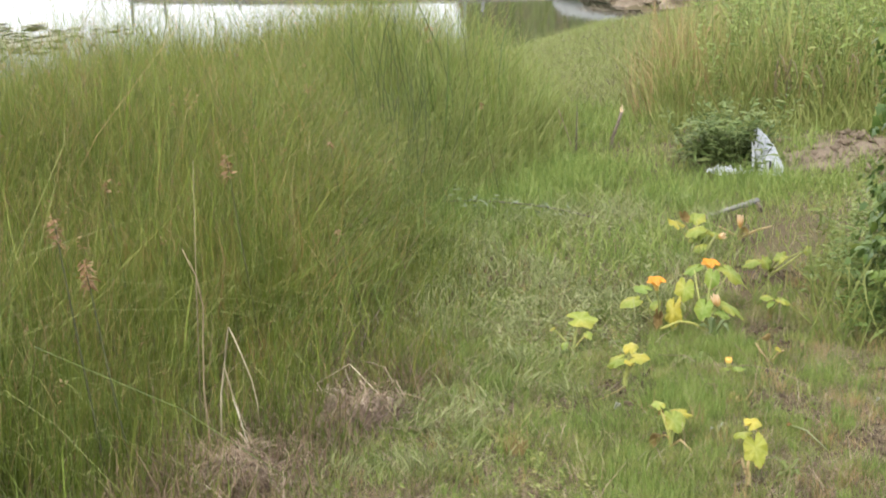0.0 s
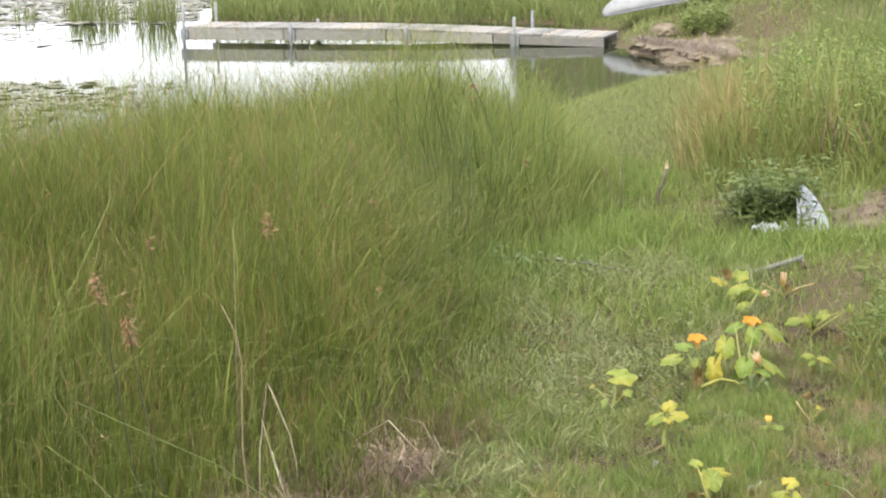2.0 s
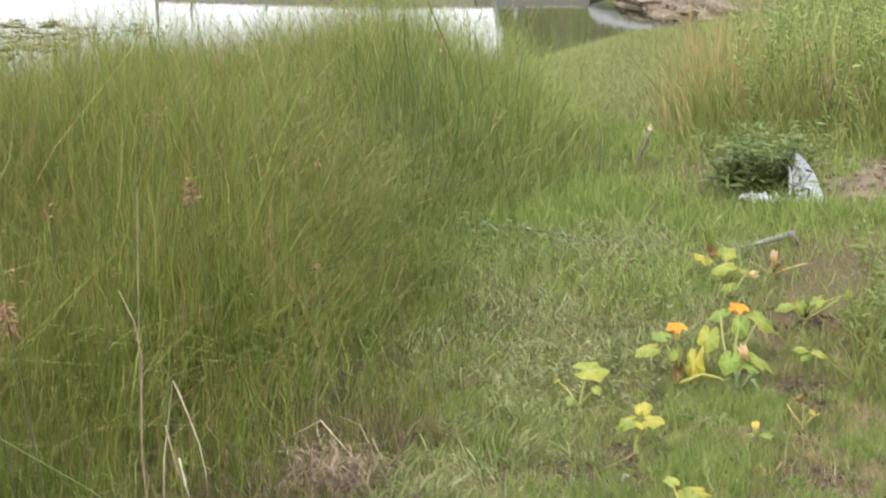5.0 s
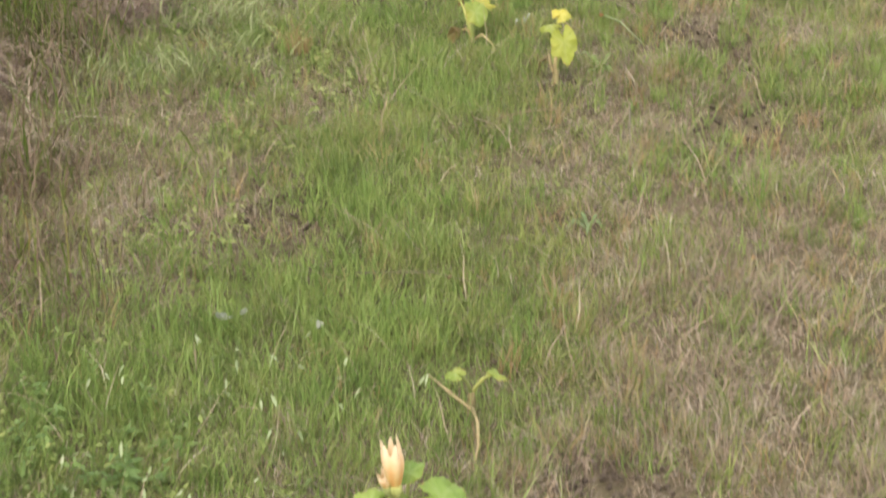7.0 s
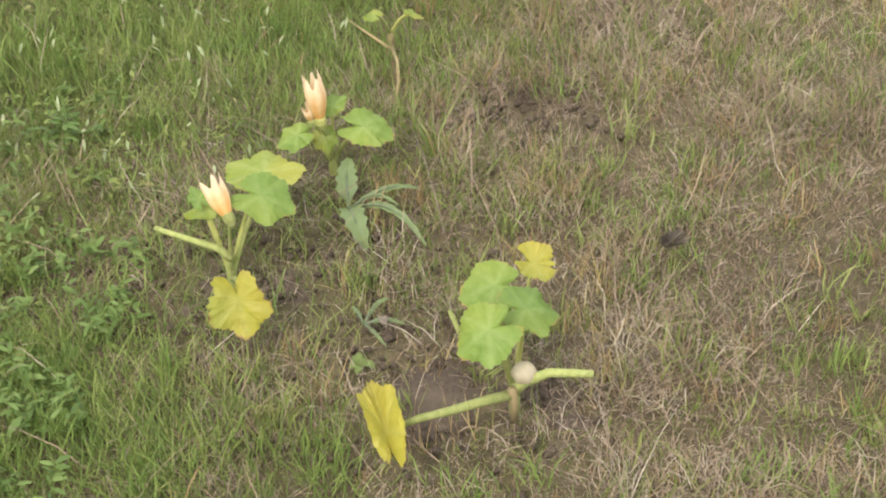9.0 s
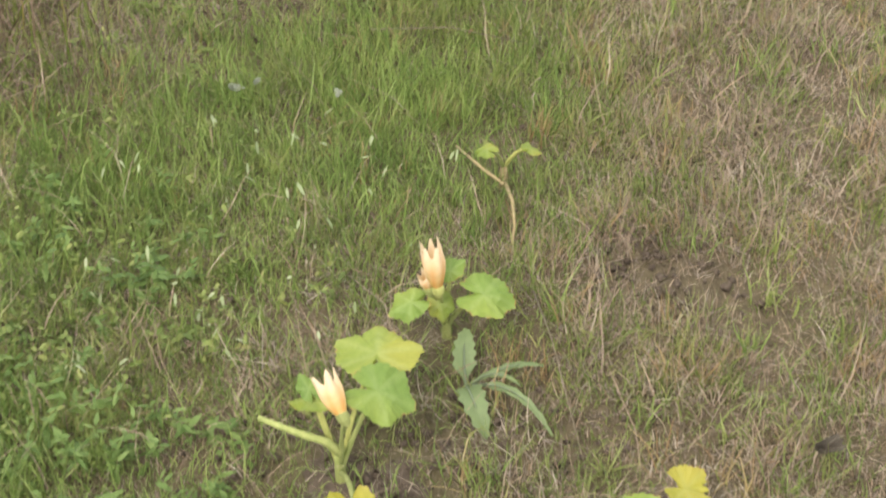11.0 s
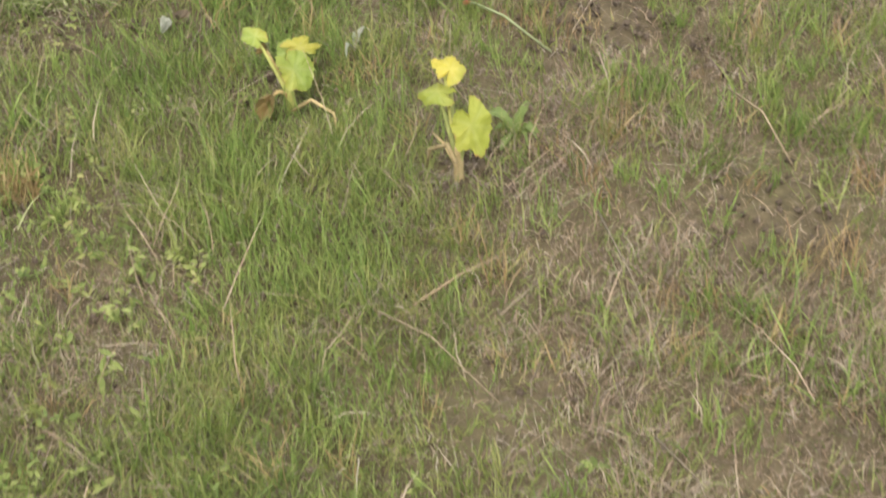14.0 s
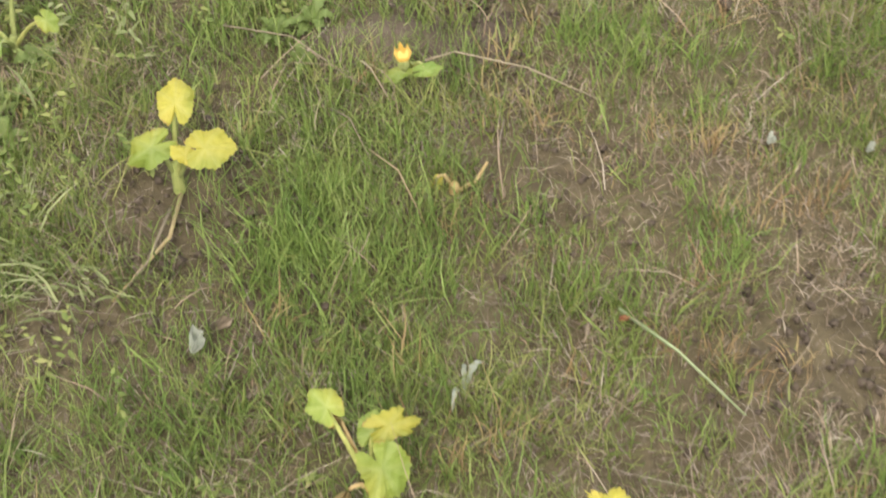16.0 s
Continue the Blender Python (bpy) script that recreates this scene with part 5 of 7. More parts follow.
def thistle(x, y, ways, label):
    """A sow thistle: broad toothed leaves with a pale midrib, each from the root to its own tip."""
    weed = new("sow_thistle")
    weed.location = (x, y, land1(x, y))
    tagged(weed, label, "weed")
    for k, (tx, ty, tz, wd, rise) in enumerate(ways):
        base, tip = Vector((0, 0, 0.012)), Vector((tx - x, ty - y, tz))
        pts = arc(base, tip, rise, 12, 0.06 * (-1) ** k)
        bm = bmesh.new()
        rows = []
        for i, q in enumerate(pts):
            u = i / 12
            d = (pts[min(12, i + 1)] - pts[max(0, i - 1)]).normalized()
            side = d.cross(Vector((0.1, -0.5, 0.85))).normalized()
            w = wd * (0.16 + 0.84 * math.sin(math.pi * min(1.0, 0.12 + u * 0.86)) ** 0.8) * (1 + 0.16 * (-1) ** i) * (0.35 if u < 0.2 else 1.0)
            lift = d.cross(side) * -0.16 * w
            rows.append([bm.verts.new(q + side * (w * e / 2) + lift * abs(e)) for e in (-1, -0.12, 0.12, 1)])
        for g0, g1 in zip(rows, rows[1:]):
            for n in range(3):
                bm.faces.new((g0[n], g1[n], g1[n + 1], g0[n + 1]))
        lf = part("leaf", bm, M_THISTLE, weed, smooth=True)
        rib = bmesh.new()
        tube(rib, [q + Vector((0, -0.001, 0.0016)) for q in pts[:9]], [0.0024 - 0.0002 * i for i in range(9)], 5)
        part("midrib", rib, M_GREYWEED, lf, "pale fleshy midrib", smooth=True)


thistle(0.143, 1.311, [(0.138, 1.375, 0.06, 0.030, 0.01), (0.177, 1.226, 0.008, 0.034, 0.03), (0.262, 1.236, 0.012, 0.012, 0.030), (0.245, 1.345, 0.030, 0.009, 0.025), (0.215, 1.305, 0.03, 0.008, 0.02)],
        "grey-green sow thistle with long jagged leaves")
thistle(0.192, 1.069, [(0.223, 1.105, 0.03, 0.007, 0.01), (0.247, 1.066, 0.02, 0.007, 0.012), (0.174, 1.087, 0.03, 0.006, 0.008), (0.225, 1.030, 0.012, 0.006, 0.01)], "small pale narrow-leaved weed on bare soil")
rosette(0.195, 0.997, 5, 0.024, 0.016, "tiny green seedling on bare soil", 0.6, M_WEED)
rosette(0.085, 3.46, 3, 0.036, 0.007, "pale narrow-leaved weed in the turf", 0.9, M_SILVER)
rosette(0.0, 4.40, 9, 0.07, 0.014, "blue-green narrow-leaved weed under the pumpkin leaves", 1.0)
rosette(0.29, 3.20, 11, 0.05, 0.016, "low dark green broad-leaved weed", 0.8, M_WEED)
rosette(0.31, 2.42, 6, 0.05, 0.009, "withered grey-leaved weed in dry turf", 0.9)
for wx, wy in ((-0.08, 4.08), (-0.03, 4.1), (-0.05, 4.02), (-0.43, 4.0), (-0.40, 4.08), (-0.46, 4.12), (-0.50, 4.03), (-0.44, 3.93)):
    rosette(wx, wy, 9, 0.034, 0.013, "low broad-leaved green weed in the turf", 0.7, M_WEED)

# loose straws, a shrivelled leaf and crumbs of soil on the turf
def straw_line(points, r=0.0016, label="long dry straw lying on the turf", material=None):
    bm = bmesh.new()
    tube(bm, [(x, y, land1(x, y) + z) for x, y, z in points], [r * (1 - 0.5 * i / (len(points) - 1)) for i in range(len(points))], 5)
    return tagged(part("straw", bm, material or M_DRYSTEM, smooth=True), label, "straw")


straw_line([(-0.15, 4.09, 0.03), (-0.06, 4.03, 0.05), (0.02, 3.95, 0.03)])
straw_line([(0.11, 3.96, 0.05), (0.15, 3.97, 0.05), (0.24, 3.93, 0.045), (0.33, 3.88, 0.02)], 0.002)
straw_line([(-0.02, 3.92, 0.02), (0.0, 3.87, 0.05), (0.02, 3.81, 0.03)])
straw_line([(0.02, 3.83, 0.03), (0.05, 3.77, 0.05), (0.075, 3.70, 0.02)])
straw_line([(-0.23, 3.75, 0.04), (-0.26, 3.68, 0.03), (-0.31, 3.62, 0.02)], 0.0022)
straw_line([(0.28, 3.54, 0.03), (0.33, 3.46, 0.045), (0.39, 3.38, 0.02)], 0.0028, "thick pale grass stem lying on the turf", M_PALESEED)
straw_line([(0.08, 2.87, 0.03), (0.15, 2.905, 0.04), (0.21, 2.935, 0.035)], 0.0024)
straw_line([(0.19, 2.83, 0.03), (0.25, 2.87, 0.04)], 0.002)
straw_line([(0.37, 3.01, 0.02), (0.375, 2.85, 0.045), (0.385, 2.69, 0.02)], 0.0018)
straw_line([(0.62, 3.23, 0.03), (0.65, 3.13, 0.05), (0.67, 3.04, 0.02)], 0.0024)
straw_line([(0.03, 2.87, 0.03), (0.09, 2.79, 0.05), (0.16, 2.68, 0.02)], 0.0016)
straw_line([(0.33, 2.58, 0.03), (0.36, 2.50, 0.04), (0.37, 2.43, 0.02)], 0.0022)
straw_line([(-0.10, 2.14, 0.03), (0.04, 2.13, 0.05), (0.20, 2.12, 0.03)], 0.0014)
straw_line([(-0.05, 1.52, 0.02), (0.02, 1.42, 0.06), (0.06, 1.30, 0.02)], 0.0013)
straw_line([(0.22, 1.50, 0.02), (0.25, 1.38, 0.05), (0.31, 1.16, 0.02)], 0.0014)


def fallen_leaf(x, y, size, colour, heading, label):
    leaf_seed[0] += 1
    ob = part("fallen_leaf", pumpkin_leaf_mesh(size, leaf_seed[0], 0.5, 0.5), colour)
    ob.matrix_basis = Matrix.Translation((x, y, land1(x, y) + 0.032)) @ Euler((0.5, 0.2, heading)).to_matrix().to_4x4() @ Matrix.Diagonal((1.0, 0.45, 1.0, 1.0))
    return tagged(ob, label, "leaf")


fallen_leaf(-0.215, 3.54, 0.023, M_SILVER, 1.7, "shrivelled pale fallen leaf on the turf")
fallen_leaf(-0.185, 3.57, 0.018, M_BARK, 0.6, "shrivelled grey fallen leaf on the turf")
fallen_leaf(0.277, 3.522, 0.009, M_REDLEAF, 0.4, "small rusty fallen leaf on the turf")
fallen_leaf(0.07, 2.14, 0.009, M_RUST, 1.4, "small rusty fallen leaf on the turf")
fallen_leaf(0.62, 2.28, 0.008, M_RUST, 2.0, "small rusty fallen leaf on the turf")
fallen_leaf(0.64, 3.74, 0.013, M_SILVER, 1.0, "pale silvery fallen leaf on the turf")
fallen_leaf(0.52, 3.77, 0.013, M_SILVER, 1.4, "pale silvery fallen leaf on the turf")
fallen_leaf(-0.30, 1.94, 0.016, M_SILVER, 0.2, "pale silvery fallen leaf on the turf")
fallen_leaf(-0.27, 1.96, 0.012, M_SILVER, 1.2, "pale silvery fallen leaf on the turf")
fallen_leaf(-0.13, 1.94, 0.014, M_SILVER, 2.2, "pale silvery fallen leaf on the turf")
fallen_leaf(0.22, 1.05, 0.012, M_BARK, 2.6, "brown shrivelled fallen leaf on bare soil")
fallen_leaf(0.60, 1.22, 0.030, M_BARK, 0.5, "large dry grey leaf in the turf")

def crumbs(name, pts, radius, material, label):
    n = len(pts)
    ov = np.array([(1, 0, 0), (-1, 0, 0), (0, 1, 0), (0, -1, 0), (0, 0, 1), (0, 0, -1)], float)
    cv = pts[:, None] + np.array([0, 0, 0.012]) + (ov[None] + rng.normal(0, 0.3, (n, 6, 3))) * radius[:, None, None]
    cf = np.array([0, 2, 4, 2, 1, 4, 1, 3, 4, 3, 0, 4, 2, 0, 5, 1, 2, 5, 3, 1, 5, 0, 3, 5])
    cl = (np.arange(n)[:, None] * 6 + cf[None]).ravel()
    stuff(name, raw_mesh(name, cv.reshape(-1, 3), cl, np.arange(n * 8) * 3, np.full(n * 8, 3), material, False), label, "soil crumbs")


crumb = scatter(-0.6, 0.7, 0.7, 5.6, 2600, lambda x, y: np.clip(1.2 * spots(x, y, BARE), 0.02, 1))
crumbs("soil_crumbs", crumb, gauss(len(crumb), 0.0042, 0.0024, 0.0012), M_BAREBED, "loose crumbs of soil round the pumpkin plants")
clod = scatter(0.0, 0.8, 7.2, 8.5, 520, lambda x, y: np.exp(-(((x - 0.38) / 0.34) ** 2 + ((y - 7.85) / 0.6) ** 2) ** 2))
crumbs("soil_clods", clod + np.array([0, 0, 0.008]), gauss(len(clod), 0.011, 0.007, 0.004), M_SAND, "dry clods lying on the soil heap")

# clover and chickweed mats
def mats(x, y):
    return np.maximum.reduce([np.exp(-(((x + 0.45) / 0.26) ** 2 + ((y - 1.35) / 0.42) ** 2)), 0.9 * np.exp(-(((x + 0.62) / 0.36) ** 2 + ((y - 4.1) / 0.9) ** 2)), 0.7 * np.exp(-(((x + 0.5) / 0.25) ** 2 + ((y - 3.1) / 0.4) ** 2)),
                              0.9 * np.exp(-(((x + 0.42) / 0.12) ** 2 + ((y - 3.95) / 0.15) ** 2)), 0.5 * smooth(0.6, 0.8, value_noise(x, y, 2.2, 51))]) * (x > edge(y) + 0.05) * (1 - spots(x, y, BARE))


mb = scatter(-1.3, 1.1, 0.6, 6.2, 700, mats)
mt, mpos, mway, ml, mwid = leafy_stems(mb, gauss(len(mb), 0.045, 0.016, 0.02), 0.8, 11, 0.015, 0.0058, 0.1, 0.3)
stuff("chickweed_mat", leaf_strips("chickweed_mat", mpos, mway, ml, mwid, M_LAWN), "low mats of small-leaved green weeds in the turf", "weeds")
# leafy mint-like weeds beside the pumpkin row
wb = np.concatenate([scatter(-0.62, -0.08, 0.70, 1.24, 620, lambda x, y: smooth(-0.06, -0.2, x) * smooth(0.25, 0.5, value_noise(x, y, 9.0, 56))), scatter(-0.62, -0.26, 1.2, 1.75, 330, lambda x, y: smooth(0.35, 0.6, value_noise(x, y, 7.0, 57)))])
wt, wp, ww, wl, wwid = leafy_stems(wb, gauss(len(wb), 0.062, 0.018, 0.03), 0.5, 14, 0.025, 0.0068, 0.15, 0.4)
stuff("mint_weeds", leaf_strips("mint_weeds", wp, ww, wl, wwid, M_MINT), "green pointed-leaf weeds in the turf", "weeds")
# uncut grass round the nearest plants, thin where the soil shows
gb = scatter(-0.75, 0.30, 0.62, 2.0, 15000, lambda x, y: smooth(0.28, -0.12, x) * (0.25 + 0.75 * smooth(0.3, 0.6, value_noise(x, y, 5.0, 58))) * (1 - 0.6 * spots(x, y, BARE)))
field("lush_grass", gb, 0.048, 0.02, 0.0017, 0.5, M_LUSH, "uncut green grass round the nearest plants")
gb = scatter(-0.15, 0.60, 0.78, 1.35, 5200, lambda x, y: spots(x, y, BARE) * smooth(0.35, 0.6, value_noise(x, y, 12.0, 59)))
field("thin_grass", gb, 0.030, 0.012, 0.0013, 0.6, M_LAWN, "thin grass coming through the bare soil")
# nodding seed spikes of wild brome in the turf
ob_ = scatter(-0.45, 0.04, 1.25, 1.80, 150)
n = len(ob_)
top = ob_ + np.stack([rng.normal(0, 0.02, n), rng.normal(0, 0.02, n), rng.uniform(0.05, 0.10, n)], 1)
stuff("brome_stalks", stem_strips("brome_stalks", ob_, top, 0.0016, M_CUT), "thin stalks of wild brome in the turf", "grass")
spike = np.repeat(top, 2, 0) + rng.normal(0, 1, (2 * n, 3)) * np.array([0.008, 0.008, 0.006])
stuff("brome_spikelets", leaf_strips("brome_spikelets", spike, np.stack([rng.normal(0, 0.9, 2 * n), rng.normal(-0.2, 0.9, 2 * n), rng.normal(-0.7, 0.4, 2 * n)], 1), gauss(2 * n, 0.016, 0.004, 0.007), gauss(2 * n, 0.0048, 0.001, 0.003), M_PALESEED), "pale nodding brome seed spikes", "seed heads")
cut = scatter(-1.35, 0.0, 3.9, 6.4, 2400, lambda x, y: smooth(3.95, 4.5, y) * smooth(0.35, 0.6, value_noise(x, y, 2.6, 52)) * (x > edge(y)) * smooth(0.1, -0.35, x))
n = len(cut)
cut[:, 2] += rng.uniform(0.02, 0.06, n)
stuff("cut_grass", blades("cut_grass", cut, gauss(n, 0.06, 0.025, 0.03), gauss(n, 0.0036, 0.001, 0.0015), np.abs(rng.normal(1.1, 0.3, n)), M_CUT, 3, 0.5), "wilting cut grass lying on the turf", "clippings")


# swaths of freshly cut grass, each lying one way, and pale leafy weeds between them
sc = np.concatenate([scatter(-1.25, -0.12, 3.55, 6.2, 26, lambda x, y: (x > edge(y) + 0.12) * smooth(0.25, 0.6, value_noise(x, y, 2.0, 53)) * smooth(3.5, 4.0, y)), scatter(-0.60, -0.30, 3.45, 4.1, 34, lambda x, y: smooth(-0.25, -0.4, x)), scatter(-0.95, -0.55, 2.9, 4.1, 60, lambda x, y: (x > np.maximum(-0.73 - 0.43 * (y - 2.6), edge(y) + 0.30)) * 1.0)])
k = len(sc)
per = 60
own = np.repeat(rng.normal(0.25, 0.5, k) + np.pi * rng.integers(0, 2, k), per)
swath = np.repeat(sc, per, 0) + rng.normal(0, 1, (k * per, 3)) * np.array([0.045, 0.030, 0.0])
n = len(swath)
swath[:, 2] = land(swath[:, 0], swath[:, 1]) + rng.uniform(0.015, 0.06, n)
stuff("cut_swaths", blades("cut_swaths", swath, gauss(n, 0.045, 0.018, 0.02), gauss(n, 0.0035, 0.0012, 0.0012), np.abs(rng.normal(0.9, 0.4, n)), M_CUT, 3, 0.45, own + rng.normal(0, 0.9, n), 0.06), "swaths of pale cut grass laid over the turf", "clippings")
lb = scatter(-1.15, -0.05, 3.5, 6.0, 260, lambda x, y: (x > edge(y) + 0.15) * smooth(0.4, 0.6, value_noise(x, y, 3.4, 54)) * smooth(-0.2, -0.4, x) * smooth(3.9, 4.2, y))
lt, lpos, lway, ll, lwid = leafy_stems(lb, gauss(len(lb), 0.075, 0.025, 0.03), 0.6, 12, 0.026, 0.0062, 0.1, 0.35)
stuff("pale_weeds", leaf_strips("pale_weeds", lpos, lway, ll, lwid, M_CUT), "pale sage-green leafy weeds among the cut grass", "weeds")
yb = np.concatenate([scatter(-0.62, -0.28, 2.0, 3.3, 150, lambda x, y: smooth(0.4, 0.6, value_noise(x, y, 4.4, 55)))])
yt, ypos, yway, yl, ywid = leafy_stems(yb, gauss(len(yb), 0.04, 0.014, 0.02), 0.7, 9, 0.024, 0.0065, 0.1, 0.4)
stuff("yellow_green_weeds", leaf_strips("yellow_green_weeds", ypos, yway, yl, ywid, M_FRESH), "yellow-green broad-leaved weeds in the turf", "weeds")

# ---- marsh edge: seed heads, rushes, dead stalks, heaps ----
def stalk(name, points, r, material, label, category):
    bm = bmesh.new()
    tube(bm, points, [r * (1 - 0.55 * i / (len(points) - 1)) for i in range(len(points))], 6)
    return tagged(part(name, bm, material, smooth=True), label, category)


stalk("dead_reed_stalk", [(-1.19, 2.94, 0.0), (-1.18, 2.94, 0.22), (-1.15, 2.94, 0.41), (-1.135, 2.935, 0.385), (-1.11, 2.93, 0.33), (-1.09, 2.935, 0.27), (-1.078, 2.94, 0.20), (-1.075, 2.94, 0.14)], 0.0026, M_PALESTALK, "pale dead reed snapped and folded over", "reed stalk")
stalk("dead_reed_stalk", [(-1.17, 2.85, 0.0), (-1.18, 2.85, 0.12), (-1.19, 2.85, 0.26), (-1.185, 2.85, 0.40), (-1.18, 2.85, 0.49), (-1.195, 2.85, 0.57), (-1.23, 2.85, 0.64)], 0.0030, M_DRYSTEM, "tall pale dead reed leaning at the top", "reed stalk")
stalk("dead_reed_stalk", [(-1.14, 2.87, 0.33), (-1.11, 2.85, 0.25), (-1.07, 2.85, 0.15), (-1.03, 2.85, 0.04), (-1.02, 2.85, 0.0)], 0.002, M_DRYSTEM, "pale dead reed bent to the ground", "reed stalk")
stalk("dead_reed_stalk", [(-1.27, 3.0, 0.0), (-1.26, 3.0, 0.5), (-1.25, 3.0, 0.84)], 0.002, M_DRYSTEM, "thin straw-coloured dead reed standing upright", "reed stalk")
stalk("dead_reed_stalk", [(-0.93, 3.58, 0.0), (-0.86, 3.5, 0.10), (-0.76, 3.38, 0.02)], 0.004, M_DRYSTEM, "short dead reed fallen over the thatch", "reed stalk")


def seed_head(x, y, z, name, label, n=80, size=0.045, stem=M_RUSHSTEM):
    """A rush whose stem leans up to a drooping tassel of seeds."""
    head = new(name)
    head.location = (x + 0.10, y, land1(x, y))
    tagged(head, label, "rush")
    h = z - head.location.z
    bm = bmesh.new()
    tube(bm, arc((0, 0, 0), (-0.10, 0, h), 0, 6, 0.03), [q * min(1.0, 0.35 + n / 100) for q in (0.0036, 0.0034, 0.0031, 0.0028, 0.0025, 0.0022, 0.0018)], 6)
    part("stem", bm, stem, head, smooth=True)
    a, e = rng.uniform(0, 2 * np.pi, n), rng.uniform(-0.9, 0.9, n)
    u = rng.uniform(-1, 0.6, n)
    pos = np.stack([-0.10 + 0.22 * size * np.cos(a) * rng.uniform(0, 1, n) - 0.1 * u * size, 0.22 * size * np.sin(a) * rng.uniform(0, 1, n), h + u * size], 1)
    me = leaf_strips("tassel", pos, np.stack([np.cos(a), np.sin(a), e], 1), gauss(n, 0.020, 0.006, 0.008), gauss(n, 0.0050, 0.0014, 0.002), M_RUST)
    ob = new("tassel", me)
    ob.parent = head
    return head


seed_head(-1.51, 2.72, 0.71, "bulrush", "bulrush with a rusty brown seed head among marsh grass")
seed_head(-1.45, 2.75, 0.60, "bulrush", "bulrush with a rusty brown seed head among marsh grass", 90)
seed_head(-1.42, 3.66, 0.70, "bulrush", "bulrush with a rusty brown seed head among marsh grass", 60)
seed_head(-1.62, 6.9, 0.74, "bulrush", "dark bulrush with a brown head standing above the grass", 40, 0.06)
for sx, sy, sz in ((-1.15, 3.9, 0.44), (-1.4, 4.6, 0.6), (-2.0, 4.6, 0.72), (-1.75, 5.4, 0.68), (-1.25, 6.4, 0.46), (-2.3, 5.9, 0.75), (-1.65, 3.3, 0.7)):
    seed_head(sx, sy, sz, "bulrush", "thin marsh sedge with a small rusty head", 14, 0.02)
rp = scatter(-1.95, -1.25, 6.4, 7.4, 70)
n = len(rp)
stuff("dark_rushes", blades("dark_rushes", rp, gauss(n, 0.78, 0.1, 0.4), np.full(n, 0.009), np.abs(rng.normal(0.15, 0.08, n)), M_SHRUB, 5, 0.3), "clump of dark green bulrush stems", "rushes")


def dead_heap(x, y, r, h, label, pale=0.35):
    """A matted heap: fine brown litter under long pale stems that lie across each other."""
    n = int(16000 * r * r) + 300
    q = np.abs(rng.normal(0, 0.5, n)) * r
    a = rng.uniform(0, 2 * np.pi, n)
    px, py = x + np.cos(a) * q, y + np.sin(a) * q
    mound = h * np.clip(1 - (q / r) ** 2, 0, 1)
    pts = np.stack([px, py, land(px, py) + mound * rng.uniform(0.0, 1, n)], 1)
    me = blades("dead_grass_heap", pts, gauss(n, 0.06, 0.03, 0.02), gauss(n, 0.0026, 0.0008, 0.001), np.abs(rng.normal(1.5, 0.35, n)), M_HEAP, 3, 0.95)
    heap = tagged(new("dead_grass_heap", me), label, "grass heap", kind="stuff")
    m = int(n * pale)
    pts = pts[:m].copy()
    pts[:, 2] = land(pts[:, 0], pts[:, 1]) + mound[:m] * rng.uniform(0.6, 1.25, m) + 0.015
    heading = rng.normal(2.5, 0.9, m) + np.pi * rng.integers(0, 2, m)
    me = blades("long_straw", pts, gauss(m, 0.09, 0.04, 0.04), gauss(m, 0.0024, 0.0008, 0.001), np.abs(rng.normal(1.6, 0.2, m)), M_STRAW, 4, 1.02, heading, 0.10)
    ob = new("long_straw", me)
    ob.parent = heap
    return heap


dead_heap(-1.09, 2.82, 0.26, 0.075, "heap of brown dead marsh grass", 0.14)
dead_heap(-0.91, 3.33, 0.21, 0.075, "heap of brown dead marsh grass", 0.16)
dead_heap(-0.97, 2.50, 0.20, 0.03, "flattened brown dead grass at the marsh edge", 0.2)
rc = scatter(-0.47, -0.42, 3.20, 3.25, 60000)
stuff("rusty_tuft", blades("rusty_tuft", rc, gauss(len(rc), 0.05, 0.015, 0.02), gauss(len(rc), 0.0022, 0.0006, 0.001), np.abs(rng.normal(0.4, 0.2, len(rc))), M_RUSTGRASS, 3, 0.5), "small clump of rusty dry grass in the turf", "grass")
stalk("dead_reed_stalk", [(-1.12, 3.50, 0.06), (-0.98, 3.44, 0.16), (-0.80, 3.36, 0.03)], 0.0028, M_PALESTALK, "pale reed stem fallen across the dead heap", "reed stalk")
stalk("dead_reed_stalk", [(-0.97, 3.56, 0.13), (-0.88, 3.46, 0.15), (-0.75, 3.32, 0.03)], 0.0026, M_DRYSTEM, "pale reed stem fallen across the dead heap", "reed stalk")
stalk("dead_reed_stalk", [(-1.18, 3.02, 0.19), (-1.13, 2.96, 0.12), (-1.08, 2.90, 0.06)], 0.0034, M_PALESTALK, "broken pale reed stub over the dead heap", "reed stalk")

# tall dark rushes rising out of the marsh
rb = np.stack([rng.normal(-1.58, 0.10, 34), rng.normal(6.2, 0.2, 34), np.zeros(34)], 1)
rush = blades("bulrushes", rb, gauss(34, 0.80, 0.16, 0.4), gauss(34, 0.0100, 0.001, 0.006), np.abs(rng.normal(0.10, 0.09, 34)), M_STEM, 5, 0.3)
stuff("bulrushes", rush, "straight dark green rushes standing in the marsh grass", "rushes")

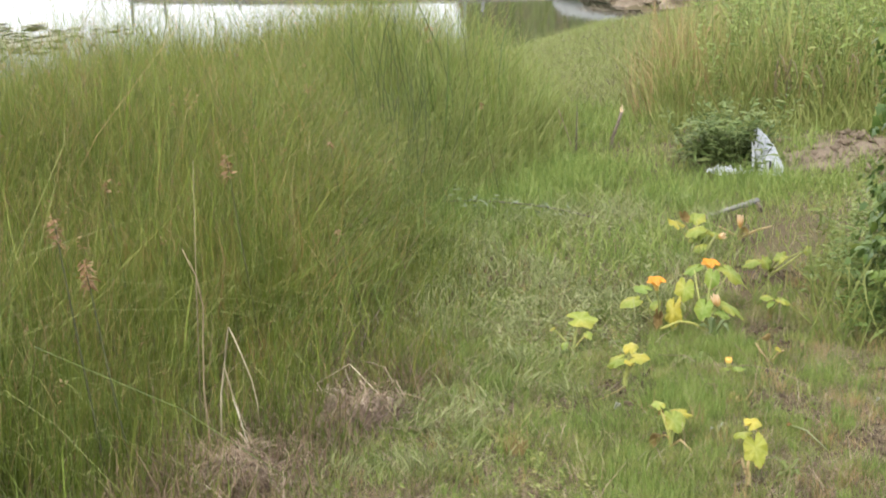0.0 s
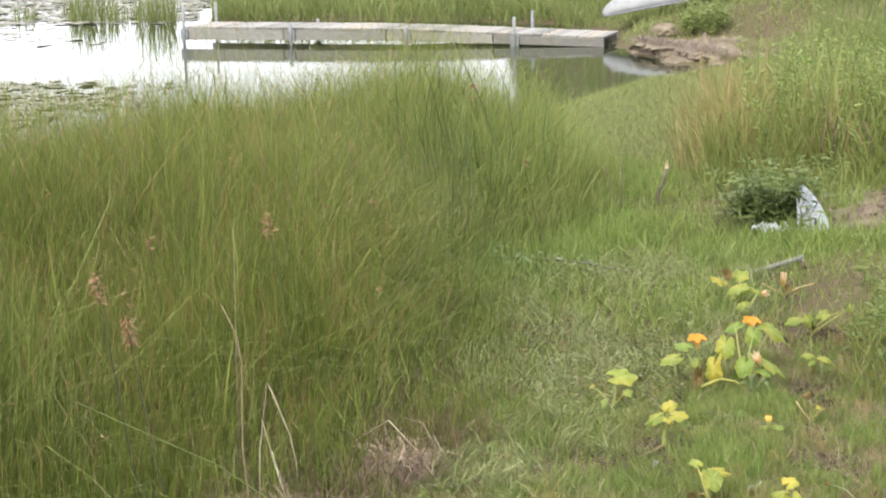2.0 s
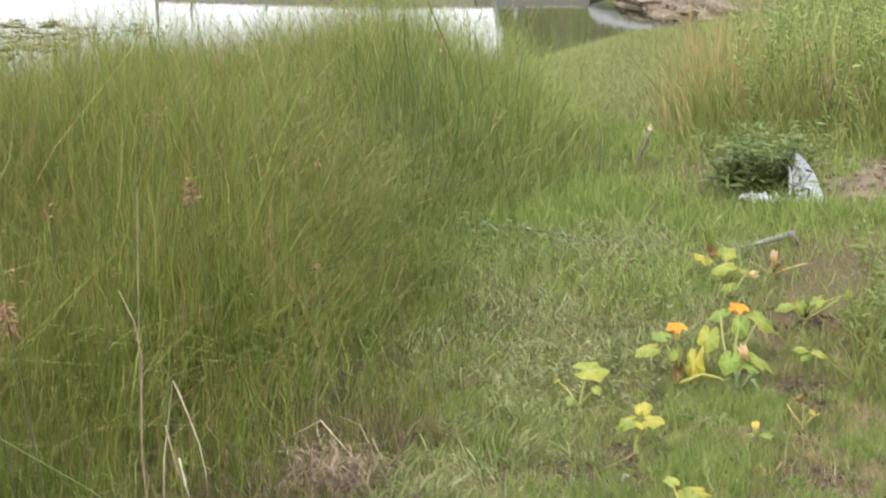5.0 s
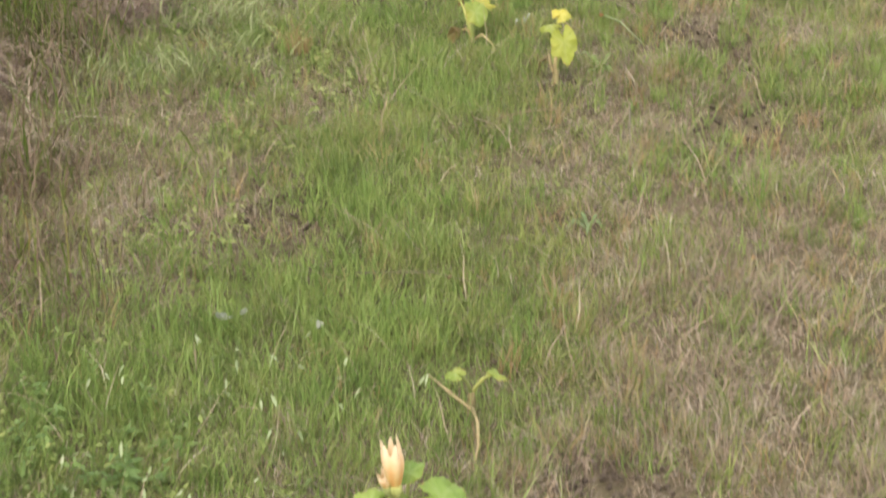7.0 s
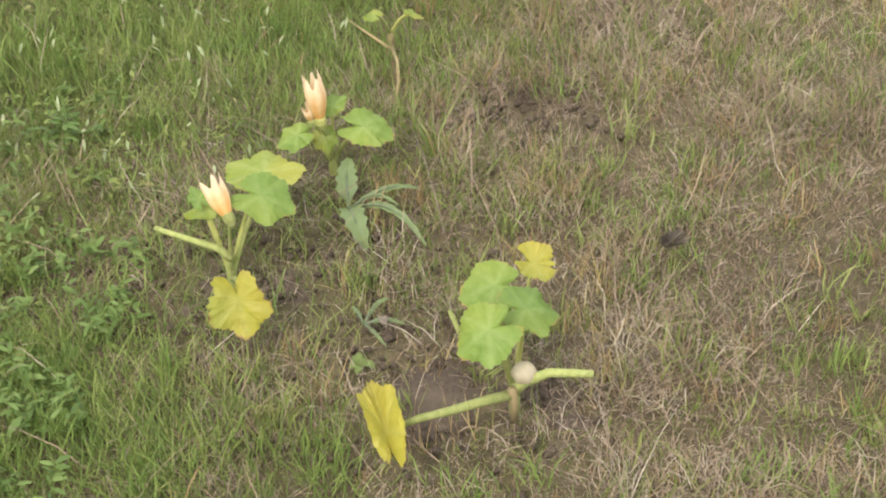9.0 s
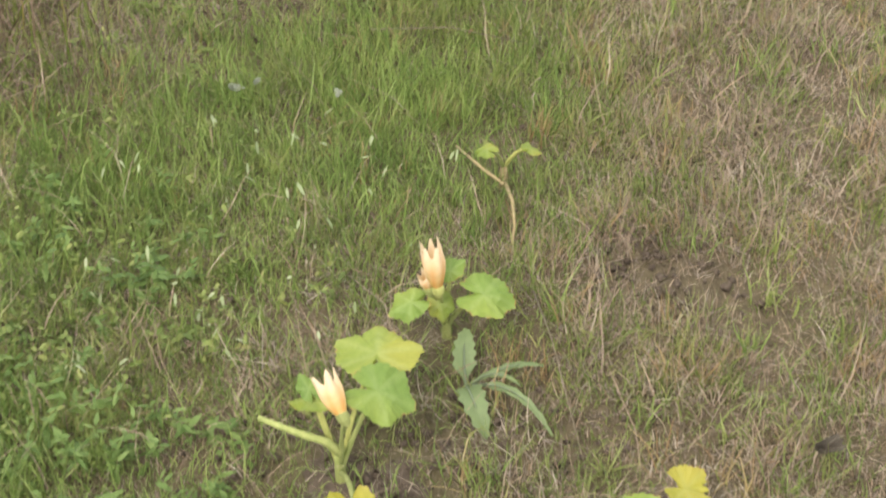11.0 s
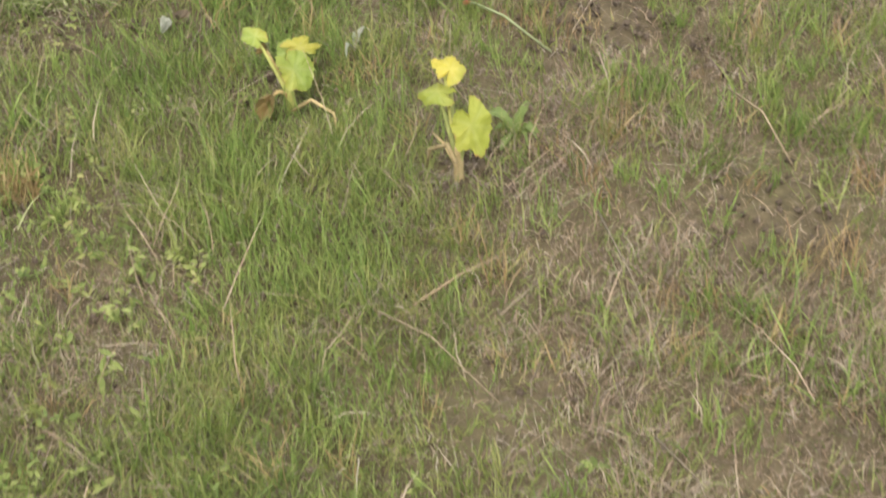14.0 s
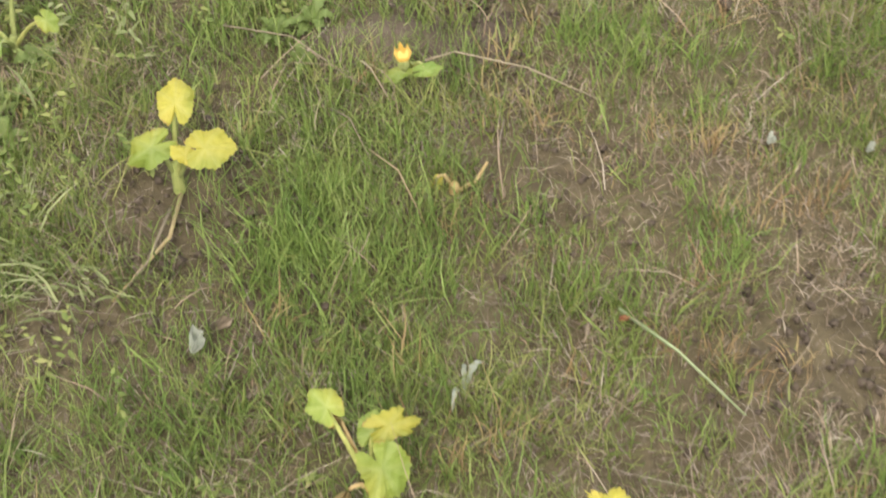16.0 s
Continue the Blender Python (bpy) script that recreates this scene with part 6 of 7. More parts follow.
# broken sapling, cut branch and a leafy twig
p = new("broken_sapling")
p.location = (-0.85, 7.87, land1(-0.85, 7.87))
tagged(p, "broken dark sapling stump with a pale torn top", "sapling")
bm = bmesh.new()
tube(bm, [(0, 0, -0.02), (0.015, 0, 0.08), (0.04, 0, 0.15), (0.06, 0, 0.215)], [0.011, 0.010, 0.009, 0.009], 8)
part("trunk", bm, M_BARK, p, smooth=True)
for dx, dz, r in ((0.0, 0.045, 0.006), (-0.014, 0.03, 0.005), (0.012, 0.02, 0.004)):
    bm = bmesh.new()
    tube(bm, [(0.06, 0, 0.205), (0.062 + dx * 0.6, 0, 0.222), (0.065 + dx, 0.004, 0.215 + dz)], [r, r * 0.8, 0.001], 5)
    part("splinter", bm, M_RAWWOOD, p, "pale torn splinter")
p = new("dead_sapling")
p.location = (-1.0, 7.62, land1(-1.0, 7.62))
tagged(p, "thin dark dead sapling with two forked twigs", "sapling")
for tx, tz in ((0.005, 0.29), (-0.10, 0.27)):
    bm = bmesh.new()
    tube(bm, arc((0, 0, -0.01), (tx, 0, tz), 0.01, 4), [0.006, 0.005, 0.004, 0.003, 0.002], 6)
    part("twig", bm, M_BARK, p, smooth=True)

p = new("cut_branch")
p.location = (-0.07, 6.25, land1(-0.07, 6.25))
tagged(p, "short sawn grey branch lying on the grass", "branch")
bm = bmesh.new()
tube(bm, [(-0.13, -0.17, 0.035), (-0.05, -0.07, 0.038), (0.03, 0.05, 0.042), (0.10, 0.15, 0.048)], [0.008, 0.010, 0.012, 0.014], 10)
part("wood", bm, M_FASCIA, p, smooth=True)
bm = bmesh.new()
tube(bm, [(0.098, 0.148, 0.0475), (0.1025, 0.1535, 0.0485)], [0.0120, 0.0120], 12)
part("sawn_end", bm, M_RAWWOOD, p, "pale sawn end")
bm = bmesh.new()
tube(bm, [(0.10, 0.13, 0.046), (0.115, 0.135, 0.02), (0.12, 0.14, 0.002)], [0.008, 0.008, 0.006], 8)
part("side_shoot", bm, M_BARK, p, smooth=True)

p = new("cut_twig")
p.location = (-1.0, 6.03, land1(-1.0, 6.03))
tagged(p, "pale cut twig with wilting leaves lying on the grass", "twig")
bm = bmesh.new()
tube(bm, arc((-0.38, 0.10, 0.06), (0.38, -0.09, 0.05), 0.02, 6, 0.05), [0.003, 0.0035, 0.004, 0.0045, 0.005, 0.005, 0.005], 6)
part("wood", bm, M_BARK, p, smooth=True)
n = 60
u = rng.uniform(0, 1, n)
a = rng.uniform(0, 6.28, n)
lv = np.stack([-0.38 + 0.62 * u, 0.10 - 0.16 * u + 0.05 * rng.normal(0, 1, n), 0.075 + 0.03 * rng.uniform(-1, 1, n)], 1)
ob = new("leaves", leaf_strips("leaves", lv, np.stack([np.cos(a), np.sin(a), rng.uniform(-0.2, 0.5, n)], 1), gauss(n, 0.05, 0.012, 0.02), gauss(n, 0.010, 0.002, 0.005), M_GREYWEED))
ob.parent = p

# ---- sack of pulled weeds ----
p = new("garden_sack")
p.location = (-0.008, 7.35, land1(-0.008, 7.35))
p.scale = (0.95, 0.9, 0.95)
tagged(p, "crumpled white plastic sack lying open on the grass", "sack")
bm = bmesh.new()
rows = []
for i in range(19):
    v = i / 18
    row = []
    for k in range(33):
        a = radians(-132 + 268 * k / 32)
        lean = 0.075 - 0.10 * v ** 1.3
        r = (1 - v ** 3.0) ** 0.5 * (1 - 0.32 * v)
        x = lean + 0.105 * math.cos(a) * r * (1.25 if math.cos(a) < 0 else 0.62)
        y = 0.085 * math.sin(a) * (r + 0.06)
        z = 0.245 * v * (1 - 0.22 * max(0.0, -math.cos(a)) * (1 - v))
        q = Vector((x * 9, y * 9, z * 9 + 4))
        c = 0.034 * abs(noise.noise(q)) + 0.018 * abs(noise.noise(q * 2.3)) + 0.006 * noise.noise(q * 6)
        c *= 0.35 + 0.65 * min(1.0, 3 * v + 0.2)
        row.append(bm.verts.new((x - c * math.cos(a), y - c * math.sin(a), max(0.002, z + 0.4 * c))))
    rows.append(row)
for g0, g1 in zip(rows, rows[1:]):
    for k in range(32):
        bm.faces.new((g0[k], g0[k + 1], g1[k + 1], g1[k]))
sack = part("sack", bm, M_BAG, p)
mod = sack.modifiers.new("sheet", "SOLIDIFY")
mod.thickness = 0.0015
# the rolled lip of the open mouth and torn flaps on the ground
lip = bmesh.new()
tube(lip, [(0.030 - 0.10 * (i / 8) ** 1.3 - 0.075 * (1 - i / 8) ** 1.5, -0.080 * (1 - (i / 8) ** 3) ** 0.5 * (1 - 0.32 * i / 8), 0.235 * i / 8 + 0.006) for i in range(7)], [0.009, 0.011, 0.007, 0.010, 0.007, 0.006, 0.002], 7)
part("mouth_lip", lip, M_BAG, p, "crumpled rolled lip of the sack")
for fx, fy, fw in ((-0.13, -0.17, 0.07), (-0.20, -0.19, 0.085), (-0.07, -0.14, 0.06), (-0.24, -0.16, 0.06)):
    bm = bmesh.new()
    grid = [[bm.verts.new((fx + fw * (u / 5 - 0.5), fy + 0.06 * (w / 4 - 0.5), 0.016 + 0.09 * abs(noise.noise((fx * 30 + u * 0.9, fy * 30 + w * 0.9, 1.3))))) for u in range(6)] for w in range(5)]
    for w in range(4):
        for u in range(5):
            bm.faces.new((grid[w][u], grid[w][u + 1], grid[w + 1][u + 1], grid[w + 1][u]))
    flap = part("torn_flap", bm, M_BAG, p, "crumpled torn sack mouth")
    flap.modifiers.new("sheet", "SOLIDIFY").thickness = 0.0015
for px, pz, w, h in ((0.055, 0.06, 0.012, 0.05),):
    bm = bmesh.new()
    box(bm, (w, 0.002, h), (px, -0.094, pz), 0.0008)
    part("dark_print", bm, M_BAGPRINT, p, "dark printed patch")

wb = np.stack([rng.normal(-0.195, 0.10, 150), rng.normal(7.40, 0.06, 150), np.full(150, 0.02)], 1)
wt, wp, ww, wl, wwid = leafy_stems(wb, gauss(150, 0.23, 0.08, 0.05), 0.6, 14, 0.070, 0.0125)
p = new("pulled_weeds")
p.location = (0, 0, 0)
tagged(p, "heap of pulled dark green weeds stuffed in the sack", "weeds")
ob = new("stems", stem_strips("stems", wb, wt, 0.005, M_STEM))
ob.parent = p
ob = new("leaves", leaf_strips("leaves", wp, ww, wl, wwid, M_PULLED))
ob.parent = p

# ---- shrub and tall weeds on the landward side ----
p = new("shrub")
p.location = (0.92, 4.88, land1(0.92, 4.88))
tagged(p, "dense leafy young shrub with broad dark green leaves", "shrub")
lumps = [(-0.10, -0.2, 0.22, 0.34, 0.25), (0.0, 0.0, 0.55, 0.42, 0.45), (-0.12, -0.15, 0.95, 0.34, 0.40), (0.15, 0.05, 1.25, 0.38, 0.35), (-0.14, 0.12, 0.30, 0.30, 0.30), (0.10, -0.25, 0.35, 0.36, 0.34), (0.35, 0.1, 0.8, 0.35, 0.45)]
lp, lw = [], []
for k in range(30):
    cx, cy, cz, r, rz = lumps[k % len(lumps)]
    d = np.random.default_rng(k).normal(0, 1, 3)
    d /= np.linalg.norm(d)
    tip = Vector((cx + d[0] * r * 0.8, cy + d[1] * r * 0.8, max(0.12, cz + d[2] * rz * 0.8)))
    bm = bmesh.new()
    tube(bm, arc((0.05 * math.cos(k), 0.05 * math.sin(k), -0.02), tip, 0.08, 6), [0.011, 0.010, 0.008, 0.006, 0.005, 0.003, 0.002], 6)
    part("branch", bm, M_BARK, p, smooth=True)
for cx, cy, cz, r, rz in lumps:
    m = 1700
    d = rng.normal(0, 1, (m, 3))
    d /= np.linalg.norm(d, axis=1, keepdims=True)
    q = rng.uniform(0.4, 1.0, m)[:, None] ** 0.6 * (0.74 + 0.55 * value_noise(d[:, 0] * 2 + cx * 9, d[:, 2] * 2 + cz * 5, 1.6, 61))[:, None]
    pts = np.array([cx, cy, cz]) + d * q * np.array([r, r, rz])
    k = pts[:, 2] > 0.10
    lp.append(pts[k])
    lw.append(d[k])
lp, lw = np.concatenate(lp), np.concatenate(lw)


def lobed_leaves(name, pos, out, size, material):
    """Many five-lobed leaves that hang from pos, their faces turned outwards."""
    n = len(pos)
    down = 0.55 * out + np.array([0, 0, -0.9]) + rng.normal(0, 0.35, (n, 3))
    down /= np.linalg.norm(down, axis=1, keepdims=True)
    face = out + np.array([0, 0, 0.7]) + rng.normal(0, 0.4, (n, 3))
    side = np.cross(face, down)
    side /= np.linalg.norm(side, axis=1, keepdims=True) + 1e-9
    face = np.cross(down, side)
    half = [(0.02, 0.16), (0.10, 0.40), (0.30, 0.36), (0.42, 0.56), (0.58, 0.30), (0.78, 0.20)]
    rim = [(0.0, 0.0)] + half + [(1.0, 0.0)] + [(u, -w) for u, w in half[::-1]]
    v = np.zeros((n, len(rim) + 1, 3))
    v[:, 0] = pos + down * (0.42 * size)[:, None] + face * (0.07 * size)[:, None]
    for k, (u, w) in enumerate(rim):
        sag = 0.10 * abs(w) - 0.16 * u * u
        v[:, k + 1] = pos + down * (u * size)[:, None] + side * (w * size)[:, None] + face * (sag * size)[:, None]
    m = len(rim)
    tri = np.array([q for k in range(m) for q in (0, k + 1, (k + 1) % m + 1)])
    loops = (np.arange(n)[:, None] * (m + 1) + tri[None]).ravel()
    return raw_mesh(name, v.reshape(-1, 3), loops, np.arange(n * m) * 3, np.full(n * m, 3), material)


ob = new("foliage", lobed_leaves("foliage", lp, lw, gauss(len(lp), 0.031, 0.010, 0.013), M_SHRUB))
ob.parent = p

wl0 = scatter(0.26, 0.64, 4.9, 6.4, 230, lambda x, y: smooth(0.22, 0.4, x - 0.08 * (y - 5.1)))
vt, vp, vw, vl, vwid = leafy_stems(wl0, gauss(len(wl0), 0.20, 0.06, 0.06), 0.35, 16, 0.044, 0.0105, 0.15, 0.5)
stuff("light_weeds", leaf_strips("light_weeds", vp, vw, vl, vwid, M_WEED), "light green leafy weeds growing before the shrub", "weeds")
sg = scatter(0.30, 0.75, 4.35, 5.6, 700)
n = len(sg)
field("uncut_grass", sg, 0.24, 0.08, 0.005, 0.5, M_LAWN, "uncut grass round the foot of the shrub", rings=4)
ub = scatter(0.42, 0.80, 4.4, 5.2, 240)
ut, up_, uw, ul, uwid = leafy_stems(ub, gauss(len(ub), 0.2, 0.06, 0.08), 0.4, 16, 0.058, 0.0105)
stuff("low_weeds", leaf_strips("low_weeds", up_, uw, ul, uwid, M_MINT), "narrow-leaved green weeds under the shrub", "weeds")

tb = scatter(-0.45, 2.2, 8.75, 10.6, 190, lambda x, y: 0.25 + 0.75 * smooth(0.35, 0.6, value_noise(x, y, 2.2, 62)))
tt, tp, tw, tl, twid = leafy_stems(tb, gauss(len(tb), 0.66, 0.18, 0.2), 0.30, 30, 0.074, 0.0125, 0.1, 0.7)
stuff("marsh_seed_heads", leaf_strips("marsh_seed_heads", tips, TIP_WAYS, gauss(len(tips), 0.014, 0.005, 0.005), gauss(len(tips), 0.0045, 0.001, 0.002), M_RUST), "small rusty seed heads scattered over the marsh grass", "seed heads")
p = new("goldenrod_stand")
tagged(p, "stand of tall leafy green weeds behind the soil heap", "weeds", kind="stuff")
ob = new("stems", stem_strips("stems", tb, tt, 0.007, M_STEM))
ob.parent = p
ob = new("leaves", leaf_strips("leaves", tp, tw, tl, twid, M_LUSH))
ob.parent = p
tg = scatter(-0.85, 2.4, 8.65, 11.5, 1000, lambda x, y: smooth(-0.95, -0.55, x) * 0.9 + 0.1)
field("tall_grass", tg, 0.42, 0.17, 0.0055, 0.35, M_LAWN, "tall uncut grass turning brown", rings=4, droop=0.8)
tg = scatter(-0.65, 1.6, 8.35, 9.0, 1300, lambda x, y: smooth(8.3, 8.6, y + 0.15 * value_noise(x, y, 3.0, 44)))
field("tall_grass", tg, 0.20, 0.08, 0.006, 0.5, M_FRESH, "knee-high light grass in front of the tall weeds", rings=4, droop=0.8)
tg = scatter(-0.75, 2.4, 8.7, 10.8, 240)
field("tall_grass", tg, 0.50, 0.2, 0.008, 0.4, M_FRESH, "light green broad-bladed grass among the tall weeds", rings=5, droop=0.9)
tg = scatter(-0.85, 0.9, 8.7, 10.4, 240)
tg = np.concatenate([tg, scatter(-0.95, -0.45, 9.0, 11.5, 260)])
field("dry_tall_grass", tg, 0.55, 0.2, 0.0045, 0.35, M_RUSTGRASS, "rusty brown grass stems standing in the weeds", rings=4, droop=0.9)
tg = scatter(-0.25, 1.6, 8.9, 10.2, 50)
field("broad_rushes", tg, 0.72, 0.14, 0.020, 0.22, M_FRESH, "upright light green cattail blades among the tall weeds", rings=5, droop=0.6)
tg = scatter(-0.6, 4.5, 11.5, 24, 240)
field("tall_grass", tg, 0.40, 0.14, 0.014, 0.4, M_FARGRASS, "rough grass beyond the tall weeds", rings=3, droop=0.8)
for x, y, h, f in ((-0.02, 8.85, 0.42, 1), (0.05, 8.80, 0.40, 1), (0.07, 8.86, 0.36, -1), (0.26, 8.84, 0.36, -1), (0.40, 8.9, 0.42, 1)):
    stalk("dead_flower_stalk", [(x, y, 0), (x + 0.01, y - 0.01, h * 0.7), (x + 0.03 * f, y - 0.03, h), (x + 0.055 * f, y - 0.05, h - 0.03), (x + 0.07 * f, y - 0.06, h - 0.10), (x + 0.07 * f, y - 0.065, h - 0.17)], 0.0058, M_DRYSTEM, "tan drooping dead flower stalk", "dead stalk")


# ---- landing stage ----
LEFT, RIGHT = Vector((-9.05, 19.55, 0.105)), Vector((-3.2, 19.35, 0.0))
p = new("landing_stage")
p.location = (LEFT.x, LEFT.y, 0)
tagged(p, "weathered grey plank landing stage on steel posts in the pond", "landing stage")
run = RIGHT - LEFT
length = run.length
turn = Vector((1, 0, 0)).rotation_difference(run.normalized()).to_matrix().to_4x4()
DECK_W = 0.96
nb = 50
bm = bmesh.new()
box(bm, (length / nb - 0.012, DECK_W, 0.03), (0, 0, 0), 0.003)
plank_mesh = bpy.data.meshes.new("plank")
bm.to_mesh(plank_mesh)
bm.free()
plank_mesh.materials.append(M_DECK)


def deck_height(s):
    """The stage dips where its last section comes down to the shore."""
    return LEFT.z - 0.03 * s / length - 0.085 * max(0.0, (s - 0.45 * length) / (0.55 * length)) ** 1.2


for k in range(nb):
    s = (k + 0.5) * length / nb
    ob = new("plank", plank_mesh)
    ob.parent = p
    q = run.normalized() * s
    ob.location = (q.x, q.y + DECK_W / 2, deck_height(s) + random.uniform(-0.003, 0.003))
    ob.rotation_euler = (0, random.uniform(-0.01, 0.01) + 0.02, random.uniform(-0.006, 0.006) + math.atan2(run.y, run.x))
def board(c):
    """The side boards grow shallower towards the shore."""
    return 0.145 - 0.05 * c.length / length


for side in (0.0, DECK_W):
    for k in range(4):
        s0, s1 = length * k / 4 + 0.01, length * (k + 1) / 4 - 0.01
        a = run.normalized() * s0
        b = run.normalized() * s1
        bm = bmesh.new()
        za, zb = deck_height(s0) - 0.017, deck_height(s1) - 0.017
        vs = [bm.verts.new((c.x, c.y + side + t, z)) for c, zt in ((a, za), (b, zb)) for t, z in ((-0.02, zt - board(c)), (0.02, zt - board(c)), (0.02, zt), (-0.02, zt))]
        for f in ((0, 1, 2, 3), (7, 6, 5, 4), (0, 4, 5, 1), (1, 5, 6, 2), (2, 6, 7, 3), (3, 7, 4, 0)):
            bm.faces.new([vs[i] for i in f])
        part("fascia_board", bm, M_FASCIA, p)
for s, side, top in ((0.0, -0.05, 0.42), (0.02, DECK_W + 0.05, 0.40), (length * 0.27, -0.05, 0.17), (length * 0.27, DECK_W + 0.05, 0.16), (length * 0.55, -0.05, 0.12), (length * 0.80, -0.05, 0.26), (length * 0.80, DECK_W + 0.05, 0.27)):
    q = run.normalized() * s
    bm = bmesh.new()
    tube(bm, [(q.x, q.y + side, -0.75), (q.x, q.y + side, 0.0), (q.x, q.y + side, top)], 0.022, 10)
    post = part("post", bm, M_STEEL, p, smooth=True)
    bm = bmesh.new()
    box(bm, (0.11, 0.05, 0.15), (q.x, q.y + side + (0.025 if side < 0 else -0.025), deck_height(s) - 0.09), 0.006)
    part("bracket", bm, M_STEEL, post)

# ---- upturned canoe on the bank ----
def canoe_section(u):
    """Half width and height of the hull, both closing in a round end."""
    e = math.sin(math.pi * min(max(u, 0.0006), 0.9994))
    return 0.36 * e ** 0.42, 0.215 * (0.66 + 0.34 * e ** 0.4) * min(1.0, e / 0.10) ** 0.4


C0 = Vector((-3.55, 21.15, 0.17))
C1 = Vector((0.35, 23.2, 0.80))
p = new("canoe")
p.location = C0
tagged(p, "scuffed white canoe lying keel up on the grassy bank", "canoe")
bm = bmesh.new()
rows = []
d = C1 - C0
L = d.length
for i in range(25):
    u = 0.5 - 0.5 * math.cos(math.pi * i / 24)
    w, h = canoe_section(u)
    row = []
    for k in range(13):
        a = math.pi * k / 12
        row.append(bm.verts.new((L * u, math.cos(a) * w * (1 - 0.12 * math.sin(a)), math.sin(a) ** 0.75 * h + (0.03 * (2 * u - 1) ** 4 * (-1)))))
    rows.append(row)
for g0, g1 in zip(rows, rows[1:]):
    for k in range(12):
        bm.faces.new((g0[k], g1[k], g1[k + 1], g0[k + 1]))
hull = part("hull", bm, M_CANOE, p, smooth=True)
ct = Vector((1, 0, 0)).rotation_difference(d.normalized()).to_matrix().to_4x4()
hull.matrix_basis = ct
hull.modifiers.new("skin", "SOLIDIFY").thickness = 0.012
for side in (1, -1):
    bm = bmesh.new()
    tube(bm, [(L * u, side * (canoe_section(u)[0] + 0.005), 0.0 - 0.03 * (2 * u - 1) ** 4) for u in (0.5 - 0.5 * math.cos(math.pi * i / 24) for i in range(25))], 0.014, 6)
    g = part("gunwale", bm, M_STEEL, p, smooth=True)
    g.matrix_basis = ct
bm = bmesh.new()
tube(bm, [(L * i / 12, 0, canoe_section(i / 12)[1] - 0.03 * (2 * i / 12 - 1) ** 4 + 0.002) for i in range(1, 12)], 0.010, 6)
g = part("keel", bm, M_CANOE, p, smooth=True)
g.matrix_basis = ct

bs = scatter(-4.2, 1.5, 19.2, 24.0, 700, lambda x, y: (in_water(x, y) < -0.1) * (0.3 + 0.7 * smooth(0.3, 0.6, value_noise(x, y, 1.2, 43))) * smooth(19.2, 20.4, y))
field("bank_turf", bs, 0.10, 0.04, 0.012, 0.6, M_MOWN, "short yellowing grass round the canoe", rings=2)
bb = scatter(-2.3, -1.75, 19.8, 20.4, 330)
bt, bp, bw, bl, bwid = leafy_stems(bb, gauss(len(bb), 0.32, 0.08, 0.1), 0.4, 18, 0.07, 0.02)
stuff("bank_bush", leaf_strips("bank_bush", bp, bw, bl, bwid, M_WEED), "small green bush on the sandy bank", "bush")


def stone(x, y, r, label):
    bm = bmesh.new()
    bmesh.ops.create_icosphere(bm, subdivisions=3, radius=r)
    for v in bm.verts:
        v.co *= 1 + 0.3 * noise.noise(v.co * (2.2 / r) + Vector((x, y, 0)))
        v.co.z *= 0.65
    ob = part("stump", bm, M_SHORE)
    ob.location = (x, y, land1(x, y) + r * 0.3)
    return tagged(ob, label, "stump")


stone(-2.52, 19.9, 0.17, "weathered grey stump on the bank")

# overhanging sod along the washed-out bank
p = new("eroded_bank")
p.location = (-2.2, 17.4, 0)
tagged(p, "ragged sod edge of the bank, washed out by the pond", "bank", kind="structure")
bm = bmesh.new()
LEDGE = [(-2.85, 18.62), (-2.74, 18.39), (-2.46, 18.02), (-2.15, 17.69), (-1.90, 17.22), (-1.66, 16.77), (-1.50, 16.45)]
rows = []
for k in range(73):
    u = k / 72 * (len(LEDGE) - 1)
    m = min(int(u), len(LEDGE) - 2)
    x = LEDGE[m][0] + (LEDGE[m + 1][0] - LEDGE[m][0]) * (u - m)
    y = LEDGE[m][1] + (LEDGE[m + 1][1] - LEDGE[m][1]) * (u - m)
    end = min(1.0, 6 * min(k, 72 - k) / 72)
    row = []
    for q, (inland, z) in enumerate(((0.08, -0.20), (0.10, -0.12), (0.14, -0.08), (0.10, -0.05), (0.07, -0.015), (0.14, 0.008), (0.24, 0.018), (0.36, 0.005), (0.48, -0.05))):
        g = Vector((x * 6, y * 6, q * 0.7))
        rag = 0.09 * noise.noise(g) + 0.045 * noise.noise(g * 2.7) + 0.03 * noise.noise(g * 7)
        row.append(bm.verts.new((x + 2.2 + 0.82 * (inland + rag), y - 17.4 + 0.57 * (inland + rag), (z + 0.35 * rag) * (0.35 + 0.65 * end) - 0.06 * (1 - end))))
    rows.append(row)
for g0, g1 in zip(rows, rows[1:]):
    for q in range(8):
        bm.faces.new((g0[q], g1[q], g1[q + 1], g0[q + 1]))
part("sod", bm, M_SHORE, p)
sod = np.stack([rng.uniform(0, 1, 2600), np.zeros(2600), np.zeros(2600)], 1)
sx = np.interp(sod[:, 0] * 6, np.arange(7), [q[0] for q in LEDGE]) + 0.22 + rng.normal(0, 0.09, 2600)
sy = np.interp(sod[:, 0] * 6, np.arange(7), [q[1] for q in LEDGE]) + 0.15 + rng.normal(0, 0.07, 2600)
stuff("sod_grass", blades("sod_grass", np.stack([sx, sy, 0.0 + 0.04 * rng.uniform(0, 1, 2600)], 1), gauss(2600, 0.08, 0.03, 0.03), gauss(2600, 0.007, 0.003, 0.004), np.abs(rng.normal(1.4, 0.4, 2600)), M_THATCH, 3, 0.95), "dead matted grass hanging over the eroded bank", "thatch")

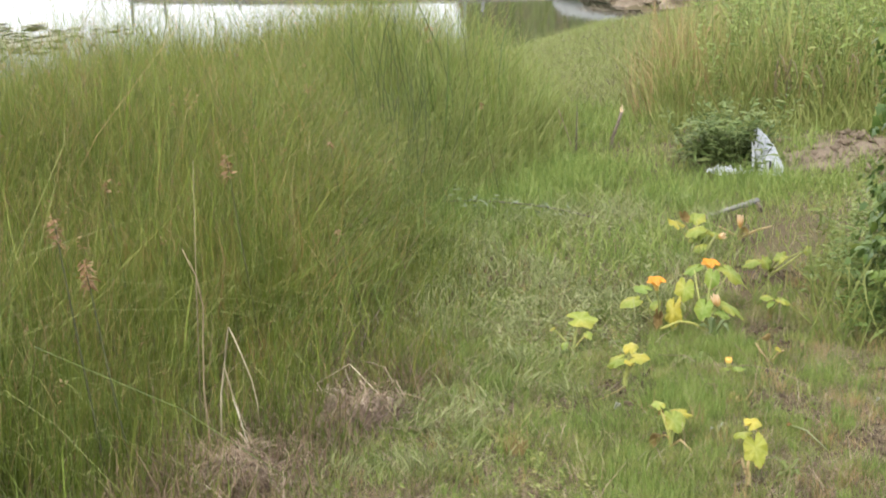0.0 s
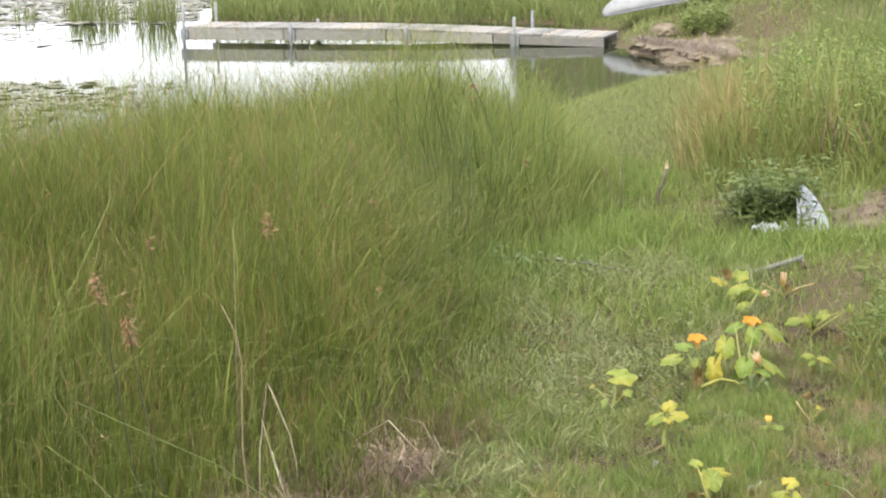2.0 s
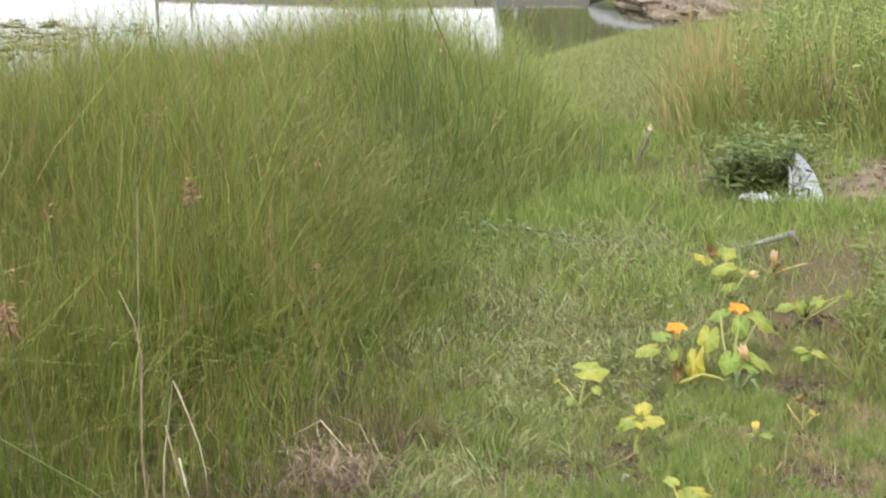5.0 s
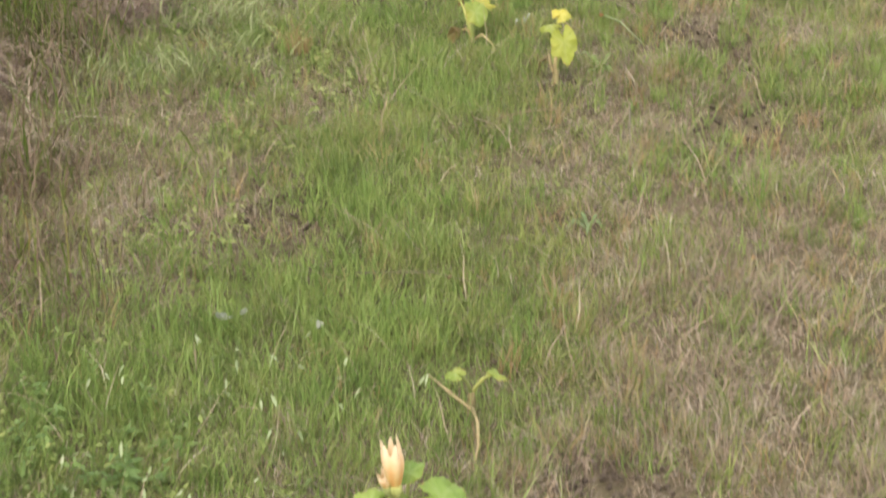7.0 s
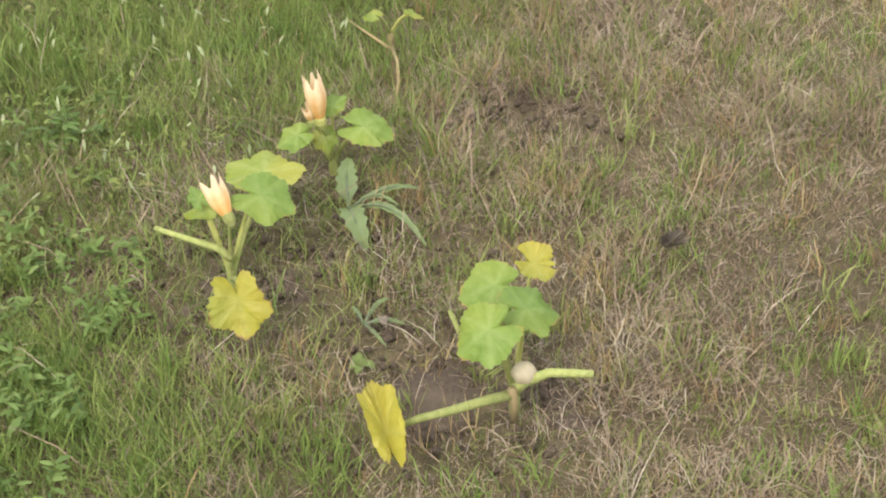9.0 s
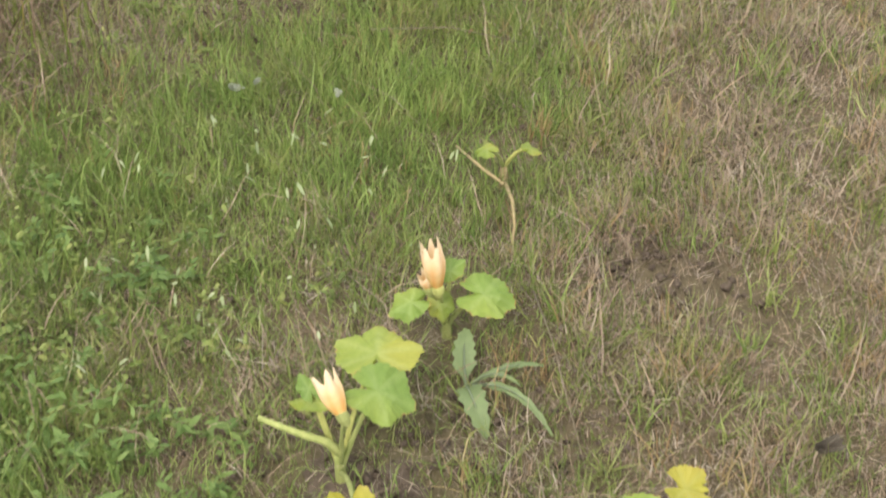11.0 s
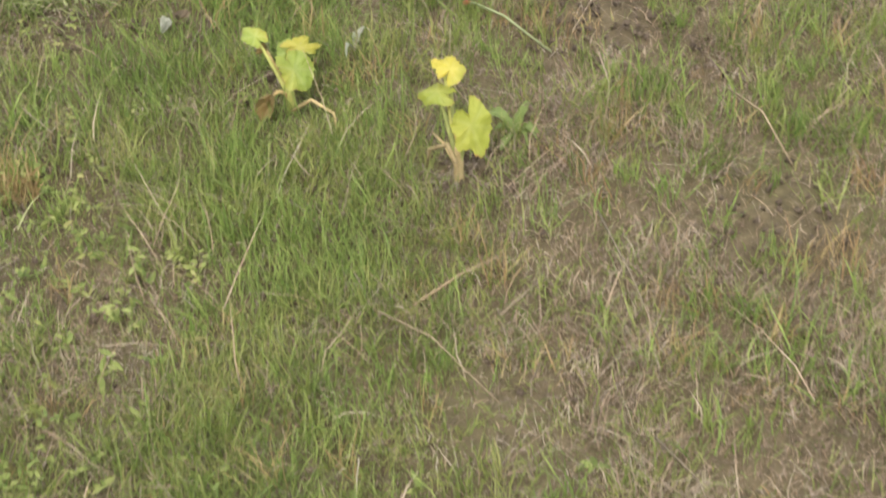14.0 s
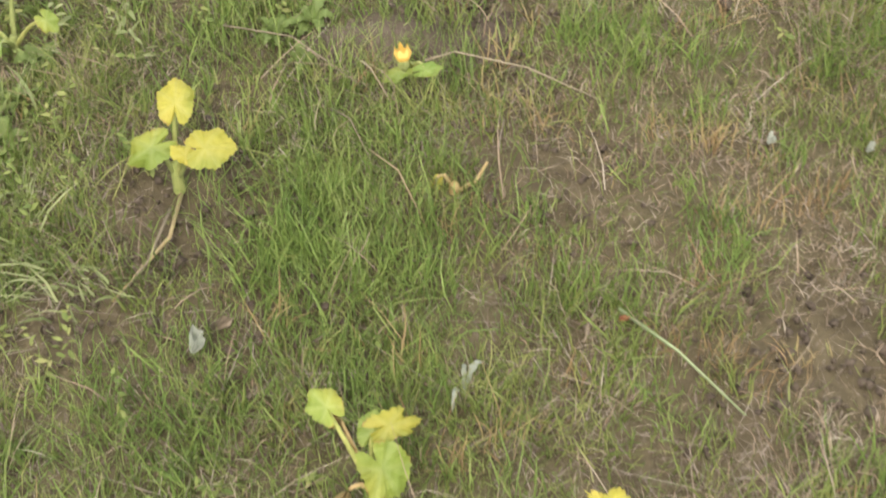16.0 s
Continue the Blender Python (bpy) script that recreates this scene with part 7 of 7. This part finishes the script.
# ---- lily pads and far reeds ----
pads = np.concatenate([
    scatter(-10.5, -5.0, 9.0, 14.6, 170, lambda x, y: (0.35 + 0.65 * smooth(0.35, 0.55, value_noise(x, y, 0.5, 71))) * smooth(-6.5, -7.5, x) * (in_water(x, y) > 0.4)),
    scatter(-26, -9.5, 17, 23.5, 5, lambda x, y: smooth(0.5, 0.7, value_noise(x, y, 0.35, 72)) * (in_water(x, y) > 0.4)),
    scatter(-38, -11, 22.6, 48, 34, lambda x, y: smooth(22.5, 24.5, y) * (0.75 + 0.25 * smooth(0.35, 0.55, value_noise(x, y, 0.3, 73))) * (in_water(x, y) > 0.4))])
n = len(pads)
pr = gauss(n, 0.11, 0.035, 0.04) * np.where(pads[:, 1] < 15, 0.68, 1.0)
pa = rng.uniform(0, 6.28, n)
tilt = rng.normal(0, 0.05, (n, 2))
K = 7
pv = np.zeros((n, K + 1, 3))
pv[:, 0] = pads
for k in range(K):
    a = pa + 0.25 + (2 * np.pi - 0.5) * k / (K - 1)
    pv[:, k + 1, 0] = pads[:, 0] + np.cos(a) * pr
    pv[:, k + 1, 1] = pads[:, 1] + np.sin(a) * pr
pv[:, :, 2] = -0.112
pv[:, 1:, 2] += np.abs(tilt[:, :1] * np.cos(np.arange(K))[None] * 0.25)
tri = [v for k in range(1, K) for v in (0, k, k + 1)]
pl = (np.arange(n)[:, None] * (K + 1) + np.array(tri)[None]).ravel()
stuff("lily_pads", raw_mesh("lily_pads", pv.reshape(-1, 3), pl, np.arange(n * (K - 1)) * 3, np.full(n * (K - 1), 3), M_LILY), "floating lily pads on the pond", "lily pads")

for cx, cy, r, h, m in ((-12.85, 24.0, 0.42, 0.60, 150), (-11.5, 23.7, 0.36, 0.70, 130), (-12.2, 23.8, 0.3, 0.35, 60), (-14.2, 24.2, 0.25, 0.25, 40)):
    a, q = rng.uniform(0, 6.28, m), np.sqrt(rng.uniform(0, 1, m)) * r
    pts = np.stack([cx + np.cos(a) * q, cy + np.sin(a) * q, np.full(m, -0.2)], 1)
    me = blades("reed_clump", pts, gauss(m, h, 0.15, 0.2), np.full(m, 0.018), np.abs(rng.normal(0.18, 0.1, m)), M_FARGRASS, 4, 0.5)
    tagged(new("reed_clump", me), "clump of reeds standing in the pond", "reeds", kind="stuff")
